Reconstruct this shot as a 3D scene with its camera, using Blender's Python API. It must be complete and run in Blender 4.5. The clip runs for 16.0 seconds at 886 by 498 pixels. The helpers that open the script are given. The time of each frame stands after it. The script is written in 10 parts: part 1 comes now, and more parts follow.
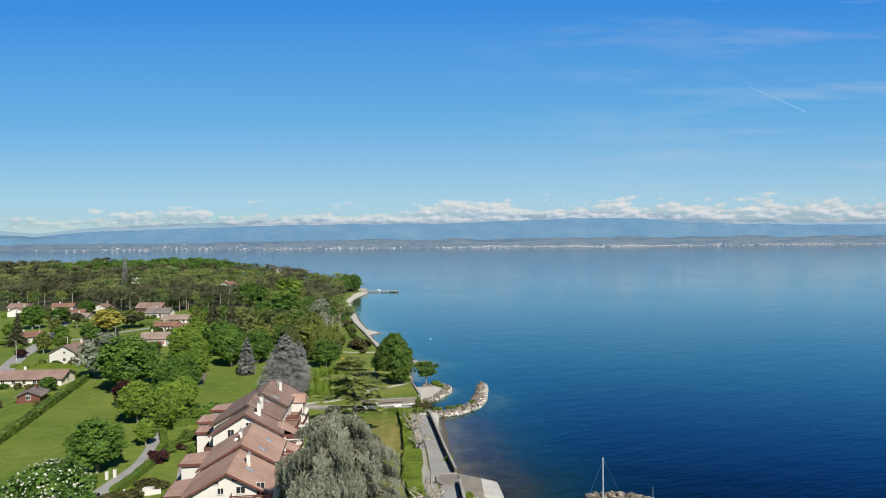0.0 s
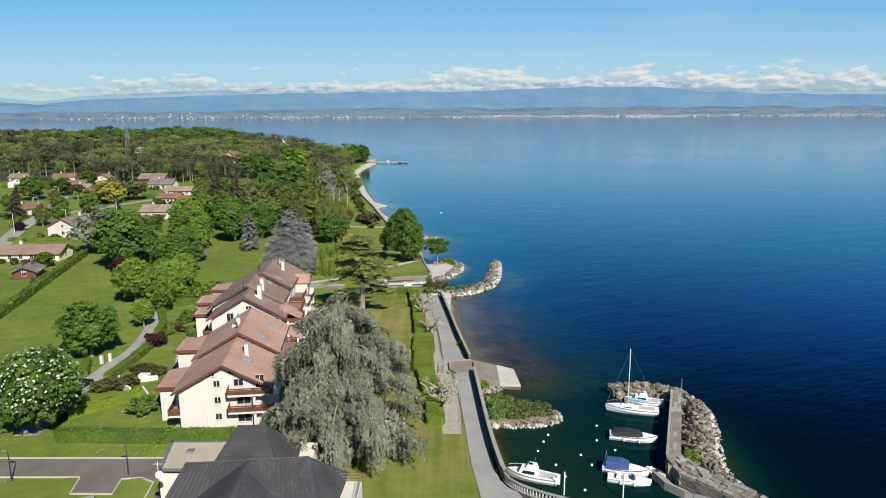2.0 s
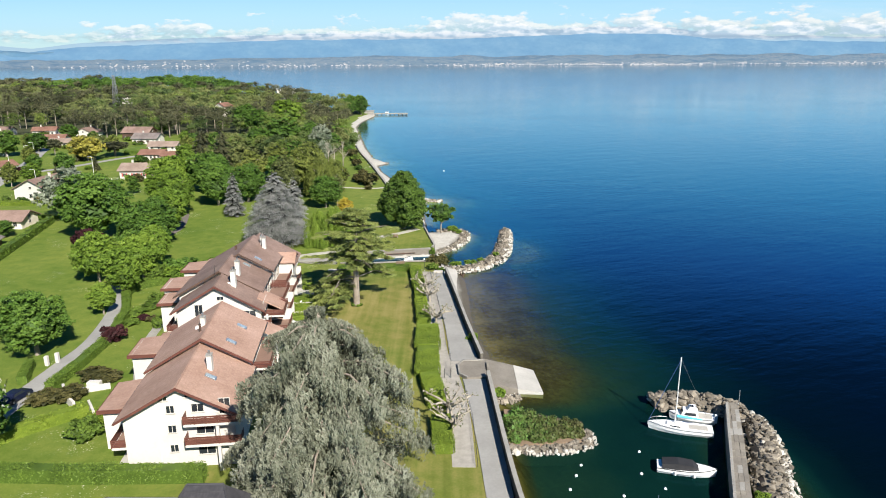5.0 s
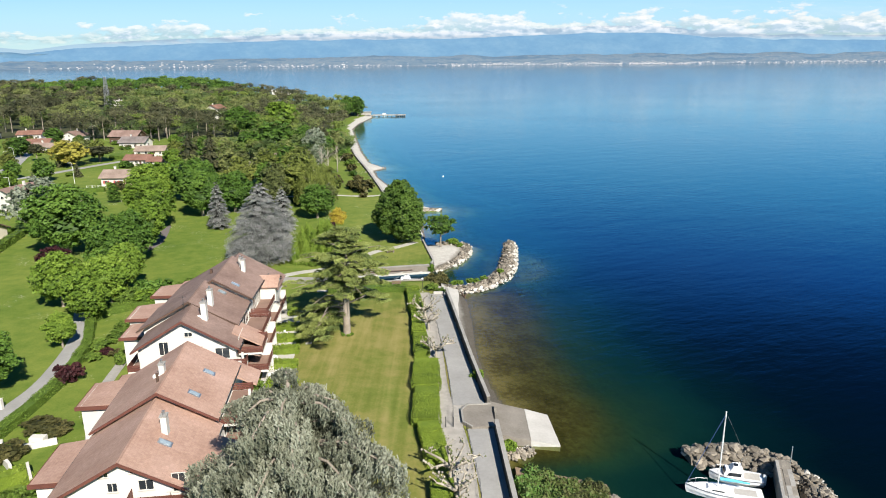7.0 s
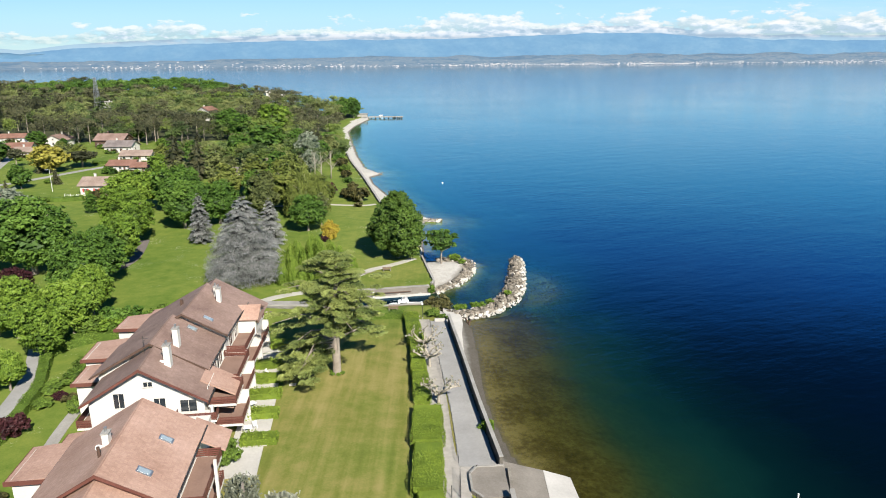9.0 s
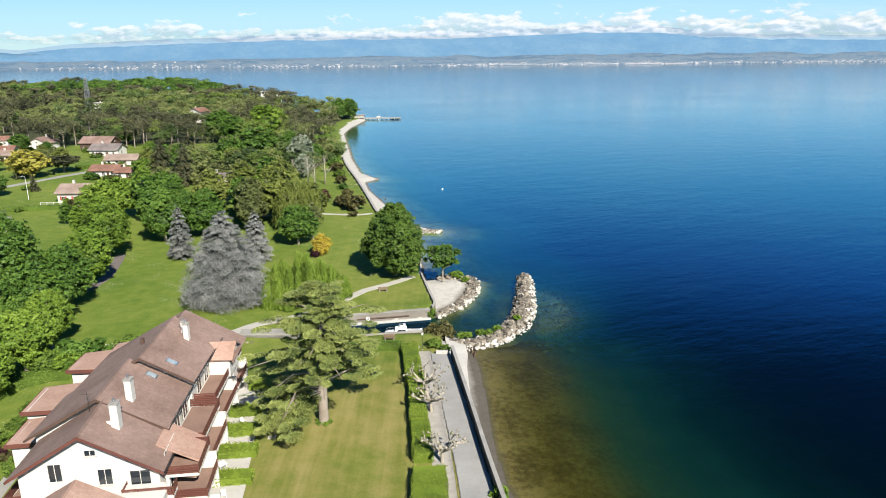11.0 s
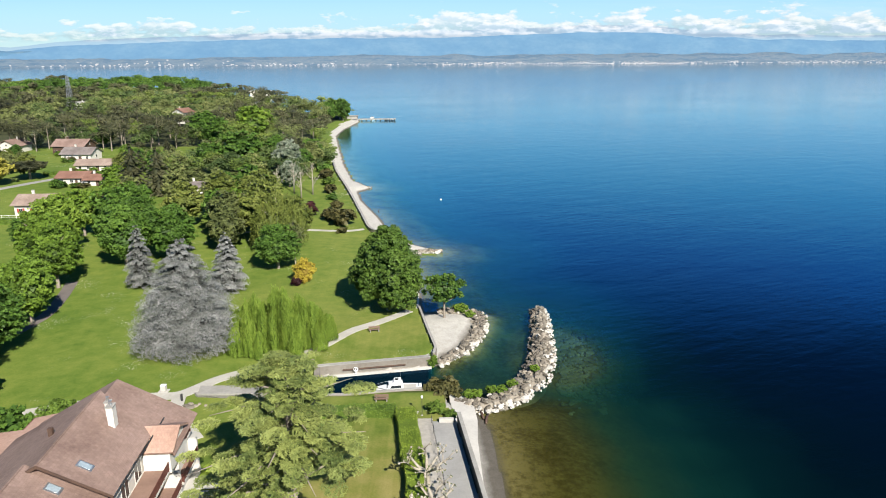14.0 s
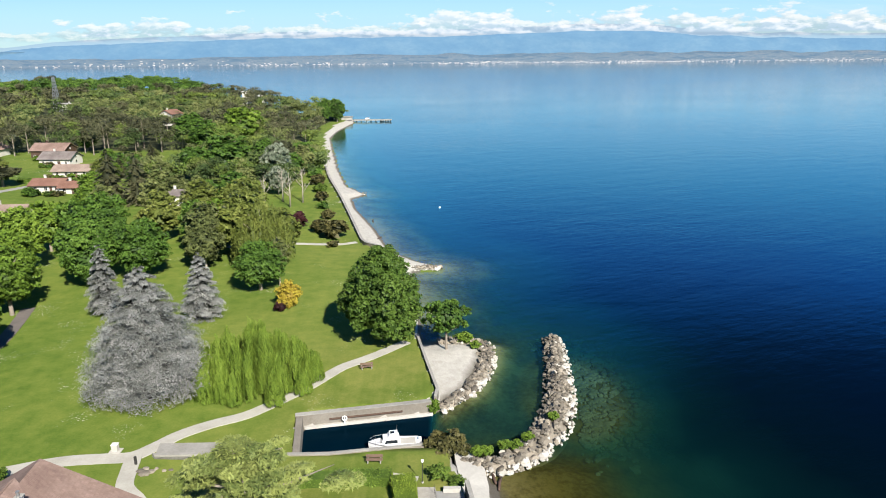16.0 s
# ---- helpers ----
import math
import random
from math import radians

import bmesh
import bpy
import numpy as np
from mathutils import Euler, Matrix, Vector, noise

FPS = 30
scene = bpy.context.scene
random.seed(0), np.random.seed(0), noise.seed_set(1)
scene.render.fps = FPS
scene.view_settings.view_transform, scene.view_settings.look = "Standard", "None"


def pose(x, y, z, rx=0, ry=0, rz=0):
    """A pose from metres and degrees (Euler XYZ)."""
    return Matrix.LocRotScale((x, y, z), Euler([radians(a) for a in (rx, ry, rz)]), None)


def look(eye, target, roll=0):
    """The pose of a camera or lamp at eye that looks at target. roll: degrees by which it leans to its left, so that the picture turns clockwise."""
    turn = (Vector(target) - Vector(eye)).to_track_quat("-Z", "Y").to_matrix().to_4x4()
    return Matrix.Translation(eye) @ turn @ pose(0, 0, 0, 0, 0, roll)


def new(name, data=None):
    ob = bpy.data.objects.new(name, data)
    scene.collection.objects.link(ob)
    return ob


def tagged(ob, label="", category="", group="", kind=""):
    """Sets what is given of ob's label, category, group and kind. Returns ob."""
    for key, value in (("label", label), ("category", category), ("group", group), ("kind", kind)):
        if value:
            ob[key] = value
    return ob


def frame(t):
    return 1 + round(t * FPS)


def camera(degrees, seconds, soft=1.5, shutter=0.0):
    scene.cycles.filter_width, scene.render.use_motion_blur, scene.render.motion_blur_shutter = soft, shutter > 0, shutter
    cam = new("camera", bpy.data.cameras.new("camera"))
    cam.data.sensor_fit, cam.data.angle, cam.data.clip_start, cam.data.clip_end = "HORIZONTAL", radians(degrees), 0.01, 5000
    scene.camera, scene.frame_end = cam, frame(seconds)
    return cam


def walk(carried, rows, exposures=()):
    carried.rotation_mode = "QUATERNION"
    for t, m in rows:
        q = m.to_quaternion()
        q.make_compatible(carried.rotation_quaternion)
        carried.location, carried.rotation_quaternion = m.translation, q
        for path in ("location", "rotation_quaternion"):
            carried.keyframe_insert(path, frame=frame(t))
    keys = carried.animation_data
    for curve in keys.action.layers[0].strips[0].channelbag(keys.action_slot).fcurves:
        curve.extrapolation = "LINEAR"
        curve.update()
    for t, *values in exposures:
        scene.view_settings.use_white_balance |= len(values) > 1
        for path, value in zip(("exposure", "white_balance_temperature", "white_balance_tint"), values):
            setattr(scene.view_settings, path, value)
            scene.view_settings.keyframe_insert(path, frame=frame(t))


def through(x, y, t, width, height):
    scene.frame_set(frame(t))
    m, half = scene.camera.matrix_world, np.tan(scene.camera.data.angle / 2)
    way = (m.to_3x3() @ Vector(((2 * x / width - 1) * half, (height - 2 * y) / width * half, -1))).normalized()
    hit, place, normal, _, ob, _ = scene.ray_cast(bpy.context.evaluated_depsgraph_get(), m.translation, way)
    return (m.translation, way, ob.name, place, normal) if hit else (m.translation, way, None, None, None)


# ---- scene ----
cam = camera(66.0, 16.0, soft=1.0)

# seconds, eye, a point looked at, roll
PATH = [
    (0, (1.444, -8.428, 48.906), (1.457, -6.429, 48.881), -0.5),
    (0.5, (1.256, -5.158, 48.749), (1.265, -3.159, 48.686), -0.5),
    (1, (1.038, -1.557, 48.767), (1.038, 0.436, 48.609), -0.4),
    (1.5, (0.938, 1.862, 48.68), (0.928, 3.843, 48.406), -0.4),
    (2, (0.611, 5.482, 48.578), (0.594, 7.442, 48.178), -0.3),
    (2.5, (0.532, 8.878, 48.489), (0.51, 10.815, 47.992), -0.4),
    (3, (0.21, 12.683, 48.708), (0.189, 14.608, 48.164), -0.3),
    (3.5, (0.213, 16.081, 48.841), (0.19, 18.005, 48.297), -0.4),
    (4, (-0.093, 19.875, 48.868), (-0.113, 21.8, 48.326), -0.3),
    (6.5, (-1.012, 37.723, 49.005), (-1.026, 39.649, 48.465), -0.4),
    (7, (-1.04, 41.533, 48.951), (-1.055, 43.459, 48.41), -0.5),
    (7.5, (-1.453, 44.941, 48.9), (-1.464, 46.867, 48.361), -0.4),
    (8, (-1.747, 48.735, 48.786), (-1.755, 50.662, 48.248), -0.4),
    (8.5, (-1.792, 52.4, 48.858), (-1.801, 54.326, 48.319), -0.5),
    (9, (-1.996, 56.351, 48.993), (-2.003, 58.277, 48.453), -0.5),
    (11.5, (-2.745, 74.945, 48.828), (-2.745, 76.871, 48.287), -0.6),
    (12, (-2.881, 78.858, 48.907), (-2.88, 80.783, 48.363), -0.8),
    (12.5, (-3.265, 82.308, 48.848), (-3.259, 84.233, 48.305), -0.6),
    (13, (-3.293, 85.934, 48.963), (-3.287, 87.859, 48.418), -0.7),
    (13.5, (-3.71, 89.65, 48.959), (-3.699, 91.574, 48.413), -0.5),
    (14, (-4.054, 93.51, 48.679), (-4.04, 95.435, 48.136), -0.3),
    (14.5, (-4.273, 97.469, 48.571), (-4.255, 99.394, 48.026), -0.5),
    (15, (-4.394, 101.514, 48.305), (-4.376, 103.439, 47.763), -0.3),
    (15.5, (-4.552, 105.467, 48.197), (-4.531, 107.392, 47.655), -0.3),
    (16, (-4.676, 109.299, 48.309), (-4.653, 111.223, 47.764), -0.5),
]
walk(cam, [(t, look(eye, aim, roll)) for t, eye, aim, roll in PATH], [(0, 0.45), (1.2, 0.48), (2.3, 0.60), (3.2, 0.84), (16, 0.93)])

# ---- world, sun, exposure ----
SUN_FROM = Vector((0.45, -0.89, 0.0)).normalized()
SUN_EL = radians(38)
world = bpy.data.worlds.new("sky_world")
scene.world = world
world.use_nodes = True
_wn = world.node_tree.nodes
_sky = _wn.new("ShaderNodeTexSky")
_sky.sky_type = "NISHITA"
_sky.sun_disc = False
_sky.sun_elevation = SUN_EL
_sky.sun_rotation = math.atan2(SUN_FROM.x, SUN_FROM.y)
_sky.air_density, _sky.dust_density, _sky.ozone_density = 1.0, 0.1, 3.0
_sky.altitude = 400
_hue = _wn.new("ShaderNodeHueSaturation")
_hue.inputs["Saturation"].default_value = 1.3
_tone = _wn.new("ShaderNodeMix")
_tone.data_type, _tone.blend_type = "RGBA", "MULTIPLY"
_tone.inputs[0].default_value = 1.0
_tone.inputs[7].default_value = (0.74, 0.99, 1.11, 1)
world.node_tree.links.new(_sky.outputs[0], _hue.inputs["Color"])
world.node_tree.links.new(_hue.outputs[0], _tone.inputs[6])
world.node_tree.links.new(_tone.outputs[2], _wn["Background"].inputs[0])
_wn["Background"].inputs[1].default_value = 0.044
sun = new("sun", bpy.data.lights.new("sun", "SUN"))
sun.data.energy, sun.data.angle, sun.data.color = 5.0, radians(0.53), (1.0, 0.945, 0.85)
sun.matrix_world = look(Vector((SUN_FROM.x * math.cos(SUN_EL), SUN_FROM.y * math.cos(SUN_EL), math.sin(SUN_EL))) * 300, (0, 0, 0))

# ---- materials ----


class Nodes:
    """Small wrapper to write node trees in few lines."""

    def __init__(self, name):
        self.m = bpy.data.materials.new(name)
        self.m.use_nodes = True
        self.t = self.m.node_tree
        self.b = self.t.nodes["Principled BSDF"]
        self.out = self.t.nodes["Material Output"]

    def n(self, kind, **ins):
        nd = self.t.nodes.new(kind)
        for k, v in ins.items():
            self.put(nd, k, v)
        return nd

    def put(self, nd, key, v):
        sock = nd.inputs[int(key[1:])] if key[0] == "i" and key[1:].isdigit() else nd.inputs[key.replace("_", " ")]
        if isinstance(v, bpy.types.NodeSocket):
            self.t.links.new(v, sock)
        elif isinstance(v, tuple) and len(v) == 3 and sock.type == "RGBA":
            sock.default_value = (*v, 1)
        else:
            sock.default_value = v

    def coord(self, kind="Object"):
        return self.n("ShaderNodeTexCoord").outputs[kind]

    def pos(self):
        return self.n("ShaderNodeNewGeometry").outputs["Position"]

    def island(self):
        return self.n("ShaderNodeNewGeometry").outputs["Random Per Island"]

    def rand(self):
        return self.n("ShaderNodeObjectInfo").outputs["Random"]

    def noise(self, vec, scale, detail=4.0, rough=0.55, stretch=None):
        if stretch:
            mp = self.n("ShaderNodeMapping", Vector=vec)
            mp.inputs["Scale"].default_value = stretch
            vec = mp.outputs[0]
        return self.n("ShaderNodeTexNoise", Vector=vec, Scale=scale, Detail=detail, Roughness=rough).outputs["Fac"]

    def ramp(self, fac, *stops):
        r = self.n("ShaderNodeValToRGB", Fac=fac)
        el = r.color_ramp.elements
        while len(el) < len(stops):
            el.new(0.5)
        for e, (p, c) in zip(el, stops):
            e.position = p
            e.color = (*c, 1) if len(c) == 3 else c
        return r.outputs[0]

    def step(self, fac, a, b):
        r = self.n("ShaderNodeMapRange", Value=fac)
        r.inputs["From Min"].default_value, r.inputs["From Max"].default_value = a, b
        return r.outputs[0]

    def mix(self, fac, a, b, how="MIX"):
        m = self.n("ShaderNodeMix")
        m.data_type, m.blend_type = "RGBA", how
        for i, v in ((0, fac), (6, a), (7, b)):
            if isinstance(v, bpy.types.NodeSocket):
                self.t.links.new(v, m.inputs[i])
            elif isinstance(v, tuple):
                m.inputs[i].default_value = (*v, 1)
            else:
                m.inputs[i].default_value = v
        return m.outputs[2]

    def math(self, op, a, b=0.0):
        m = self.n("ShaderNodeMath")
        m.operation = op
        for i, v in ((0, a), (1, b)):
            if isinstance(v, bpy.types.NodeSocket):
                self.t.links.new(v, m.inputs[i])
            else:
                m.inputs[i].default_value = v
        return m.outputs[0]

    def bump(self, height, strength=0.3, dist=0.05):
        b = self.n("ShaderNodeBump", Height=height, Strength=strength, Distance=dist)
        self.put(self.b, "Normal", b.outputs[0])
        return b

    def attr(self, name):
        a = self.n("ShaderNodeAttribute")
        a.attribute_name = name
        return a

    def base(self, col, rough=0.8, metal=0.0, spec=None):
        self.put(self.b, "Base_Color", col)
        self.put(self.b, "Roughness", rough)
        self.put(self.b, "Metallic", metal)
        if spec is not None:
            self.put(self.b, "Specular_IOR_Level", spec)
        return self


def plain(name, c1, c2, scale=2.0, rough=0.75, bump=0.25, dist=0.03, metal=0.0, spec=0.4, vary=0.0):
    """Two-scale stained surface between two colours."""
    s = Nodes(name)
    p = s.coord()
    big, fine = s.noise(p, scale * 0.25, 3), s.noise(p, scale * 3, 6, 0.65)
    f = s.math("ADD", s.math("MULTIPLY", big, 0.6), s.math("MULTIPLY", fine, 0.4))
    f = s.step(f, 0.3, 0.7)
    col = s.mix(f, c1, c2)
    if vary:
        k = s.math("ADD", s.math("MULTIPLY", s.rand(), 2 * vary), 1 - vary)
        comb = s.n("ShaderNodeCombineColor", Red=k, Green=k, Blue=k)
        col = s.mix(1.0, col, comb.outputs[0], "MULTIPLY")
    s.base(col, rough, metal, spec)
    if bump:
        s.bump(fine, bump, dist)
    return s.m


def foliage(name, dark, mid, light, scale=0.35, shine=0.2, through=0.17, vary=0.25):
    """Leaves: colour by leaf, by clump, by tree and by tint, which also carries painted shade; some light passes
    through.
    """
    s = Nodes(name)
    p = s.coord()
    clump = s.noise(p, scale, 2)
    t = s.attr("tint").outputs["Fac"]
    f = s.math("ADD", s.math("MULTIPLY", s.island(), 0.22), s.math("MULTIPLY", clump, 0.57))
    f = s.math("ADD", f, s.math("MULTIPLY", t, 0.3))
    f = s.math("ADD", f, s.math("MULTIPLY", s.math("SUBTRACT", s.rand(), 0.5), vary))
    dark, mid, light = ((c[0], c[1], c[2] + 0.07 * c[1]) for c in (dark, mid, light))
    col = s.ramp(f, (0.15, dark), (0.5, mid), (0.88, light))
    s.base(col, 0.55, 0.0, shine)
    tr = s.n("ShaderNodeBsdfTranslucent", Color=col)
    mx = s.n("ShaderNodeMixShader", i0=through)
    s.t.links.new(s.b.outputs[0], mx.inputs[1])
    s.t.links.new(tr.outputs[0], mx.inputs[2])
    s.t.links.new(mx.outputs[0], s.out.inputs[0])
    return s.m


M_LIME = foliage("leaf_lime", (0.050, 0.090, 0.006), (0.118, 0.195, 0.010), (0.205, 0.295, 0.020))
M_GREEN = foliage("leaf_green", (0.026, 0.056, 0.006), (0.068, 0.134, 0.011), (0.132, 0.220, 0.020))
M_OLIVE = foliage("leaf_olive", (0.050, 0.064, 0.016), (0.128, 0.150, 0.038), (0.215, 0.236, 0.066))
M_PINE = foliage("leaf_pine", (0.024, 0.028, 0.012), (0.066, 0.070, 0.028), (0.125, 0.124, 0.054), shine=0.2, through=0.08)
M_LINDEN = foliage("leaf_dark_round_tree", (0.018, 0.038, 0.005), (0.056, 0.104, 0.009), (0.115, 0.185, 0.018))
M_WOOD = foliage("leaf_wood", (0.030, 0.052, 0.012), (0.088, 0.128, 0.028), (0.170, 0.215, 0.052))
M_WOOD_FRESH = foliage("leaf_wood_fresh", (0.048, 0.076, 0.010), (0.115, 0.162, 0.020), (0.195, 0.245, 0.038))
M_BIRCH = foliage("leaf_birch", (0.056, 0.074, 0.010), (0.130, 0.158, 0.022), (0.215, 0.24, 0.042))
M_BLUE = foliage("leaf_blue_conifer", (0.024, 0.026, 0.021), (0.152, 0.157, 0.136), (0.37, 0.375, 0.33), shine=0.2, through=0.06)
M_WEEPCEDAR = foliage("leaf_weeping_cedar", (0.050, 0.056, 0.030), (0.165, 0.175, 0.112), (0.31, 0.318, 0.222), 0.25, 0.2, 0.10)
M_CEDAR = foliage("leaf_cedar", (0.022, 0.036, 0.010), (0.110, 0.146, 0.030), (0.29, 0.325, 0.072), 0.22, 0.2, 0.14)
M_WILLOW = foliage("leaf_willow", (0.060, 0.105, 0.009), (0.155, 0.235, 0.016), (0.265, 0.35, 0.034), through=0.25)
M_SILVER = foliage("leaf_silver", (0.08, 0.105, 0.055), (0.185, 0.215, 0.135), (0.31, 0.34, 0.24))
M_PLUM = foliage("leaf_plum", (0.016, 0.006, 0.007), (0.045, 0.014, 0.016), (0.09, 0.034, 0.032))
M_YELLOW = foliage("leaf_yellow", (0.17, 0.155, 0.016), (0.34, 0.31, 0.036), (0.50, 0.45, 0.07))
M_GOLD = foliage("leaf_gold", (0.24, 0.17, 0.01), (0.42, 0.34, 0.02), (0.56, 0.48, 0.05))
M_HEDGE = foliage("leaf_hedge", (0.040, 0.068, 0.008), (0.092, 0.15, 0.013), (0.17, 0.25, 0.023), 0.5)
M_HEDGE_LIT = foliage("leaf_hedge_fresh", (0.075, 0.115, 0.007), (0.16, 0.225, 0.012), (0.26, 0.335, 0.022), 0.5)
M_BROWNBUSH = foliage("leaf_brown_bush", (0.035, 0.038, 0.011), (0.088, 0.083, 0.023), (0.155, 0.138, 0.042))
M_BLOSSOM = foliage("blossom_white", (0.35, 0.36, 0.22), (0.55, 0.56, 0.42), (0.75, 0.74, 0.62))
M_BARK = plain("bark", (0.14, 0.115, 0.09), (0.32, 0.275, 0.225), 3, 0.9, 0.6, 0.05)
M_BARK_PALE = plain("bark_pale", (0.20, 0.175, 0.135), (0.42, 0.38, 0.31), 3, 0.85, 0.4, 0.04)
M_WALL = plain("render_white", (0.50, 0.475, 0.43), (0.60, 0.575, 0.53), 0.8, 0.85, 0.08, 0.01)
M_WALL_CREAM = plain("render_cream", (0.60, 0.54, 0.44), (0.72, 0.67, 0.58), 0.8, 0.85, 0.08, 0.01)
M_CONCRETE = plain("concrete", (0.20, 0.19, 0.17), (0.36, 0.345, 0.315), 1.2, 0.85, 0.2, 0.02)
M_CONCRETE_PALE = plain("concrete_pale", (0.34, 0.322, 0.29), (0.50, 0.48, 0.44), 1.0, 0.85, 0.2, 0.02)
M_ASPHALT_PALE = plain("worn_tarmac", (0.22, 0.215, 0.205), (0.32, 0.315, 0.30), 0.9, 0.9, 0.2, 0.01)
M_STAINED = plain("stained_concrete", (0.13, 0.115, 0.095), (0.25, 0.225, 0.19), 1.4, 0.9, 0.3, 0.03)
# Old stained stone, its colour darkened further to carry the walls' west-face shade.
M_STONE_DARK = plain("stained_shaded_stone", (0.05, 0.045, 0.038), (0.15, 0.135, 0.112), 1.8, 0.95, 0.6, 0.06)
M_ROOF_GRAVEL = plain("sandy_roof_felt", (0.30, 0.255, 0.19), (0.44, 0.39, 0.31), 1.0, 0.95, 0.2, 0.01)
# Pale blue base colour stands in for sky mirrored in the roof panes.
M_SKYLIGHT = plain("glass_painted_with_sky", (0.20, 0.26, 0.30), (0.34, 0.40, 0.43), 1.5, 0.12, 0, 0.01, 0, 0.8)
M_ASPHALT = plain("tarmac", (0.10, 0.086, 0.078), (0.17, 0.148, 0.135), 1.0, 0.85, 0.2, 0.01)
M_GRAVEL = plain("gravel_path", (0.25, 0.232, 0.205), (0.39, 0.365, 0.325), 4, 0.95, 0.5, 0.03)
M_PATH = plain("pale_path", (0.31, 0.295, 0.255), (0.46, 0.44, 0.39), 1.5, 0.95, 0.3, 0.02)
M_STONE = plain("quay_stone", (0.12, 0.105, 0.085), (0.32, 0.29, 0.24), 1.6, 0.9, 0.5, 0.06)
M_ROCK = plain("boulder_stone", (0.10, 0.086, 0.066), (0.30, 0.262, 0.21), 1.3, 0.9, 0.6, 0.08, vary=0.45)
M_ROCK_PALE = plain("pale_boulder", (0.34, 0.315, 0.275), (0.56, 0.53, 0.475), 1.3, 0.9, 0.5, 0.08, vary=0.2)
M_ROCK_WET = plain("drowned_stone", (0.085, 0.105, 0.095), (0.30, 0.335, 0.31), 1.3, 0.8, 0.3, 0.08)
M_BROWNWOOD = plain("red_brown_wood", (0.085, 0.030, 0.022), (0.15, 0.058, 0.042), 2, 0.6, 0.2, 0.01)
M_DARKWOOD = plain("dark_wood", (0.05, 0.03, 0.022), (0.11, 0.065, 0.045), 2, 0.7, 0.2, 0.01)
M_BENCHWOOD = plain("bench_wood", (0.13, 0.085, 0.06), (0.22, 0.15, 0.11), 3, 0.7, 0.2, 0.01)
M_TERRACOTTA = plain("brown_floor_tiles", (0.17, 0.105, 0.08), (0.27, 0.175, 0.135), 1.5, 0.8, 0.2, 0.01)
M_SLATE = plain("dark_slate", (0.035, 0.034, 0.037), (0.062, 0.06, 0.064), 1.2, 0.55, 0.3, 0.02)
M_METAL = plain("grey_metal", (0.35, 0.36, 0.37), (0.5, 0.5, 0.5), 3, 0.4, 0.05, 0.01, 0.8)
M_DARKMETAL = plain("dark_metal", (0.03, 0.03, 0.03), (0.07, 0.07, 0.07), 3, 0.5, 0.05, 0.01, 0.4)
M_WHITEPOLE = plain("painted_pole", (0.62, 0.62, 0.60), (0.75, 0.75, 0.73), 2, 0.5, 0.03, 0.01)
M_GEL = plain("white_gelcoat", (0.76, 0.76, 0.75), (0.84, 0.84, 0.83), 0.6, 0.25, 0.02, 0.01, 0, 0.5)
M_BLUECOVER = plain("blue_canvas", (0.025, 0.055, 0.16), (0.05, 0.10, 0.26), 2, 0.8, 0.3, 0.03)
M_CYANCOVER = plain("turquoise_canvas", (0.08, 0.40, 0.55), (0.14, 0.55, 0.70), 2, 0.8, 0.3, 0.03)
M_BLACKCOVER = plain("black_canvas", (0.012, 0.012, 0.014), (0.035, 0.035, 0.038), 2, 0.8, 0.3, 0.03)
M_CARPAINT = plain("dark_blue_paint", (0.012, 0.016, 0.04), (0.02, 0.026, 0.06), 1, 0.2, 0, 0.01, 0.3, 0.6)
M_RUBBER = plain("rubber", (0.015, 0.015, 0.015), (0.03, 0.03, 0.03), 3, 0.9, 0.1, 0.01)
M_RED = plain("red_paint", (0.30, 0.03, 0.025), (0.42, 0.06, 0.045), 2, 0.6, 0.1, 0.01)
M_SOIL = plain("bare_soil", (0.16, 0.11, 0.07), (0.26, 0.19, 0.13), 2, 0.95, 0.4, 0.05)


def glass_material():
    s = Nodes("window_glass")
    s.base((0.02, 0.025, 0.03), 0.06, 0.0, 0.8)
    return s.m


M_GLASS = glass_material()


def roof_material(name, c1, c2, c3, course=0.33):
    """Clay tiles: courses down the slope, columns across, weathered patches."""
    s = Nodes(name)
    p = s.coord("UV")
    sx = s.n("ShaderNodeSeparateXYZ", Vector=p)
    row = s.math("FRACT", s.math("DIVIDE", sx.outputs[1], course))
    colm = s.math("SINE", s.math("MULTIPLY", sx.outputs[0], 2 * math.pi / 0.26))
    o = s.coord()
    tile = s.n("ShaderNodeTexBrick", Vector=p, Scale=1.0)
    tile.inputs["Brick Width"].default_value, tile.inputs["Row Height"].default_value = 0.26, course
    tile.inputs["Mortar Size"].default_value = 0.012
    tile.inputs["Color1"].default_value, tile.inputs["Color2"].default_value = (0.3, 0.3, 0.3, 1), (0.75, 0.75, 0.75, 1)
    tile.inputs["Mortar"].default_value = (0.1, 0.1, 0.1, 1)
    f = s.math("ADD", s.math("MULTIPLY", s.noise(o, 0.22, 3), 0.75), s.math("MULTIPLY", s.noise(o, 2.4, 5), 0.4))
    col = s.ramp(f, (0.35, c1), (0.55, c2), (0.75, c3))
    g = s.mix(0.18, col, tile.outputs["Color"], "OVERLAY")
    s.base(g, 0.82, 0, 0.3)
    h = s.math("ADD", s.math("MULTIPLY", row, 1.0), s.math("MULTIPLY", colm, 0.25))
    s.bump(h, 0.38, 0.05)
    return s.m


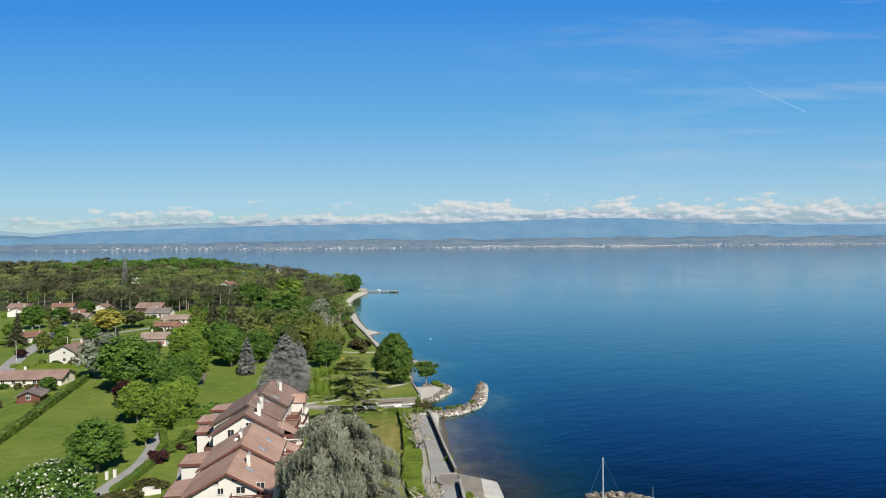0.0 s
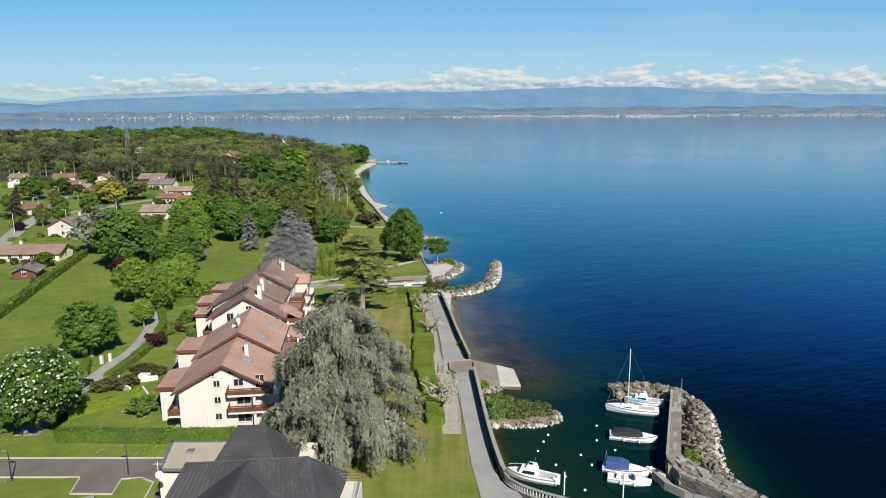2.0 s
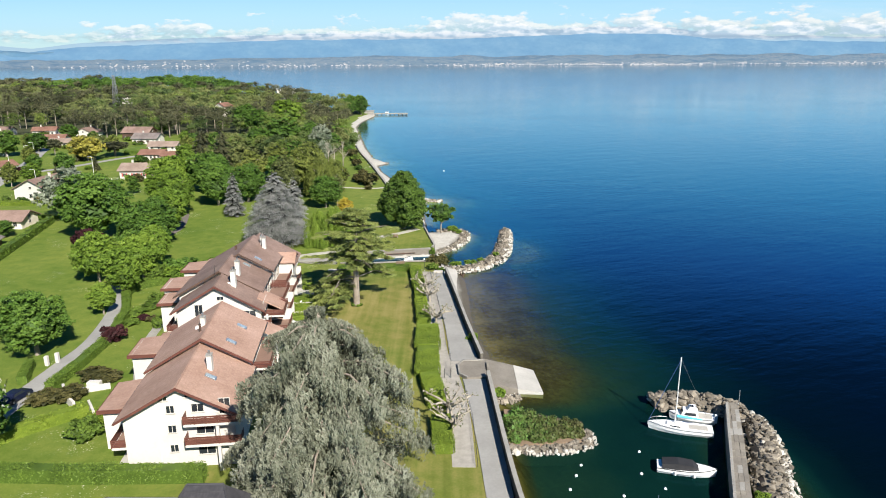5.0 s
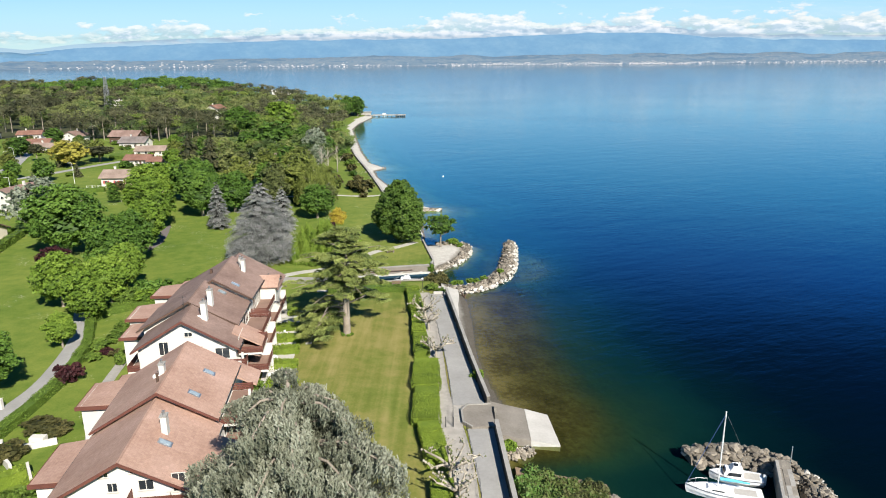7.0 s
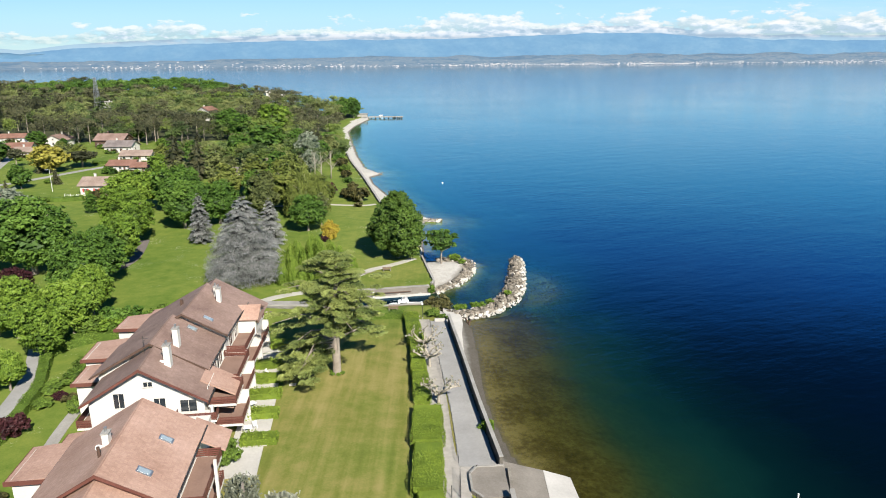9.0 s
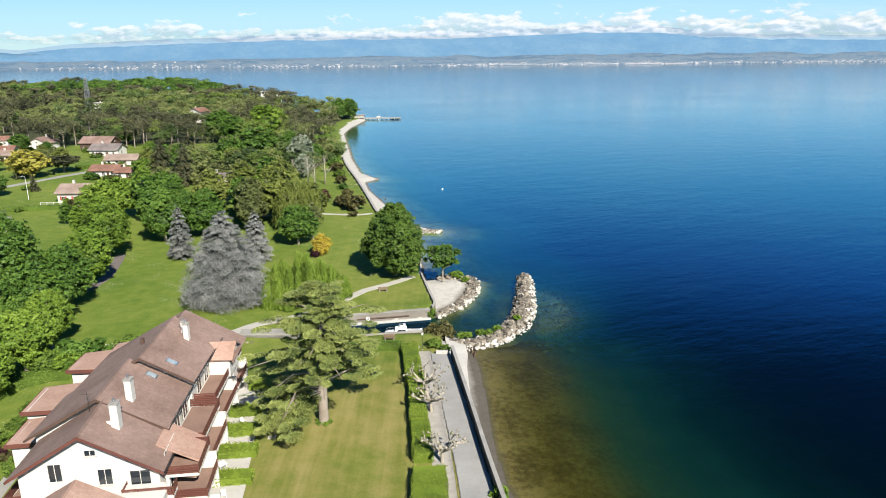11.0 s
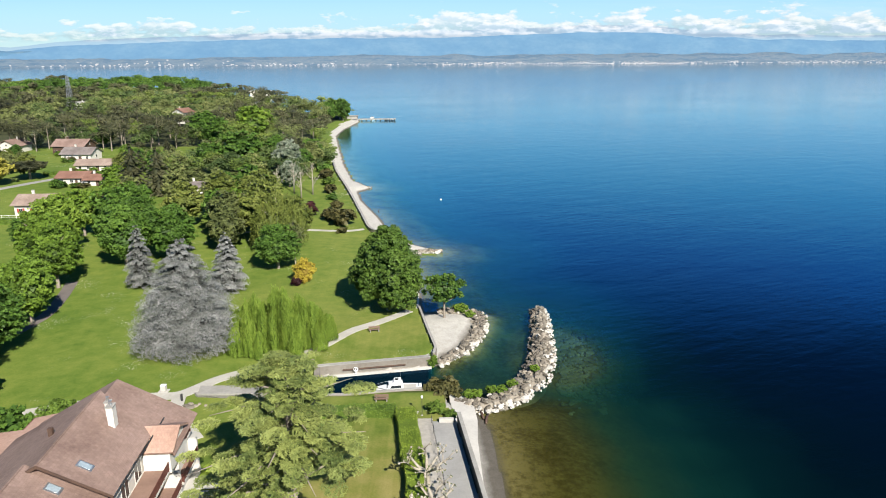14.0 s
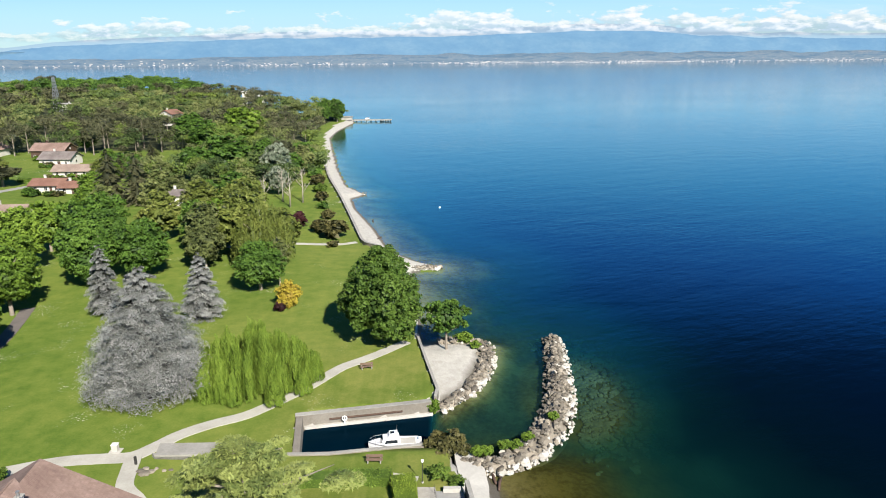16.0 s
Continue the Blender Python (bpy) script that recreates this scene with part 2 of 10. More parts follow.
M_ROOF = roof_material("pink_clay_tiles", (0.29, 0.175, 0.13), (0.36, 0.23, 0.175), (0.43, 0.285, 0.225))
M_ROOF_BROWN = roof_material("brown_clay_tiles", (0.155, 0.10, 0.081), (0.215, 0.145, 0.118), (0.28, 0.195, 0.162))
M_ROOF_TAN = roof_material("tan_weathered_tiles", (0.17, 0.12, 0.095), (0.24, 0.18, 0.145), (0.32, 0.25, 0.205))
M_ROOF_RED = roof_material("red_clay_tiles", (0.13, 0.065, 0.047), (0.19, 0.10, 0.072), (0.25, 0.14, 0.105))
M_ROOF_GREY = roof_material("grey_brown_tiles", (0.10, 0.085, 0.078), (0.16, 0.135, 0.125), (0.23, 0.20, 0.185))
M_ROOF_SLATE = roof_material("black_slates", (0.028, 0.028, 0.032), (0.045, 0.044, 0.049), (0.07, 0.068, 0.072), 0.6)


def ground_material():
    s = Nodes("ground_cover")
    p = s.pos()
    a = s.n("ShaderNodeSeparateColor", Color=s.attr("cover").outputs["Color"])
    patch, mid, fine = s.noise(p, 0.045, 5, 0.62), s.noise(p, 0.35, 5, 0.62), s.noise(p, 4.0, 5, 0.7)
    # mowing lines run along the lawn
    stripe = s.noise(p, 1.0, 2, 0.5, stretch=(0.9, 0.05, 0.2))
    f = s.math("ADD", s.math("MULTIPLY", patch, 0.42), s.math("ADD", s.math("MULTIPLY", mid, 0.44), s.math("MULTIPLY", fine, 0.30)))
    f = s.math("ADD", f, s.math("MULTIPLY", s.math("MULTIPLY", s.math("SUBTRACT", stripe, 0.5), s.math("ADD", a.outputs[1], 0.10)), 0.42))
    grass = s.ramp(f, (0.28, (0.038, 0.077, 0.009)), (0.5, (0.086, 0.138, 0.017)), (0.72, (0.165, 0.200, 0.036)))
    dry = s.ramp(f, (0.25, (0.080, 0.100, 0.016)), (0.5, (0.140, 0.146, 0.030)), (0.75, (0.235, 0.205, 0.070)))
    dryf = s.math("MULTIPLY", a.outputs[1], s.step(s.math("ADD", patch, s.math("MULTIPLY", mid, 0.35)), 0.30, 0.75))
    g = s.mix(dryf, grass, dry)
    # daisies in drifts
    spots = s.step(s.noise(p, 3.6, 3, 0.6), 0.60, 0.68)
    drift = s.math("MULTIPLY", s.step(s.noise(p, 0.14, 3), 0.58, 0.68), s.step(a.outputs[1], 0.6, 0.3))
    g = s.mix(s.math("MULTIPLY", spots, drift), g, (0.62, 0.60, 0.48))
    stones = s.math("ADD", s.math("MULTIPLY", s.noise(p, 11.0, 3, 0.7), 0.65), s.math("MULTIPLY", s.noise(p, 0.9, 4, 0.6), 0.35))
    sand = s.ramp(stones, (0.32, (0.30, 0.28, 0.245)), (0.5, (0.42, 0.40, 0.36)), (0.68, (0.55, 0.53, 0.48)))
    bedn = s.math("ADD", s.math("MULTIPLY", s.noise(p, 1.1, 6, 0.75), 0.6), s.math("MULTIPLY", s.noise(p, 0.12, 3), 0.5))
    bed = s.ramp(bedn, (0.38, (0.042, 0.034, 0.013)), (0.5, (0.090, 0.074, 0.030)), (0.62, (0.165, 0.14, 0.065)))
    north = s.step(s.n("ShaderNodeSeparateXYZ", Vector=p).outputs[1], 186.0, 212.0)
    bed = s.mix(north, bed, s.mix(1.0, bed, (1.3, 1.6, 1.9), "MULTIPLY"))
    sand = s.mix(north, s.mix(1.0, sand, (0.74, 0.74, 0.75), "MULTIPLY"), sand)
    wet = s.step(s.math("ADD", s.n("ShaderNodeSeparateXYZ", Vector=p).outputs[2], s.math("MULTIPLY", s.math("SUBTRACT", mid, 0.5), 0.25)), 0.20, 0.45)
    sand = s.mix(wet, s.mix(1.0, sand, (0.30, 0.28, 0.25), "MULTIPLY"), sand)
    wood = s.ramp(f, (0.3, (0.022, 0.03, 0.012)), (0.7, (0.06, 0.065, 0.028)))
    edge = s.step(s.math("ADD", a.outputs[0], s.math("MULTIPLY", s.math("SUBTRACT", mid, 0.5), 0.5)), 0.42, 0.58)
    col = s.mix(edge, g, sand)
    col = s.mix(s.step(s.math("ADD", a.outputs[2], s.math("MULTIPLY", s.math("SUBTRACT", mid, 0.5), 0.6)), 0.35, 0.6), col, wood)
    under = s.step(s.n("ShaderNodeSeparateXYZ", Vector=p).outputs[2], 0.0, -0.12)
    col = s.mix(under, col, bed)
    s.base(col, 0.95, 0, 0.2)
    s.bump(s.math("ADD", fine, s.math("MULTIPLY", stones, s.math("MULTIPLY", a.outputs[0], 2.0))), 0.5, 0.08)
    return s.m


M_GROUND = ground_material()


def water_material():
    """Clear lake water: the bed shows in the shallows, the depth scatters blue, the surface mirrors the sky in a
    painted tint.
    """
    s = Nodes("lake_water")
    p = s.pos()
    d = s.attr("depth").outputs["Fac"]
    xyz = s.n("ShaderNodeSeparateXYZ", Vector=p)
    north = s.step(s.math("SUBTRACT", xyz.outputs[1], s.math("MULTIPLY", xyz.outputs[0], 0.8)), 172.0, 198.0)
    warm = s.ramp(d, (0.0, (0.90, 0.90, 0.80)), (0.12, (0.60, 0.63, 0.40)), (0.35, (0.32, 0.54, 0.36)), (1.0, (0.12, 0.4, 0.45)))
    cool = s.ramp(d, (0.0, (0.90, 0.92, 0.86)), (0.12, (0.52, 0.68, 0.58)), (0.35, (0.16, 0.52, 0.50)), (1.0, (0.08, 0.4, 0.48)))
    clear = s.n("ShaderNodeBsdfTransparent", Color=s.mix(north, warm, cool))
    drift = s.math("ADD", s.math("MULTIPLY", s.math("SUBTRACT", s.noise(p, 0.012, 3, 0.5, stretch=(1, 0.35, 1)), 0.5), 0.14), s.math("MULTIPLY", s.math("SUBTRACT", s.noise(p, 0.11, 4, 0.6), 0.5), 0.16))
    dd = s.math("ADD", d, drift)
    green = s.ramp(dd, (0.14, (0.034, 0.036, 0.012)), (0.34, (0.0090, 0.034, 0.020)), (0.46, (0.0026, 0.0205, 0.0165)), (0.60, (0.0008, 0.0090, 0.0100)), (0.78, (0.0004, 0.0040, 0.0068)), (1.0, (0.0003, 0.0027, 0.0068)))
    teal = s.ramp(dd, (0.10, (0.012, 0.040, 0.036)), (0.34, (0.0040, 0.036, 0.042)), (0.52, (0.0012, 0.019, 0.028)), (0.70, (0.0004, 0.0064, 0.0125)), (1.0, (0.0003, 0.0027, 0.0072)))
    deep = s.mix(north, green, teal)
    body = s.n("ShaderNodeBsdfDiffuse", Color=deep)
    m1 = s.n("ShaderNodeMixShader", i0=s.step(d, 0.04, 0.55))
    s.t.links.new(clear.outputs[0], m1.inputs[1])
    s.t.links.new(body.outputs[0], m1.inputs[2])
    # swell, chop that crosses it at a slant, and calmer lanes
    turned = s.n("ShaderNodeMapping", Vector=p)
    turned.inputs["Rotation"].default_value = (0, 0, radians(-24))
    tp = turned.outputs[0]
    big = s.noise(tp, 0.085, 3, 0.6, stretch=(0.7, 1.5, 1))
    small = s.noise(tp, 0.42, 5, 0.62, stretch=(0.6, 1.35, 1))
    calm = s.step(s.noise(p, 0.006, 4, 0.6, stretch=(1, 1.6, 1)), 0.36, 0.64)
    h = s.math("ADD", s.math("MULTIPLY", big, 0.5), s.math("MULTIPLY", s.math("MULTIPLY", small, s.math("ADD", calm, 0.35)), 0.30))
    bp = s.n("ShaderNodeBump", Height=h, Strength=0.32, Distance=0.6)
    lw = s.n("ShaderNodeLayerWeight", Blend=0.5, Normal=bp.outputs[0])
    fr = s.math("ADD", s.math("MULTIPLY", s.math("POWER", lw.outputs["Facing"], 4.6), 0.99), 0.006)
    # Reflection colour is painted by view angle: near black when steep, blue between.
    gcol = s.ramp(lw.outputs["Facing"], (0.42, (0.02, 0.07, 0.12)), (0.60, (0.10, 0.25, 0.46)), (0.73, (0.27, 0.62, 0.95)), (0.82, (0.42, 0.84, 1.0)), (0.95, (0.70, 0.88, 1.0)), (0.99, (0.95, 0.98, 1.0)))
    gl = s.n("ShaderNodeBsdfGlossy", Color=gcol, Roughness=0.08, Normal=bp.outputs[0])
    m2 = s.n("ShaderNodeMixShader", i0=fr)
    s.t.links.new(m1.outputs[0], m2.inputs[1])
    s.t.links.new(gl.outputs[0], m2.inputs[2])
    s.t.links.new(m2.outputs[0], s.out.inputs[0])
    return s.m


M_WATER = water_material()


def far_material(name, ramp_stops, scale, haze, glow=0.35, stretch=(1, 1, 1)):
    """Far shore and mountains, with kilometres of blue haze painted in as colour and glow."""
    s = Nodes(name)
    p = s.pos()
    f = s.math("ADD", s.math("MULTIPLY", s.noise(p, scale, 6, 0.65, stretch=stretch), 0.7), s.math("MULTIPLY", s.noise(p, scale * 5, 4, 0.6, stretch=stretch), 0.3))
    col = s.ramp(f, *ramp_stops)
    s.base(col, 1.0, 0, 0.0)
    # Emission stands in for light scattered by the air in between.
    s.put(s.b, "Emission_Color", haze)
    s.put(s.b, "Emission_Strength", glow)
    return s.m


# Bluish base colours and glow together paint the haze on each layer.
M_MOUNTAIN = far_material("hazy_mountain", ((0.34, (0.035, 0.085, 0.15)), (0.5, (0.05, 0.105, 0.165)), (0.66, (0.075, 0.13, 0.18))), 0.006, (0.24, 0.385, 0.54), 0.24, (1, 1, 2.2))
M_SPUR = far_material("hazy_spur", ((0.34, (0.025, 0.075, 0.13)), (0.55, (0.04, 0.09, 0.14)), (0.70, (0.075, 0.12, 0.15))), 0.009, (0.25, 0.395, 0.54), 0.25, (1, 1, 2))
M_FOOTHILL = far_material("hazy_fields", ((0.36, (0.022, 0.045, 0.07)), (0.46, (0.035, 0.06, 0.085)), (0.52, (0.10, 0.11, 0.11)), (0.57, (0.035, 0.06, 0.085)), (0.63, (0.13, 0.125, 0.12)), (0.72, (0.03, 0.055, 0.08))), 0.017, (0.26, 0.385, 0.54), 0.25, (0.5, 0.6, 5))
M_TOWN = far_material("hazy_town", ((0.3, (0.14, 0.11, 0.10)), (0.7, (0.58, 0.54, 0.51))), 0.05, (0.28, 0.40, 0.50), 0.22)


def cloud_material():
    """A low bank of cumulus with flat bases and faint high cirrus, on a sheet of air that glows as sky."""
    s = Nodes("glowing_sky_and_clouds")
    p = s.coord("UV")
    sx = s.n("ShaderNodeSeparateXYZ", Vector=p)
    u, v = sx.outputs[0], sx.outputs[1]

    def heap(lift):
        """How much cloud stands at a place; lift shifts it upwards."""
        q = s.n("ShaderNodeVectorMath", i0=p)
        q.inputs[1].default_value = (lift * 0.35, lift, 0.0)
        q = q.outputs[0]
        body = s.noise(q, 1.0, 3, 0.5, stretch=(26, 20, 1))
        curl = s.noise(q, 1.0, 5, 0.58, stretch=(95, 62, 1))
        return s.math("ADD", s.math("MULTIPLY", body, 0.72), s.math("MULTIPLY", curl, 0.36))

    wide = s.noise(p, 1.0, 2, 0.5, stretch=(7, 0.1, 1))
    # fuller to one side and near the middle, a few rags to the other
    full = s.math("ADD", s.math("ADD", s.math("MULTIPLY", s.step(u, 0.15, 0.50), 0.16), 0.02), s.math("MULTIPLY", s.math("SUBTRACT", wide, 0.5), 0.30))
    foot = s.step(v, 0.070, 0.092)
    crown = s.step(v, 0.090, 0.175)
    here = s.math("SUBTRACT", s.math("ADD", heap(0.0), full), s.math("MULTIPLY", crown, 0.34))
    a = s.math("MULTIPLY", s.step(here, 0.50, 0.66), s.math("MULTIPLY", foot, s.step(v, 0.19, 0.165)))
    # Painted cloud light: bright where the heap thins out just above.
    lit = s.step(s.math("SUBTRACT", heap(0.0), heap(0.010)), -0.05, 0.09)
    ci = s.noise(p, 1.0, 6, 0.6, stretch=(5, 11, 1))
    cir = s.math("MULTIPLY", s.step(ci, 0.5, 0.8), s.math("MULTIPLY", s.step(u, 0.5, 0.9), 0.09))
    # Glowing air over nearly the whole sheet, added to brighten the sky in view.
    haze = s.math("MULTIPLY", s.step(v, 1.0, 0.82), s.math("ADD", s.math("MULTIPLY", s.step(v, 0.085, 0.14), 0.18), 0.62))
    alpha = s.math("MAXIMUM", s.math("MULTIPLY", a, 0.92), s.math("MAXIMUM", cir, haze))
    tone = s.math("ADD", s.math("MULTIPLY", lit, 0.62), s.math("MULTIPLY", crown, 0.75))
    shade = s.ramp(tone, (0.10, (0.46, 0.60, 0.74)), (0.45, (0.70, 0.79, 0.88)), (0.85, (0.93, 0.93, 0.94)))
    air = s.ramp(v, (0.05, (0.58, 0.78, 0.91)), (0.16, (0.48, 0.77, 0.98)), (0.42, (0.19, 0.57, 1.0)), (0.80, (0.06, 0.36, 1.0)))
    shade = s.mix(s.step(s.math("MAXIMUM", a, s.math("MULTIPLY", cir, 2.0)), 0.0, 0.4), air, shade)
    em = s.n("ShaderNodeEmission", Color=shade, Strength=0.61)
    tr = s.n("ShaderNodeBsdfTransparent")
    mx = s.n("ShaderNodeMixShader", i0=alpha)
    s.t.links.new(tr.outputs[0], mx.inputs[1])
    s.t.links.new(em.outputs[0], mx.inputs[2])
    s.t.links.new(mx.outputs[0], s.out.inputs[0])
    return s.m


M_CLOUD = cloud_material()


def trail_material():
    s = Nodes("vapour_trail")
    # Emission stands in for sunlight on the vapour.
    em = s.n("ShaderNodeEmission", Color=(0.9, 0.95, 1.0), Strength=0.6)
    tr = s.n("ShaderNodeBsdfTransparent")
    mx = s.n("ShaderNodeMixShader", i0=s.step(s.noise(s.pos(), 0.02, 4), 0.1, 0.55))
    s.t.links.new(tr.outputs[0], mx.inputs[1])
    s.t.links.new(em.outputs[0], mx.inputs[2])
    s.t.links.new(mx.outputs[0], s.out.inputs[0])
    return s.m


M_TRAIL = trail_material()

# ---- mesh helpers ----


class Geo:
    """Collects vertices and faces of one part."""

    def __init__(self):
        self.v, self.f, self.uv = [], [], {}

    def quad(self, *pts, uv=None):
        n = len(self.v)
        self.v += [tuple(p) for p in pts]
        self.f.append(tuple(range(n, n + len(pts))))
        if uv:
            self.uv[len(self.f) - 1] = uv
        return self

    def hexa(self, c):
        """Eight corners: bottom ring, then top ring."""
        n = len(self.v)
        self.v += [tuple(p) for p in c]
        for f in ((3, 2, 1, 0), (4, 5, 6, 7), (0, 1, 5, 4), (1, 2, 6, 5), (2, 3, 7, 6), (3, 0, 4, 7)):
            self.f.append(tuple(n + i for i in f))
        return self

    def box(self, x0, x1, y0, y1, z0, z1, b=0.0):
        if b:
            for zz0, zz1, k0, k1 in ((z0, z0 + b, b, 0), (z0 + b, z1 - b, 0, 0), (z1 - b, z1, 0, b)):
                self.hexa([(x0 + k0, y0 + k0, zz0), (x1 - k0, y0 + k0, zz0), (x1 - k0, y1 - k0, zz0), (x0 + k0, y1 - k0, zz0),
                           (x0 + k1, y0 + k1, zz1), (x1 - k1, y0 + k1, zz1), (x1 - k1, y1 - k1, zz1), (x0 + k1, y1 - k1, zz1)])
            return self
        return self.hexa([(x0, y0, z0), (x1, y0, z0), (x1, y1, z0), (x0, y1, z0), (x0, y0, z1), (x1, y0, z1), (x1, y1, z1), (x0, y1, z1)])

    def rings(self, rings, cap=True):
        """A skin over rings of equal length."""
        n, k = len(self.v), len(rings[0])
        for r in rings:
            self.v += [tuple(p) for p in r]
        for i in range(len(rings) - 1):
            for j in range(k):
                a, b = n + i * k + j, n + i * k + (j + 1) % k
                self.f.append((a, b, b + k, a + k))
        if cap:
            self.f.append(tuple(n + j for j in reversed(range(k))))
            self.f.append(tuple(n + (len(rings) - 1) * k + j for j in range(k)))
        return self

    def tube(self, pts, radii, k=8):
        """A round bar along points, with a radius at each."""
        rr = []
        for i, p in enumerate(pts):
            p = Vector(p)
            d = Vector(pts[min(i + 1, len(pts) - 1)]) - Vector(pts[max(i - 1, 0)])
            a = d.orthogonal().normalized() if abs(d.normalized().z) < 0.9 else d.cross(Vector((0, 1, 0))).normalized()
            b = d.cross(a).normalized()
            r = radii[i] if isinstance(radii, (list, tuple)) else radii
            rr.append([p + (a * math.cos(2 * math.pi * j / k) + b * math.sin(2 * math.pi * j / k)) * r for j in range(k)])
        return self.rings(rr)

    def mesh(self, name, smooth=False):
        me = bpy.data.meshes.new(name)
        me.from_pydata(self.v, [], self.f)
        if self.uv:
            lay = me.uv_layers.new(name="UVMap")
            for i, uvs in self.uv.items():
                for li, c in zip(me.polygons[i].loop_indices, uvs):
                    lay.data[li].uv = c
        if smooth:
            me.shade_smooth()
        me.update()
        return me


def part(name, geo, material, parent, label="", smooth=False):
    """One mesh object under a thing or a part."""
    me = geo if isinstance(geo, bpy.types.Mesh) else geo.mesh(name, smooth)
    if material and not me.materials:
        me.materials.append(material)
    ob = new(name, me)
    ob.parent = parent
    return tagged(ob, label) if label else ob


def thing(name, label, category, at=(0, 0, 0), turn=0.0, group="", kind="", scale=1.0):
    ob = new(name)
    ob.empty_display_size = 0.3
    ob.location, ob.rotation_euler = at, (0, 0, radians(turn))
    ob.scale = (scale,) * 3 if isinstance(scale, (int, float)) else scale
    return tagged(ob, label, category, group, kind)


def solo(name, geo, material, label, category, kind="", at=(0, 0, 0), turn=0.0, group="", smooth=False):
    """A thing of one mesh."""
    me = geo if isinstance(geo, bpy.types.Mesh) else geo.mesh(name, smooth)
    if not me.materials:
        me.materials.append(material)
    ob = new(name, me)
    ob.location, ob.rotation_euler = at, (0, 0, radians(turn))
    return tagged(ob, label, category, group, kind)


def array_mesh(name, verts, quads, material=None, tint=None, smooth=False):
    """A mesh from numpy arrays of vertices and equal faces."""
    me = bpy.data.meshes.new(name)
    k = quads.shape[1]
    me.vertices.add(len(verts))
    me.vertices.foreach_set("co", np.ascontiguousarray(verts, dtype=np.float32).ravel())
    me.loops.add(quads.size)
    me.loops.foreach_set("vertex_index", np.ascontiguousarray(quads, dtype=np.int32).ravel())
    me.polygons.add(len(quads))
    me.polygons.foreach_set("loop_start", np.arange(0, quads.size, k, dtype=np.int32))
    me.update(calc_edges=True)
    if smooth:
        me.shade_smooth()
    if tint is not None:
        at = me.attributes.new("tint", "FLOAT", "POINT")
        at.data.foreach_set("value", np.ascontiguousarray(tint, dtype=np.float32))
    if material:
        me.materials.append(material)
    return me


def unit(a):
    return a / np.maximum(np.linalg.norm(a, axis=-1, keepdims=True), 1e-6)


def leaf_sprays(P, N, size, rng, long=1.0, spread=0.7, down=0.0, dirs=None, follow=0.0):
    """Leaf sprays: a small pointed leaf at each point, roughly facing N. long: how stretched; down: how much they hang; dirs, follow: a way they grow along."""
    n = len(P)
    N = unit(N + rng.normal(0, spread, (n, 3)))
    T = unit(np.cross(N, rng.normal(0, 1, (n, 3))))
    if dirs is not None:
        T = unit(T * (1 - follow) + unit(dirs) * follow)
    if down:
        T = unit(T * (1 - down) + np.array([0, 0, -1.0]) * down)
    Bn = unit(np.cross(N, T))
    s = (size * rng.uniform(0.65, 1.35, (n, 1)))
    a, b = T * s * long * 0.5, Bn * s * 0.5
    V = np.stack([P + a, P - a * 0.62 + b, P - a * 0.75 - b], 1).reshape(-1, 3)
    return V, np.arange(3 * n).reshape(-1, 3)


def blob(rng, rings=9, seg=12, rough=0.18):
    """Unit lump as verts and quads, for cores whose dark tint stands in for shade inside crowns."""
    th = np.linspace(0.05, math.pi - 0.05, rings)
    ph = np.linspace(0, 2 * math.pi, seg, endpoint=False)
    V = np.array([[math.sin(t) * math.cos(p), math.sin(t) * math.sin(p), math.cos(t)] for t in th for p in ph])
    V *= 1 + rng.normal(0, rough, (len(V), 1))
    Q = np.array([[i * seg + j, (i + 1) * seg + j, (i + 1) * seg + (j + 1) % seg, i * seg + (j + 1) % seg] for i in range(rings - 1) for j in range(seg)])
    return V, Q


def merge(parts):
    """Joins (verts, faces, tint) lists into triangles."""
    Vs, Qs, Ts, n = [], [], [], 0
    for V, Q, t in parts:
        Vs.append(V)
        if Q.shape[1] == 4:
            Q = np.concatenate([Q[:, [0, 1, 2]], Q[:, [0, 2, 3]]])
        Qs.append(Q + n)
        Ts.append(np.full(len(V), t) if np.isscalar(t) else t)
        n += len(V)
    return np.concatenate(Vs), np.concatenate(Qs), np.concatenate(Ts)


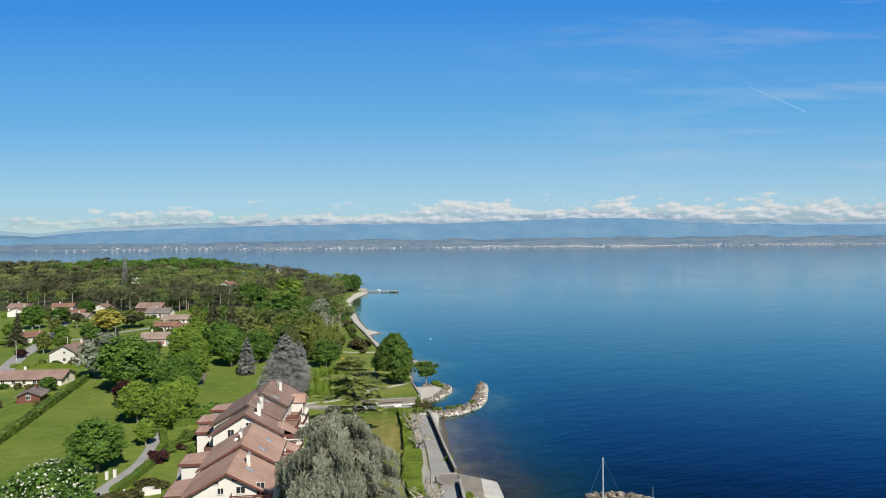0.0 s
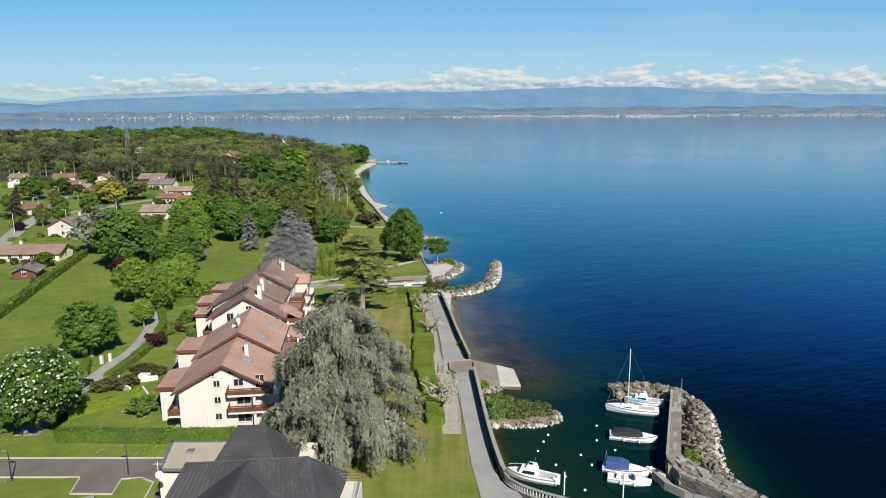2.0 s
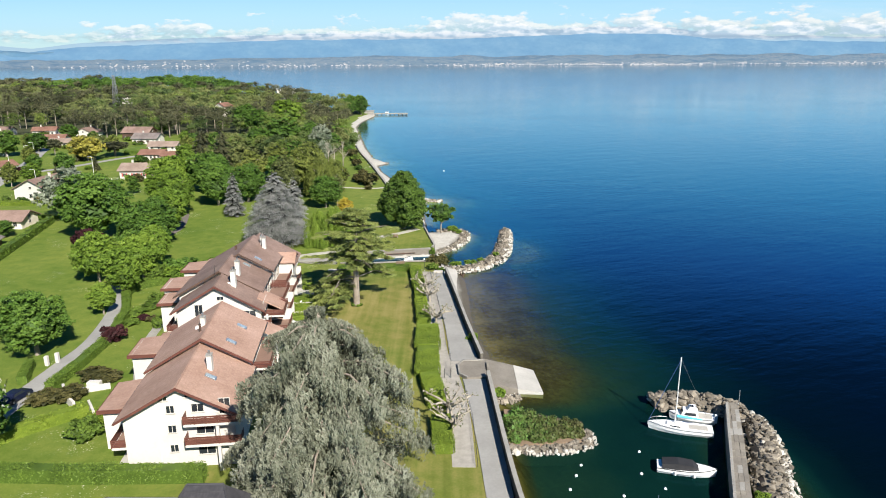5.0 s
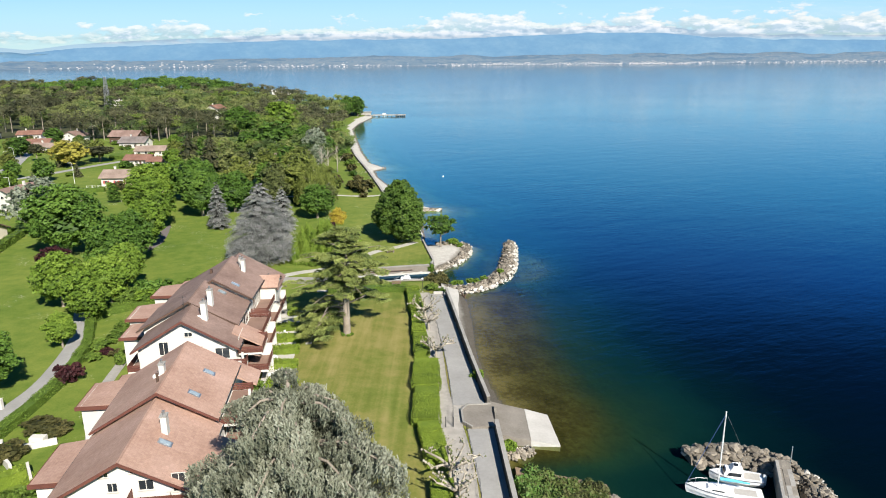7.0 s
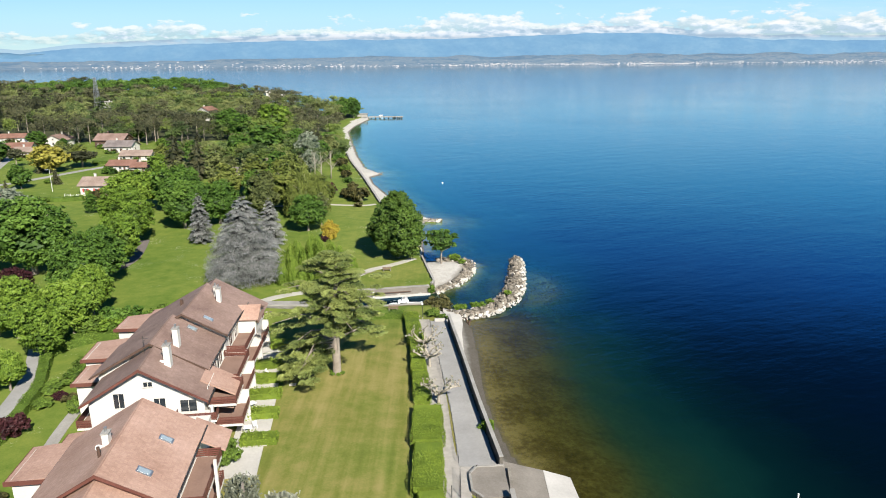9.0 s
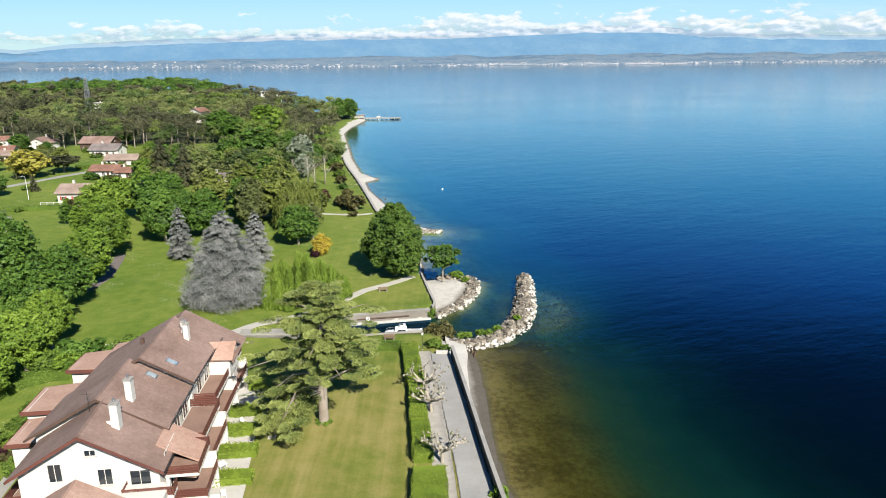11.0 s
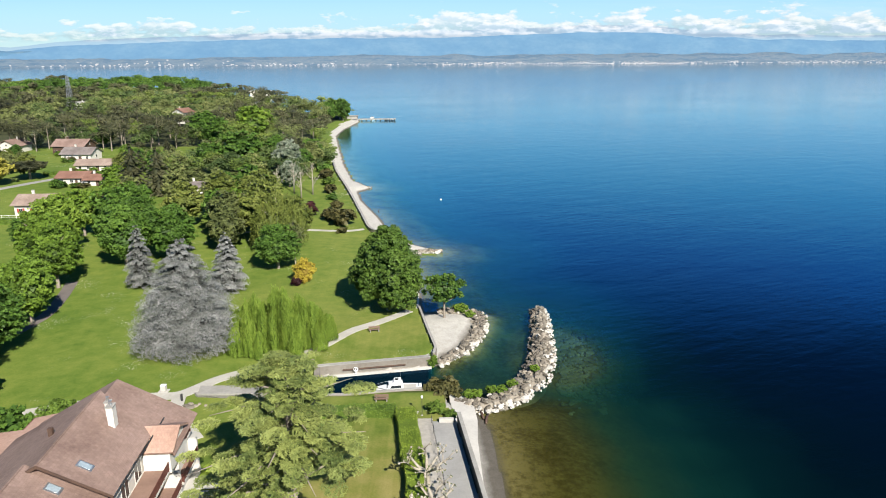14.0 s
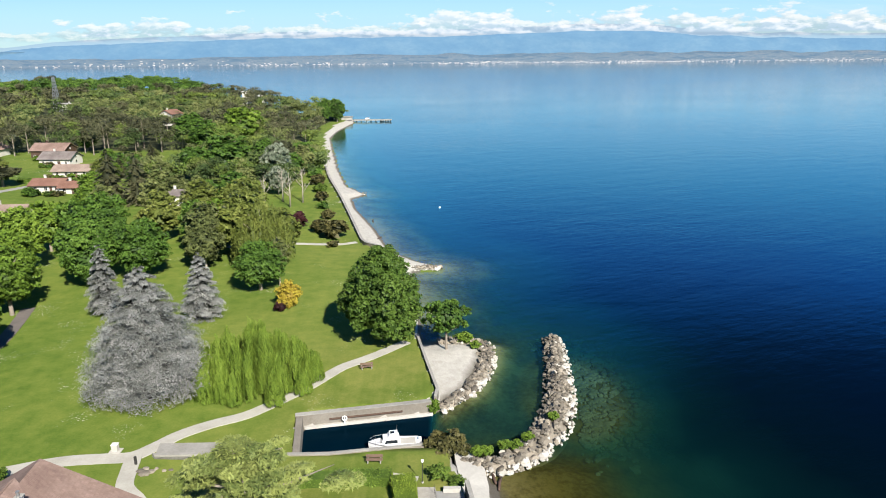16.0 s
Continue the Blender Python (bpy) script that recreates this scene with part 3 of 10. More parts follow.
def crown_mesh(name, material, rng, h0, h1, r, lobes=26, leaves=5000, size=0.45, shape="round", lobe=0.34, spread=0.75, clumps=13):
    """A leafy crown between heights h0 and h1: boughs round a middle, each bearing small clumps of leaves with gaps between them."""
    mid, hz = (h0 + h1) / 2, (h1 - h0) / 2
    C, R = [], []
    for i in range(lobes):
        z = 1 - 2 * (i + 0.5) / lobes
        a = i * 2.399963 + rng.normal(0, 0.3)
        q = math.sqrt(max(0, 1 - z * z))
        k = {"round": 1.0, "egg": 1.0 - 0.35 * z, "cone": 0.25 + 0.75 * (1 - z) / 1.7, "dome": 1.0 + 0.1 * z, "flat": 1.15}[shape]
        rad = rng.uniform(0.52, 0.80)
        C.append((math.cos(a) * q * r * rad * k, math.sin(a) * q * r * rad * k, mid + z * hz * rng.uniform(0.60, 0.80)))
        R.append(rng.uniform(0.65, 1.25) * lobe * min(r, hz * 1.25))
    out = []
    per = max(4, int(leaves / (lobes * clumps)))
    heart = np.array([0, 0, mid - hz * 0.35])
    for c, rr in zip(np.array(C), R):
        way = unit(c - heart)
        gi = np.arange(clumps)
        gz, ga = 1 - 2 * (gi + 0.5) / clumps, gi * 2.399963 + rng.uniform(0, 6.28)
        gq = np.sqrt(1 - gz * gz)
        D = unit(np.stack([gq * np.cos(ga), gq * np.sin(ga), gz], 1) + rng.normal(0, 0.25, (clumps, 3)) + way * 0.45 + np.array([0, 0, 0.15]))
        K = c + D * rr * rng.uniform(0.68, 1.02, (clumps, 1)) * np.array([1, 1, 0.85])
        kr = rr * rng.uniform(0.30, 0.50, clumps)
        L = unit(rng.normal(0, 1, (clumps, per, 3)) + D[:, None] * 0.6)
        P = K[:, None] + L * kr[:, None, None] * rng.uniform(0.25, 1.1, (clumps, per, 1)) * np.array([1, 1, 0.7])
        V, Q = leaf_sprays(P.reshape(-1, 3), (L * 0.7 + D[:, None] * 0.5 + np.array([0, 0, 0.3])).reshape(-1, 3), size, rng, 1.3, spread)
        out.append((V, Q, np.repeat(rng.uniform(-0.1, 0.7) + rng.uniform(0, 0.4, clumps), per * 3)))
        # Larger leaves inside each bough, tinted dark in place of shade.
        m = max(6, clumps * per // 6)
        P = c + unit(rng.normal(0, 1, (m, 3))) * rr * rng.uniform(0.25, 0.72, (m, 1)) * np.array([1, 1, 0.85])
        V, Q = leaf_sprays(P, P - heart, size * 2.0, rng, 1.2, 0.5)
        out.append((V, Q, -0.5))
    # More dark-tinted leaves fill the middle as painted inner shade.
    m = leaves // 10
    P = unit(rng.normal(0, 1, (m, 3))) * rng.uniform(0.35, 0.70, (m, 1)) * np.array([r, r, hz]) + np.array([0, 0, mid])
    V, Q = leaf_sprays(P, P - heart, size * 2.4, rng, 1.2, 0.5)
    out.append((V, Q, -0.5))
    V, Q, T = merge(out)
    return array_mesh(name, V, Q, material, T)


def trunk_mesh(name, rng, h, r, limbs=5, reach=2.0, top=0.8, lean=0.0, material=None):
    """Tapered trunk with limbs that rise into the crown."""
    g = Geo()
    pts = [(0, 0, -0.3), (0, 0, 0.15), (lean * 0.2, 0, h * 0.35), (lean * 0.5, 0, h * 0.65), (lean, 0, h * top)]
    g.tube(pts, [r * 1.5, r * 1.15, r * 0.85, r * 0.6, r * 0.15], 9)
    for i in range(limbs):
        a = i * 2.4 + rng.uniform(-0.3, 0.3)
        z0 = h * rng.uniform(0.3, 0.6)
        d = Vector((math.cos(a), math.sin(a), 0))
        p0 = Vector((lean * z0 / h, 0, z0))
        g.tube([p0, p0 + d * reach * 0.45 + Vector((0, 0, h * 0.1)), p0 + d * reach + Vector((0, 0, h * 0.26))], [r * 0.45, r * 0.3, r * 0.07], 6)
    return g.mesh(name, True)


def conifer_mesh(name, material, rng, h0, h1, r, tiers=16, per=10, size=0.4, droop=0.25, dens=26, power=0.9, flat=0.10, long=2.2, follow=0.75, tuck=0.0, broad=0.55, even=0.70):
    """Tiered boughs: side twigs in flat sprays along each bough, thick near the tip; the dark of the gaps is painted by
    tint.
    """
    out = []
    for i in range(tiers):
        f = (i + 0.5) / tiers
        rr = (r * (1 - f) ** power + 0.35) * (1 - tuck * max(0.0, 1 - f * 7))
        k = max(4, int(per * (0.45 + 0.55 * rr / r)))
        for j in range(k):
            z = h0 + (h1 - h0) * (f + rng.uniform(-1.3, 0.9) / tiers)
            a = 2 * math.pi * (j + rng.uniform(-0.4, 0.4)) / k + i * 0.7
            ln = rr * rng.uniform(even, 1.12)
            m = int(dens * (0.35 + ln / r))
            s = rng.uniform(0.12, 1, m) ** 0.65
            s = np.round(s * 11) / 11 + rng.normal(0, 0.026, m)
            wide = (0.06 + 0.17 * np.sin(np.clip(s, 0, 1) * math.pi * 0.8)) * ln * broad
            u = rng.uniform(-1, 1, m)
            zz = z - droop * ln * s ** 1.6 + rng.normal(0, flat * (0.4 + ln * 0.06), m) + 0.12 * ln * np.sin(s * 3.1) - 0.10 * np.abs(u) * wide
            o = np.array([math.cos(a), math.sin(a), 0.0])
            w = np.array([-math.sin(a), math.cos(a), 0.0])
            P = o * (s * ln)[:, None] + w * (u * wide)[:, None]
            P[:, 2] += zz
            dirs = o + w * (np.sign(u) * 0.7)[:, None] + np.array([0, 0, 0.05 - droop * 0.6])
            V, Q = leaf_sprays(P, np.tile(o * 0.35 + np.array([0, 0, 0.9]), (m, 1)), size, rng, long, 0.35, 0.0, dirs, follow)
            # Tint runs from dark at the trunk to pale tips, as painted shade.
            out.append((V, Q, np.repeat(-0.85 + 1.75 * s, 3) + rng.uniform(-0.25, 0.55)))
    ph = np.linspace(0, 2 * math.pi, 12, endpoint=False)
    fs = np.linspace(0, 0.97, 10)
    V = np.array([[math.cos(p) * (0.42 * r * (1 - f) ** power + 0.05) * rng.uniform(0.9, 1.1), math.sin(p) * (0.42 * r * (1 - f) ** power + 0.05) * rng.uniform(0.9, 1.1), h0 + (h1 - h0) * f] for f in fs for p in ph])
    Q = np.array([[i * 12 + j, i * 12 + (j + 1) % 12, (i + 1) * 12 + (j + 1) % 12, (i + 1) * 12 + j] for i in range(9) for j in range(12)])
    # The core cone is tinted darkest, for shade behind the boughs.
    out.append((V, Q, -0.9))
    V, Q, T = merge(out)
    return array_mesh(name, V, Q, material, T)


def weeping_mesh(name, material, rng, r, h, strands=900, leaf=0.3, per=12, base=0.4, fall=(0.35, 0.9), core=0.8, lobes=None, thin=1.9):
    """Hanging curtains: strands fall from the surface of a dome (or of several), strewn with sprays."""
    out = []
    domes = lobes or [(0, 0, h, r)]
    wsum = sum(d[3] ** 2 for d in domes)
    for dx, dy, dh, dr in domes:
        n = int(strands * dr ** 2 / wsum)
        a = rng.uniform(0, 2 * math.pi, n)
        q = np.sqrt(rng.uniform(0.0, 1, n))
        top = base + (dh - base) * (1 - q ** 2.6) ** 0.6 * rng.uniform(0.88, 1.04, n)
        ln = np.minimum((top - base) * 0.95, dh * rng.uniform(fall[0], fall[1], n) * (0.25 + 0.75 * q))
        tin = rng.uniform(0, 1, n)
        for k in range(per):
            s = (k + rng.uniform(0, 1, n)) / per
            P = np.stack([dx + np.cos(a) * q * dr * (1 + 0.07 * s) + rng.normal(0, 0.10, n), dy + np.sin(a) * q * dr * (1 + 0.07 * s) + rng.normal(0, 0.10, n), top - ln * s], 1)
            N = np.stack([np.cos(a) * (0.4 + q), np.sin(a) * (0.4 + q), 0.9 - s * 0.6], 1)
            V, Q = leaf_sprays(P, N, leaf, rng, thin, 0.5, 0.7)
            # Strands lose tint downwards, which paints shade into the curtain.
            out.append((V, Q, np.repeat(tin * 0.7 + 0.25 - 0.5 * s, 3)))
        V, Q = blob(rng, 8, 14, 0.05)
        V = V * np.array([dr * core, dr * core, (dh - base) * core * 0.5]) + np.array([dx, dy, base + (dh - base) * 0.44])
        # Dark tint on the core paints the shaded inside of the dome.
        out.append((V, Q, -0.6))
    V, Q, T = merge(out)
    return array_mesh(name, V, Q, material, T)


# ---- shape of the land ----
WATERLINE = [(16, -700), (14, -100), (12, 40), (11.6, 70), (10.6, 81), (7.9, 84.5), (6.6, 98), (5.4, 118.5), (4.9, 127.4), (8.0, 128), (5.9, 134), (4.4, 142),
             (3.4, 153), (3.2, 170), (2.4, 177), (0, 182.3), (-4, 183.8), (-6.7, 184.3), (-21.4, 183.1), (-22.9, 191.2), (-5.6, 194.4), (-4.2, 196.0), (0.5, 201.5),
             (3.5, 211), (4.5, 217), (0, 220.5), (-7, 220), (-8.6, 240), (-10, 256), (-9.4, 261), (-4, 261.5), (-3.8, 264), (-9, 268), (-16.2, 277.7), (-18.2, 284.9),
             (-22.4, 301.7), (-30.7, 328.6), (-33.9, 345.3), (-29.6, 351.8), (-30.2, 354), (-38.5, 369), (-47.4, 410), (-57.3, 466), (-68, 529), (-69, 571), (-64.5, 628),
             (-68, 660), (-110, 720), (-180, 800), (-260, 950), (-420, 1150), (-700, 1350), (-1300, 1500), (-2500, 1560), (-4800, 1600), (-4800, -700)]
TERRACE = [(15.5, -700), (13.5, -100), (11.6, 40), (11.2, 70), (10.2, 81), (7.5, 84.5), (6.2, 98), (4.9, 118.5), (4.3, 127.0), (2.4, 142), (0.7, 156), (-1.6, 174),
           (-2.3, 176.5), (-3.2, 183.3), (-6.7, 183.9), (-21.9, 182.9), (-23.4, 191.95), (-6.1, 195.25), (-4.6, 198.4), (-5.8, 205.8), (-7.8, 217.6), (-9.6, 240), (-11.5, 256),
           (-14.6, 270), (-19, 275), (-23.2, 280), (-27, 296), (-36.5, 338), (-46.2, 377.6), (-52, 406), (-62, 470), (-73, 543), (-75, 600), (-71, 640), (-76, 665),
           (-116, 724), (-186, 806), (-266, 955), (-425, 1155), (-705, 1355), (-1300, 1505), (-2500, 1565), (-4800, 1605), (-4800, -700)]


def signed_distance(poly, X, Y):
    """Distance to a closed outline, positive inside."""
    P = np.array(poly, float)
    Q = np.roll(P, -1, 0)
    best = np.full(X.shape, 1e9)
    inside = np.zeros(X.shape, bool)
    for (ax, ay), (bx, by) in zip(P, Q):
        dx, dy = bx - ax, by - ay
        t = np.clip(((X - ax) * dx + (Y - ay) * dy) / (dx * dx + dy * dy + 1e-9), 0, 1)
        best = np.minimum(best, (X - ax - t * dx) ** 2 + (Y - ay - t * dy) ** 2)
        c = (ay > Y) != (by > Y)
        with np.errstate(divide="ignore", invalid="ignore"):
            inside ^= c & (X < dx * (Y - ay) / (by - ay if by != ay else 1e-9) + ax)
    return np.where(inside, 1, -1) * np.sqrt(best)


def smooth(a, b, x):
    t = np.clip((x - a) / (b - a), 0, 1)
    return t * t * (3 - 2 * t)


def land_height(X, Y):
    X, Y = np.asarray(X, float), np.asarray(Y, float)
    w, t = signed_distance(WATERLINE, X, Y), signed_distance(TERRACE, X, Y)
    high = 1.9 + 0.95 * smooth(4, 26, t) + 1.0 * smooth(440, 900, Y) * smooth(10, 120, t) + 9 * np.exp(-((X + 375) / 170) ** 2 - ((Y - 980) / 130) ** 2)
    beach = np.minimum(1.15, 0.03 + np.where(Y > 230, 0.42, 0.15) * np.maximum(w, 0))
    d = -w
    basin = (X > -23.6) & (X < -4) & (Y > 182.5) & (Y < 196)
    bed = -0.03 - 0.075 * np.clip(d, 0, 11) - 0.22 * np.clip(d - 11, 0, 34)
    bed = bed - 0.9 * smooth(1, 6, d) * smooth(181, 188, Y) * smooth(236, 228, Y)
    bed = bed - 2.2 * smooth(0.5, 4, d) * smooth(120, 112, Y)
    bed = np.where(basin, -1.4, bed)
    # a shallow rocky shelf round the two breakwaters and the planted point
    for cx, cy, rx, ry, lift in ((15, 201, 17, 27, 3.6), (37, 98, 10, 22, 3.2), (13, 109, 10, 9, 2.0), (4, 228, 10, 22, 1.9)):
        bed = np.maximum(bed, np.minimum(-1.0, -9 + (6 + lift) * np.exp(-((X - cx) / np.where((X < cx) & (cy == 200), 8.0, rx)) ** 2 - ((Y - cy) / ry) ** 2)))
    z = np.where(t > 0, high, np.where(w > 0, beach, bed))
    return z, w, t


def spaced(*runs):
    """Grid lines: (from, to, step) runs."""
    out = []
    for a, b, s in runs:
        out += list(np.arange(a, b, s))
    return np.array(out + [runs[-1][1]])


def sheet(xs, ys):
    X, Y = np.meshgrid(xs, ys)
    nx, ny = len(xs), len(ys)
    i = np.arange((ny - 1) * nx).reshape(ny - 1, nx)[:, :-1].ravel()
    return X.ravel(), Y.ravel(), np.stack([i, i + 1, i + nx + 1, i + nx], 1)


gx = spaced((-4800, -1200, 600), (-1200, -400, 80), (-400, -130, 18), (-130, -32, 2.2), (-32, 24, 0.75), (24, 60, 2), (60, 300, 40), (300, 4800, 500))
gy = spaced((-700, 0, 70), (0, 70, 10), (70, 230, 0.9), (230, 420, 2.5), (420, 700, 9), (700, 1700, 40), (1700, 4700, 500))
X, Y, Q = sheet(gx, gy)
Z, Wd, Td = land_height(X, Y)
ground_me = array_mesh("ground", np.stack([X, Y, Z], 1), Q, M_GROUND, smooth=True)
cover = np.zeros((len(X), 4), np.float32)
cover[:, 3] = 1
cover[:, 0] = ((Td < 0.2) & (Wd > -1.0)).astype(float)
# dry, sunburnt lawn by the lake
cover[:, 1] = np.clip(smooth(70, 100, Y) * smooth(185, 165, Y) * smooth(-33, -28, X) * 1.0 + smooth(175, 185, Y) * smooth(225, 205, Y) * smooth(-30, -20, X) * 0.22 + 0.12 * smooth(-60, -25, X), 0, 1)
# leaf litter under the woods
wood_line = np.where(Y < 420, -108 + 0 * Y, -70)
cover[:, 2] = np.maximum(smooth(330, 420, Y) * smooth(3, 14, Td) * smooth(-118, -104, X), smooth(450, 475, Y) * smooth(3, 14, Td))
at = ground_me.attributes.new("cover", "FLOAT_COLOR", "POINT")
at.data.foreach_set("color", cover.ravel())
ground = tagged(new("ground", ground_me), "mown green lawns with dry patches, pebble shore and lake bed", "ground", kind="structure")

GROUND_Z = Z.reshape(len(gy), len(gx))


def h_at(x, y):
    """Height of the ground sheet at a place."""
    i = int(np.clip(np.searchsorted(gx, x) - 1, 0, len(gx) - 2))
    j = int(np.clip(np.searchsorted(gy, y) - 1, 0, len(gy) - 2))
    u, v = (x - gx[i]) / (gx[i + 1] - gx[i]), (y - gy[j]) / (gy[j + 1] - gy[j])
    a, b = GROUND_Z[j, i] * (1 - u) + GROUND_Z[j, i + 1] * u, GROUND_Z[j + 1, i] * (1 - u) + GROUND_Z[j + 1, i + 1] * u
    return float(a * (1 - v) + b * v)


wx = spaced((-3600, -400, 400), (-400, -80, 40), (-80, -24, 8), (-24, 44, 1.2), (44, 90, 5), (90, 400, 40), (400, 3600, 400))
wy = spaced((-700, 0, 100), (0, 70, 8), (70, 235, 1.2), (235, 420, 4), (420, 800, 20), (800, 4200, 170))
X, Y, Q = sheet(wx, wy)
Zb, Wd, _ = land_height(X, Y)
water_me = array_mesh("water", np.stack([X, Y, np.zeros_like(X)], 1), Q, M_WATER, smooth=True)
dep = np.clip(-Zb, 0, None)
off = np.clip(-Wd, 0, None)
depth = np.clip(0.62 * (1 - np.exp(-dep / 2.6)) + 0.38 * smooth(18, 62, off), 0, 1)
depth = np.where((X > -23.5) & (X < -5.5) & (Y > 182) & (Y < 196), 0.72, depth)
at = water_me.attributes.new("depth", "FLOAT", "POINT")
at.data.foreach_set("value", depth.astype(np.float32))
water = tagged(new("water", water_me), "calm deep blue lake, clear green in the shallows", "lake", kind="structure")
water.location.z = 0.0

# ---- far shore, mountains and clouds ----


def skyline(x):
    """Height of the mountain crest along the far shore."""
    px = [-2900, -2660, -2340, -1900, -1370, -940, -300, 90, 290, 580, 870, 1160, 1360, 1560, 1650, 1850, 2050, 2200, 2440, 2770, 3400]
    pz = [138, 116, 150, 168, 184, 196, 196, 202, 208, 218, 230, 230, 224, 203, 188, 190, 166, 176, 162, 164, 158]
    return np.interp(x, px, pz)


def backdrop_hills():
    xs = np.linspace(-3500, 3500, 351)
    rows = []
    for k, (y, f) in enumerate(((4420, 0.0), (4470, 0.62), (4520, 0.90), (4545, 1.0), (4580, 0.9), (4640, 0.0))):
        n = np.array([noise.noise((x * 0.006, k * 3.1, 0)) + 0.5 * noise.noise((x * 0.02, k * 5.7, 4)) for x in xs])
        rows.append(np.stack([xs, np.full_like(xs, y), skyline(xs) * f + n * (7 if f < 1 else 3)], 1))
    V = np.concatenate(rows)
    nx = len(xs)
    i = np.arange((len(rows) - 1) * nx).reshape(-1, nx)[:, :-1].ravel()
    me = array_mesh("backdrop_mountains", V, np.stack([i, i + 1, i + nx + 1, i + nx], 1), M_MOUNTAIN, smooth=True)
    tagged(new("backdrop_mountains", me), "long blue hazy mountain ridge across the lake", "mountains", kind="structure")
    for y, lo, hi, seed in ((4480, 60, 125, 2.0),):
        crest = np.array([lo + (hi - lo) * (0.5 + 0.5 * noise.noise((x * 0.0016, seed, 0)) + 0.22 * noise.noise((x * 0.006, seed, 3))) for x in xs])
        crest = np.minimum(crest, skyline(xs) * 0.86)
        V = np.concatenate([np.stack([xs, np.full_like(xs, yy), crest * f], 1) for yy, f in ((y - 40, 0.0), (y - 14, 0.7), (y, 1.0), (y + 12, 0.6))])
        nx = len(xs)
        i = np.arange(3 * nx).reshape(-1, nx)[:, :-1].ravel()
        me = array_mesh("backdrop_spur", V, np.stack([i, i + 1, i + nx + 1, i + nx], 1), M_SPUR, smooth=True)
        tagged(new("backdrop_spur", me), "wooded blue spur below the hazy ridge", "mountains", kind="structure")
    i = np.arange(5 * nx).reshape(-1, nx)[:, :-1].ravel()
    rows = []
    for k, (y, z) in enumerate(((4180, -0.5), (4200, 2), (4260, 14), (4320, 34), (4400, 58), (4460, 40))):
        n = np.array([noise.noise((x * 0.004, k * 0.9, 9)) * 1.0 + 0.4 * noise.noise((x * 0.015, k * 2.2, 4)) for x in xs])
        left = 0.75 + 0.25 * smooth(-1500, -300, xs)
        rows.append(np.stack([xs, np.full_like(xs, y), (z + n * z * 0.28) * left], 1))
    V = np.concatenate(rows)
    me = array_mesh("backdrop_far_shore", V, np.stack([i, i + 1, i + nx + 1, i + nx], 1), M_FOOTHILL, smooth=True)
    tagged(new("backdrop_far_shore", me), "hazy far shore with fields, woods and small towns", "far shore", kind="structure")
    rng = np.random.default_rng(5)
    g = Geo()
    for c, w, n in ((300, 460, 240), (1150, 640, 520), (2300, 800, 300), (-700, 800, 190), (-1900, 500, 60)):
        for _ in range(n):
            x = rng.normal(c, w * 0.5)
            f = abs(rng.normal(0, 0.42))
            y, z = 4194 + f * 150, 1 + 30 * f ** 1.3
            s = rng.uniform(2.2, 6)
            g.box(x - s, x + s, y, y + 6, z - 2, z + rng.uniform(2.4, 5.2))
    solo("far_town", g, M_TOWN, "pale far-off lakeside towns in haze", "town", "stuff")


backdrop_hills()
# Upright sheet with clouds and an added glow for sky and haze.
g = Geo()
n = 48
for i in range(n):
    a0, a1 = (radians(-50 + 100 * (i + k) / n) for k in (0, 1))
    p = [(4800 * math.tan(a0 * 0.8), 4505, 0), (4800 * math.tan(a1 * 0.8), 4505, 0)]
    u0, u1 = i / n, (i + 1) / n
    g.quad(p[0], p[1], (p[1][0], 4505, 2000), (p[0][0], 4505, 2000), uv=[(u0, 0), (u1, 0), (u1, 1), (u0, 1)])
solo("backdrop_clouds", g, M_CLOUD, "bank of white cumulus over the far mountains", "clouds", "structure")
g = Geo()
g.quad((2170, 4740, 1102), (2560, 4740, 922), (2562, 4740, 932), (2172, 4740, 1106))
solo("vapour_trail", g, M_TRAIL, "thin white aircraft vapour trail in the sky", "vapour trail", "structure")

# ---- paths, walls, quays ----


def resample(pts, step):
    pts = [Vector(p) for p in pts]
    out = [pts[0]]
    for a, b in zip(pts, pts[1:]):
        k = max(1, int((b - a).length / step))
        out += [a.lerp(b, i / k) for i in range(1, k + 1)]
    return out


def rounded(pts, n=6):
    """A smooth line through the points."""
    P = [Vector(p) for p in pts]
    P = [P[0] * 2 - P[1]] + P + [P[-1] * 2 - P[-2]]
    out = []
    for i in range(1, len(P) - 2):
        a, b, c, d = P[i - 1:i + 3]
        for k in range(n):
            t = k / n
            out.append(0.5 * ((2 * b) + (c - a) * t + (2 * a - 5 * b + 4 * c - d) * t * t + (3 * b - a - 3 * c + d) * t ** 3))
    return out + [P[-2]]


def sides(pts):
    out = []
    for i, p in enumerate(pts):
        d = (pts[min(i + 1, len(pts) - 1)] - pts[max(i - 1, 0)]).normalized()
        out.append(Vector((-d.y, d.x)))
    return out


def strip(name, pts, width, material, label, category, lift=0.04, thick=0.10, step=1.2):
    """A paved band laid on the ground along a line."""
    P = resample(rounded(pts), step)
    N = sides(P)
    g = Geo()
    rr = []
    for i, (p, n) in enumerate(zip(P, N)):
        w = (width[0] + (width[1] - width[0]) * i / (len(P) - 1) if isinstance(width, tuple) else width) / 2
        a, b = p + n * w, p - n * w
        z = max(h_at(a.x, a.y), h_at(p.x, p.y), h_at(b.x, b.y)) + lift
        rr.append([(a.x, a.y, z - thick), (b.x, b.y, z - thick), (b.x, b.y, z), (a.x, a.y, z)])
    g.rings(rr)
    return solo(name, g, material, label, category, "structure")


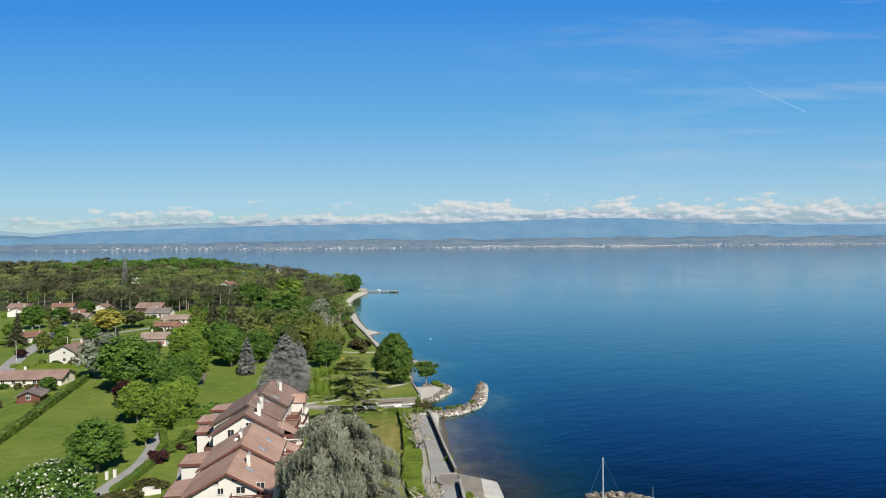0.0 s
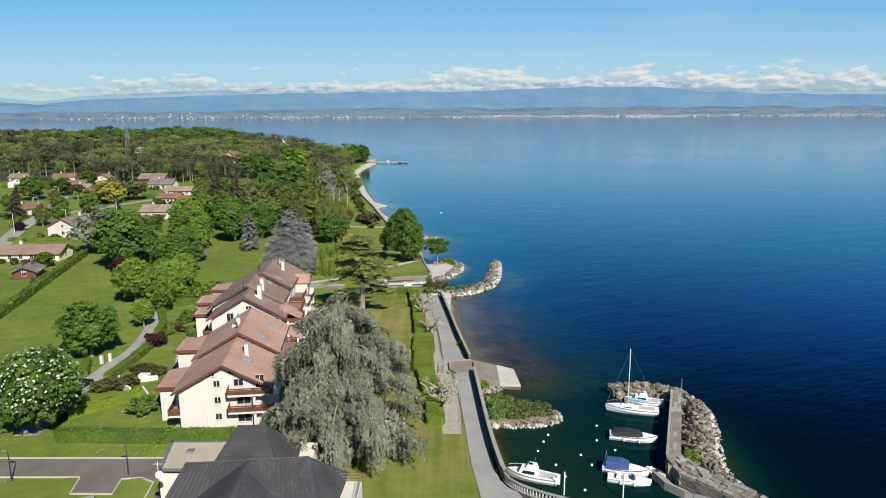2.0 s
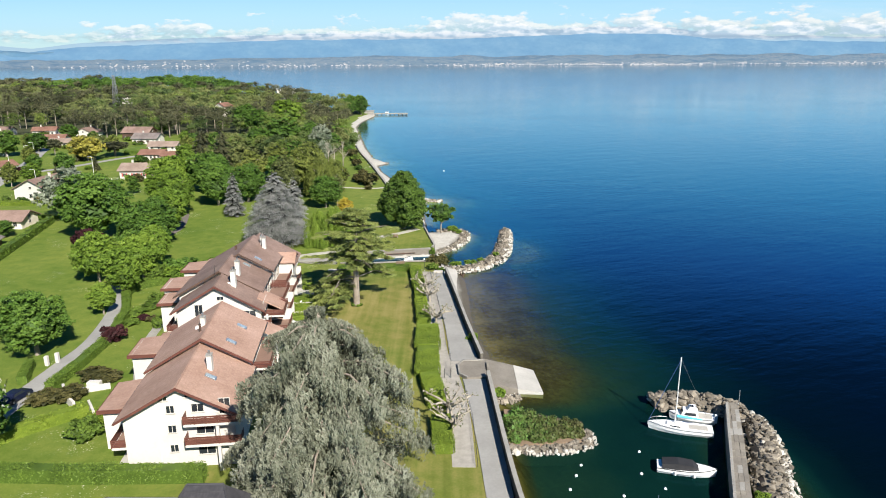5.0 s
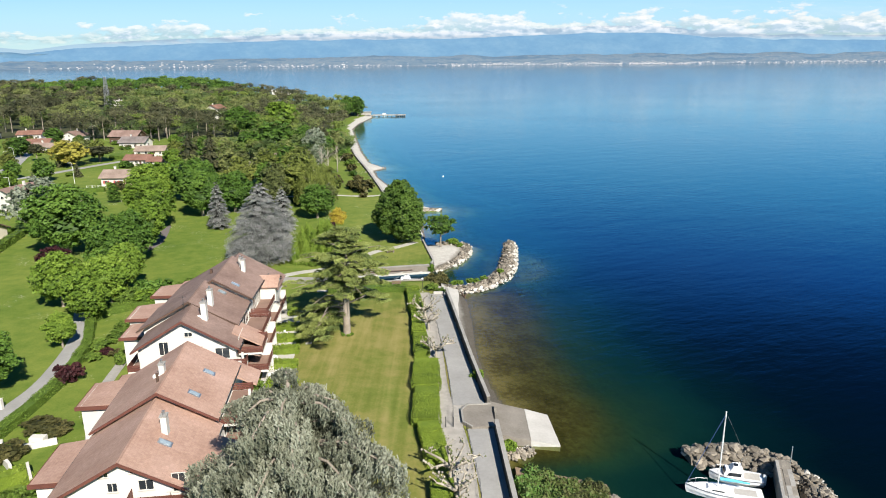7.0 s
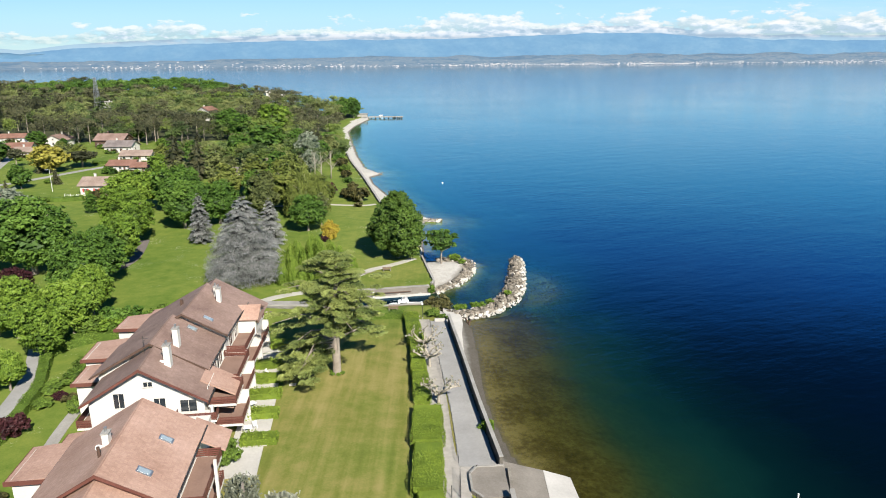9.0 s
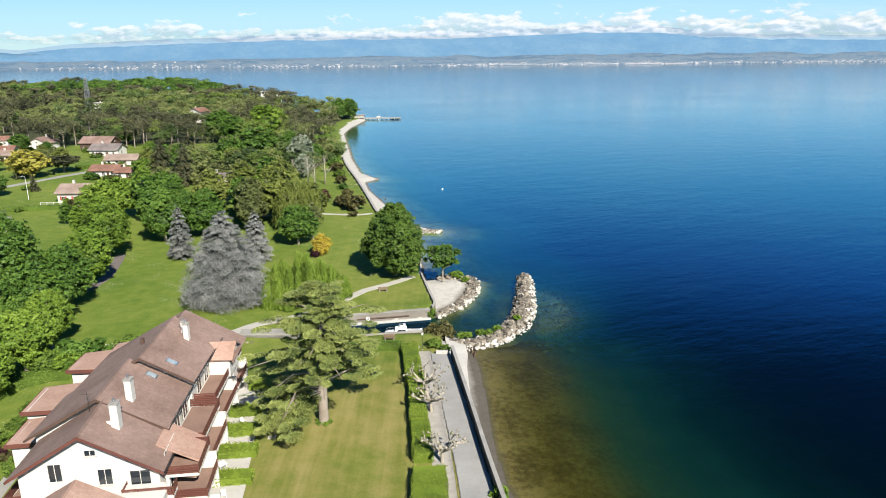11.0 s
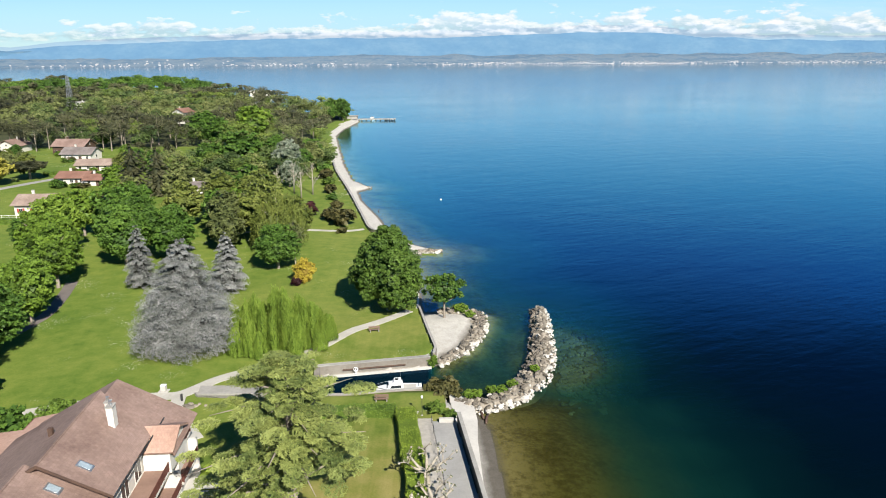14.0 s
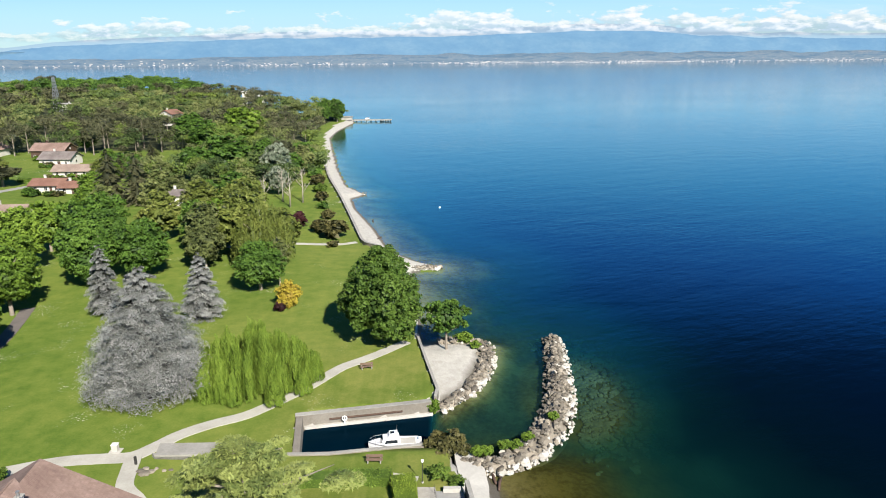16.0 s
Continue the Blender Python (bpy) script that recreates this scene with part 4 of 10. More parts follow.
def between(name, left, right, material, label, category, z=None, lift=0.04, thick=0.12, n=40):
    """A paved surface between two lines."""
    L, R = resample(rounded(left), 0.5), resample(rounded(right), 0.5)
    g, rr = Geo(), []
    for i in range(n + 1):
        a, b = L[round(i / n * (len(L) - 1))], R[round(i / n * (len(R) - 1))]
        zz = z if z is not None else max(h_at(a.x, a.y), h_at(b.x, b.y), h_at((a.x + b.x) / 2, (a.y + b.y) / 2)) + lift
        rr.append([(b.x, b.y, zz - thick), (a.x, a.y, zz - thick), (a.x, a.y, zz), (b.x, b.y, zz)])
    g.rings(rr)
    return solo(name, g, material, label, category, "structure")


def wall_along(name, pts, thick, z0, z1, material, label, cope=None, step=2.0, smooth_line=True):
    """A wall with a coping, made of lengths."""
    P = resample(rounded(pts) if smooth_line else pts, step)
    N = sides(P)
    root = thing(name, label, "wall", kind="structure")
    g, c = Geo(), Geo()
    rr, cc = [], []
    for p, n in zip(P, N):
        a, b = p + n * thick / 2, p - n * thick / 2
        rr.append([(a.x, a.y, z0), (b.x, b.y, z0), (b.x, b.y, z1), (a.x, a.y, z1)])
        a, b = p + n * (thick / 2 + 0.05), p - n * (thick / 2 + 0.05)
        cc.append([(a.x, a.y, z1 + 0.003), (b.x, b.y, z1 + 0.003), (b.x, b.y, z1 + 0.11), (a.x, a.y, z1 + 0.11)])
    g.rings(rr)
    part("wall_body", g, material, root)
    if cope:
        c.rings(cc)
        part("coping", c, cope, root)
    return root


PROM_R = [(4.05, 127.6), (2.15, 141.5), (0.42, 156), (-1.9, 174.4)]
between("promenade", [(-0.6, 127.8), (-1.4, 141), (-3.0, 156), (-5.0, 174.6)], PROM_R, M_ASPHALT_PALE, "worn grey tarmac lakeside promenade", "promenade", z=2.02)
between("promenade", [(4.2, 60), (4.6, 78), (3.5, 90), (2.7, 104.5), (1.3, 121.4)], [(10.4, 60), (9.9, 80), (7.0, 85.5), (6.1, 98), (4.75, 121.4)], M_ASPHALT_PALE,
        "worn grey tarmac lakeside promenade", "promenade", z=2.0)
between("gravel_strip", [(-0.4, 98.3), (-0.9, 110), (-2.4, 121), (-2.6, 131), (-4.6, 145), (-5.6, 161), (-7.6, 175.4)],
        [(2.4, 98.3), (2.1, 110), (0.9, 121.4), (-0.95, 131), (-2.0, 145), (-3.5, 161), (-5.0, 175.4)], M_GRAVEL, "pale gravel strip between hedge and promenade", "gravel path", z=1.985)
LANDING = [(1.9, 121.3), (5.0, 121.6), (4.75, 127.6), (1.4, 127.4), (0.5, 125.9), (0.7, 122.6)]
g = Geo().rings([[(x, y, z) for x, y in LANDING] for z in (1.4, 2.28)])
landing = solo("landing_slab", g, M_STAINED, "worn concrete landing with cut corners at the head of the slipway", "landing", "structure")
for (ax, ay), (bx, by) in list(zip(LANDING, LANDING[1:] + LANDING[:1]))[2:]:
    d = Vector((bx - ax, by - ay)).normalized()
    n = Vector((-d.y, d.x)) * 0.26
    part("rim", Geo().hexa([(ax, ay, 2.2), (bx, by, 2.2), (bx + n.x, by + n.y, 2.2), (ax + n.x, ay + n.y, 2.2), (ax, ay, 2.42), (bx, by, 2.42), (bx + n.x, by + n.y, 2.42), (ax + n.x, ay + n.y, 2.42)]), M_CONCRETE, landing)
g = Geo()
g.hexa([(-3.0, 121.2, 1.8), (0.68, 121.2, 1.8), (1.3, 127.7, 1.8), (-2.9, 127.7, 1.8), (-3.0, 121.2, 1.992), (0.68, 121.2, 1.992), (1.3, 127.7, 1.992), (-2.9, 127.7, 1.992)])
solo("gravel_apron", g, M_GRAVEL, "pale gravel apron behind the landing", "gravel path", "structure")
# slipway into the lake, its outer end bleached
sl = thing("slipway", "concrete boat slipway running down into the lake", "slipway", kind="structure")
g = Geo()
g.hexa([(4.9, 120.6, -1.5), (9.6, 120.3, -1.5), (9.6, 128.6, -1.5), (4.7, 129.2, -1.5), (4.9, 120.6, 1.75), (9.6, 120.3, 0.85), (9.6, 128.6, 0.85), (4.7, 129.2, 1.75)])
part("slab", g, M_STAINED, sl)
g = Geo()
g.hexa([(9.62, 120.3, -1.5), (13.4, 120.1, -1.5), (12.8, 127.9, -1.5), (9.62, 128.6, -1.5), (9.62, 120.3, 0.87), (13.4, 120.1, 0.3), (12.8, 127.9, 0.3), (9.62, 128.6, 0.87)])
part("slab_end", g, M_CONCRETE_PALE, sl, "bleached pale concrete end")
wall_along("parapet_wall", [(4.45, 127.6), (2.55, 141.5), (0.82, 156), (-1.5, 174.5)], 0.4, -0.4, 3.35, M_STONE_DARK, "long low stone parapet between promenade and pebble beach", M_CONCRETE)
wall_along("parapet_wall", [(5.1, 121.3), (6.4, 98), (7.3, 88), (7.7, 85.6)], 0.45, -2.5, 3.35, M_STONE_DARK, "long stone quay wall with parapet above the harbour", M_CONCRETE)
QUAY = [(7.7, 85.5), (8.3, 84.0), (9.6, 82.6), (11.6, 81.2), (14.0, 79.9), (16.2, 78.9)]
wall_along("quay_wall", QUAY + [(19, 77.6), (22, 76)], 0.5, -2.5, 2.02, M_STONE_DARK, "curved stone quay wall round the harbour", M_CONCRETE)
bl = thing("balustrade", "low pale stone balustrade along the curved quay", "balustrade", kind="structure")
P = resample(rounded(QUAY), 0.36)
N = sides(P)
turned = Geo().tube([(0, 0, 2.12), (0, 0, 2.2), (0, 0, 2.45), (0, 0, 2.75), (0, 0, 2.86)], [0.1, 0.07, 0.13, 0.06, 0.1], 8).mesh("baluster", True)
turned.materials.append(M_CONCRETE_PALE)
for p in P:
    ob = new("baluster", turned)
    ob.location = (p.x, p.y, 0)
    ob.parent = bl
g = Geo()
g.rings([[(p.x + n.x * 0.16, p.y + n.y * 0.16, 2.862), (p.x - n.x * 0.16, p.y - n.y * 0.16, 2.862), (p.x - n.x * 0.16, p.y - n.y * 0.16, 3.0), (p.x + n.x * 0.16, p.y + n.y * 0.16, 3.0)] for p, n in zip(P, N)])
part("handrail", g, M_CONCRETE, bl)
wall_along("quay_edge", [(5.3, 121.3), (5.35, 127.3)], 0.35, -1.5, 2.15, M_STONE, "short stone quay edge by the slipway", None)

# the little dock and its walls
wall_along("dock_wall", [(-23.75, 191.75), (-14, 193.6), (-5.5, 195.2)], 0.7, -1.6, 1.98, M_STAINED, "weathered concrete quay wall of the small dock", M_CONCRETE, 3.0, False)
wall_along("dock_ledge", [(-22.6, 191.55), (-14, 193.2), (-5.3, 194.8)], 0.55, -1.6, 0.42, M_CONCRETE_PALE, "bleached concrete ledge at the foot of the dock wall", None, 3.0, False)
wall_along("dock_wall", [(-21.9, 182.5), (-23.1, 191.2)], 0.85, -1.6, 2.03, M_STAINED, "weathered concrete end wall of the small dock", None, 3.0, False)
wall_along("dock_wall", [(-26.6, 182.2), (-17.9, 182.25), (-6.4, 184.0)], 0.4, -1.6, 2.05, M_STONE, "low stone wall along the grass side of the dock", M_CONCRETE, 3.0, False)
# bleached ramp between parapet, jetty and pebble beach
g = Geo()
g.rings([[(xl, y0, -0.6), (xr, y1, -0.6), (xr, y1, zr), (xl, y0, zl)] for xl, y0, zl, xr, y1, zr in ((-2.7, 184.4, 1.4, -0.4, 183.6, 0.9), (-2.5, 181, 1.4, 0.9, 180.6, 0.8), (-2.1, 177, 1.35, 1.2, 177.2, 0.55), (-1.1, 172, 1.28, 0.9, 172, 0.7), (0.0, 164, 1.2, 1.0, 164, 0.85), (0.7, 158.5, 1.1, 1.1, 158.5, 0.95))])
solo("beach_ramp", g, M_CONCRETE_PALE, "bleached pale concrete ramp beside the boulders", "ramp", "structure")
wall_along("retaining_wall", [(-7.9, 218), (-5.9, 205.8), (-4.6, 198.4), (-4.9, 196)], 0.35, 0.0, 2.2, M_STONE, "low stone retaining wall above the pebble beach", M_CONCRETE, 2.0, False)
wall_along("sea_wall", [(-14.8, 268), (-19, 275), (-23.2, 280), (-27, 296), (-36.5, 338), (-46.2, 377.6), (-52, 406)], 0.6, 0.0, 2.5, M_STONE, "dark stone sea wall above a pale pebble beach", M_CONCRETE, 3.0)

# park paths
strip("park_path", [(-75, 170.2), (-56, 177.6), (-49.5, 180.0), (-44.5, 180.7), (-41.2, 181.3), (-39.2, 183.6), (-37.2, 186.6), (-34.2, 189.4), (-30.4, 191.9), (-27.6, 194.9), (-23.6, 199.6), (-19.6, 205.2), (-15, 210), (-9.6, 216)], (2.3, 1.9), M_PATH,
      "pale winding gravel path through the park", "path")
strip("park_path", [(-40.9, 181.6), (-40.2, 178.2), (-39.3, 175.2), (-37.0, 172.8), (-34.6, 169.6)], 1.9, M_PATH, "pale gravel path down to the houses", "path", lift=0.05)
strip("park_path", [(-60, 273), (-45, 277), (-30, 278.5), (-25, 280.5)], 1.8, M_PATH, "pale gravel path to the beach", "path")
strip("park_path", [(-28.5, 176.6), (-20, 177.0), (-12, 177.8), (-7, 176.8)], 1.3, M_PATH, "narrow pale path behind the hedge", "path", lift=0.06)
strip("park_path", [(-82, 232), (-79, 222), (-77, 213), (-77.4, 206), (-79, 198)], 2.4, M_ASPHALT, "brown-grey path under the trees", "path")
g = Geo()
for y0, y1, z in ((181.0, 184.0, 2.75), (181.0, 181.5, 3.0)):
    g.hexa([(-38.3, y0, 1.9), (-27.4, y0 + 0.3, 1.9), (-27.4, y1 + 0.3, 1.9), (-38.8, y1, 1.9), (-38.3, y0, z), (-27.4, y0 + 0.3, z - 0.15), (-27.4, y1 + 0.3, z - 0.15), (-38.8, y1, z)])
solo("stone_kerb_block", g, M_CONCRETE, "low weathered concrete block beside the path", "culvert", "structure")
strip("driveway", [(-60.5, 96), (-61.5, 110), (-61.2, 124), (-61, 134), (-64.5, 150), (-70, 162), (-76, 176)], 3.4, M_ASPHALT_PALE, "grey tarmac driveway past the gardens", "driveway")
strip("garden_path", [(-44, 113), (-49, 124), (-51.5, 132), (-53, 142)], 1.6, M_CONCRETE, "paved garden path beside the houses", "path")

# car park and road in front
between("car_park_road", [(-120, 89.2), (-60, 89.2), (-33, 89.2)], [(-120, 84.6), (-60, 84.6), (-33, 84.0)], M_ASPHALT, "dark tarmac access road", "road", z=2.93)
between("parking_bay", [(-46.3, 84.7), (-43, 84.6), (-41.2, 84.4)], [(-45.6, 80.8), (-43, 80.7), (-40.6, 80.7)], M_ASPHALT, "dark tarmac parking bay", "parking bay", z=2.932)
between("car_park_road", [(-36.2, 84.6), (-35.2, 79), (-35.6, 60)], [(-31.2, 84.6), (-31.2, 79), (-31.2, 60)], M_ASPHALT, "dark tarmac access road", "road", z=2.936)


def kerb_line(pts, label="pale concrete kerb"):
    P = resample(pts, 0.8)
    N = sides(P)
    g = Geo()
    rr = []
    for p, n in zip(P, N):
        a, b = p + n * 0.07, p - n * 0.07
        rr.append([(a.x, a.y, 2.7), (b.x, b.y, 2.7), (b.x, b.y, 3.02), (a.x, a.y, 3.02)])
    g.rings(rr)
    solo("kerb", g, M_CONCRETE_PALE, label, "kerb", "structure")


kerb_line([(-120, 89.4), (-80, 89.4), (-33, 89.4)])
kerb_line([(-120, 84.5), (-70, 84.5), (-46.6, 84.5), (-46.4, 84.2), (-45.7, 80.7), (-40.5, 80.6), (-41.0, 84.1), (-38.6, 84.4), (-36.6, 83.3), (-36.0, 79), (-36.2, 66)])
strip("village_road", [(-150, 225), (-163, 254), (-172, 276), (-181, 303), (-194, 338), (-212, 378), (-250, 470)], 6.0, M_ASPHALT_PALE, "grey village street", "road", lift=0.06)
strip("village_road", [(-183, 308), (-172, 322), (-160, 352), (-150, 372)], 4.0, M_ASPHALT_PALE, "grey side street", "road", lift=0.06)

# ---- boulders of the breakwaters and banks ----


def boulder(seed):
    rng = np.random.default_rng(seed)
    bm = bmesh.new()
    bmesh.ops.create_icosphere(bm, subdivisions=1, radius=1)
    sc = (rng.uniform(0.8, 1.25), rng.uniform(0.7, 1.05), rng.uniform(0.5, 0.8))
    for _ in range(4):
        n = Vector(rng.normal(0, 1, 3)).normalized()
        k = rng.uniform(0.55, 0.8)
        for v in bm.verts:
            d = v.co.dot(n)
            if d > k:
                v.co -= n * (d - k)
    for v in bm.verts:
        v.co = Vector((v.co.x * sc[0], v.co.y * sc[1], v.co.z * sc[2])) * float(1 + rng.normal(0, 0.05))
    me = bpy.data.meshes.new("rock")
    bm.to_mesh(me)
    bm.free()
    return me


ROCKS = [boulder(100 + i) for i in range(9)]
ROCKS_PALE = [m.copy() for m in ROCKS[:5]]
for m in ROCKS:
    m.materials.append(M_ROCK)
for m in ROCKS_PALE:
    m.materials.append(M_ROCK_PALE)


def lay_rock(rng, root, x, y, z, s, pale=False):
    ob = new("rock", rng.choice(ROCKS_PALE if pale else ROCKS))
    ob.location, ob.scale = (x, y, z), (s, s, s)
    ob.rotation_euler = (rng.uniform(-0.5, 0.5), rng.uniform(-0.5, 0.5), rng.uniform(0, 6.28))
    ob.parent = root


def mound(g, pts, widths, z):
    """The rubble heart of a breakwater."""
    P = resample(pts, 2.0)
    N = sides(P)
    rr = []
    for i, (p, n) in enumerate(zip(P, N)):
        f = i / (len(P) - 1)
        w = np.interp(f, np.linspace(0, 1, len(widths)), widths)
        ring = []
        for s, zz in ((-0.98, -1.6), (-0.82, -0.1), (-0.4, z * 0.8), (0.4, z * 0.8), (0.82, -0.1), (0.98, -1.6)):
            q = p + n * w * s
            ring.append((q.x, q.y, zz))
        rr.append(ring)
    g.rings(rr)


class Pick:
    """Random picks, for rocks."""

    def __init__(self, seed):
        self.r = random.Random(seed)

    def choice(self, a):
        return self.r.choice(a)

    def uniform(self, a, b):
        return self.r.uniform(a, b)


def rock_bank(name, label, line, widths, z, count, size, seed, pale_side=1, pale=0.8, category="breakwater"):
    rng = Pick(seed)
    root = thing(name, label, category, kind="structure")
    g = Geo()
    P = [Vector(p) for p in line]
    mound(g, P, widths, z)
    part("rubble_core", g, M_ROCK, root)
    D = resample(P, 0.4)
    N = sides(D)
    for i in range(count):
        k = rng.r.randrange(len(D))
        f = k / (len(D) - 1)
        w = float(np.interp(f, np.linspace(0, 1, len(widths)), widths))
        s = rng.uniform(-1.05, 1.05)
        q = D[k] + N[k] * w * s
        zz = z * (1 - abs(s) ** 1.6) + 0.05
        # Stones near the pale side take the pale material, as if sunlit.
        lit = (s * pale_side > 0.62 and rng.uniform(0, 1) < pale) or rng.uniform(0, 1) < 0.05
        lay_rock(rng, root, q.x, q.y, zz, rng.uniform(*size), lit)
    # small stones that fill the joints; pale ones add to the painted sunlight on one side
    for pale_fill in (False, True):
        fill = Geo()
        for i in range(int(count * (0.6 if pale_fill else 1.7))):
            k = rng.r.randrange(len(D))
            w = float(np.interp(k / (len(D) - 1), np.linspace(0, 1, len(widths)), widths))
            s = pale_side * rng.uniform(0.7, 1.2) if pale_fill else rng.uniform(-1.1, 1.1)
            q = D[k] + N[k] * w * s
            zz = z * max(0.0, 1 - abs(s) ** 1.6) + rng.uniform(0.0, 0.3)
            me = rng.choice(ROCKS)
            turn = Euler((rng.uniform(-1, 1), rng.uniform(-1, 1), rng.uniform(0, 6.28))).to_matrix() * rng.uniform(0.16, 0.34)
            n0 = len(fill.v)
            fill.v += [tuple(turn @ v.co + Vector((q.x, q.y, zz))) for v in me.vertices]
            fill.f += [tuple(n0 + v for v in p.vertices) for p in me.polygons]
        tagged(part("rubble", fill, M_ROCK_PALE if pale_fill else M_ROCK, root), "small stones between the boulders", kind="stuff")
    return root


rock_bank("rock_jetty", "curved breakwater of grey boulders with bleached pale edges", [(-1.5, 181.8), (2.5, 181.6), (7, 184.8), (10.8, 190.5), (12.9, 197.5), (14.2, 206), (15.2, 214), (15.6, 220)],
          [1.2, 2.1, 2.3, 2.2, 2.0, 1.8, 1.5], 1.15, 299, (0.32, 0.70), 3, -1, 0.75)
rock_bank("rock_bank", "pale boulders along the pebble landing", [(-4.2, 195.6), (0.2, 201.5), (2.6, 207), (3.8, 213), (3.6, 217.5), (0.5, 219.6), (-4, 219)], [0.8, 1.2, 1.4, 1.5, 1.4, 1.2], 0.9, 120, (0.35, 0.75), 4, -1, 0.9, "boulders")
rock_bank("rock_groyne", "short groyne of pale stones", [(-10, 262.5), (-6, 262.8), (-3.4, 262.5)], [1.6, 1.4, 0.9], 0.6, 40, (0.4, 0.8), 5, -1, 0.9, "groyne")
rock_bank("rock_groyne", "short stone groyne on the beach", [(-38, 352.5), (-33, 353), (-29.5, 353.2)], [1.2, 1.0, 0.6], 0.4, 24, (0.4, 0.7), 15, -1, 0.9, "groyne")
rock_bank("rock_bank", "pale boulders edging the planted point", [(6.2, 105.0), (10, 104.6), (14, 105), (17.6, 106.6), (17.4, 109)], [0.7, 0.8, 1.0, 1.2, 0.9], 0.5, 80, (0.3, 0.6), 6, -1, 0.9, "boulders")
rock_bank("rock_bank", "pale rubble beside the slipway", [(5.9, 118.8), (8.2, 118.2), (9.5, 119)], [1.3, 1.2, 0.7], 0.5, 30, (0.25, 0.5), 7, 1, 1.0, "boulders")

# the harbour mole: stone quay with a boulder slope to the lake
mole = thing("harbour_mole", "stone harbour mole with a weathered walkway", "mole", kind="structure")
g = Geo()
g.rings([[(x0, y, -3), (x1, y, -3), (x1, y, z), (x0, y, z)] for x0, x1, y, z in ((29.6, 32.6, 88.5, 2.2), (30.4, 32.4, 92, 2.25), (34.2, 36.2, 103, 2.25), (37.9, 39.6, 113.5, 2.25))])
part("quay_body", g, M_STONE, mole)
rk = random.Random(17)
for i in range(13):
    for k in range(3):
        f0, f1 = (i + (0.06 if k == 1 else 0.0)) / 13, (i + 0.96 + (0.06 if k == 1 else 0.0)) / 13
        c0, c1 = k / 3 + 0.008, (k + 1) / 3 - 0.008
        z = 2.30 + rk.uniform(-0.03, 0.05)
        q = [(30.45 + 7.4 * f + (1.85 - 0.15 * f) * c, 91.5 + 21.8 * f) for f, c in ((f0, c0), (f0, c1), (f1, c1), (f1, c0))]
        part("paving_slab", Geo().hexa([(*p, 2.2) for p in q] + [(p[0], p[1], z) for p in q]), (M_CONCRETE, M_STONE, M_STAINED)[rk.randrange(3)], mole)
# low inner curb of squared blocks along the harbour side
for i in range(16):
    f0, f1 = i / 16, (i + 0.95) / 16
    a, b = (30.2 + 7.6 * f0, 91.5 + 21.8 * f0), (30.2 + 7.6 * f1, 91.5 + 21.8 * f1)
    z = 2.42 + rk.uniform(-0.05, 0.04)
    part("curb_stone", Geo().hexa([(a[0], a[1], 2.0), (a[0] + 0.36, a[1], 2.0), (b[0] + 0.36, b[1], 2.0), (b[0], b[1], 2.0), (a[0], a[1], z), (a[0] + 0.36, a[1], z), (b[0] + 0.36, b[1], z), (b[0], b[1], z)]), M_CONCRETE, mole)
# worn stepped head of the root, built of big blocks
for i in range(8):
    part("step", Geo().box(33.0 + i * 0.34, 33.32 + i * 0.34, 85.4 - i * 0.32, 87.7 - i * 0.32, 0.0, 2.5 - i * 0.16, 0.03), M_CONCRETE, mole, "worn stone step")
g = Geo()
g.rings([[(x, y, -2.5), (x + 1.0, y - 0.6, -2.5), (x + 1.0, y - 0.6, 1.1), (x, y, 1.1)] for x, y in ((27.7, 89.2), (28.5, 86.4), (30.4, 84.2), (33.8, 82.4), (37, 79), (39, 74))])
part("mole_root_quay", g, M_CONCRETE, mole, "low curved concrete quay")
ROOT = ((29.8, 90, 32.6, 90.2), (30.4, 86.8, 34.0, 87), (33, 83.6, 36, 84), (36, 80, 39, 80.5), (38.5, 74, 42, 74.5))
g = Geo()
g.rings([[(x0, y0, -2.5), (x1, y1, -2.5), (x1, y1, 2.0), (x0, y0, 2.0)] for x0, y0, x1, y1 in ROOT])
part("mole_root", g, M_STONE_DARK, mole, "weathered stone root of the mole")
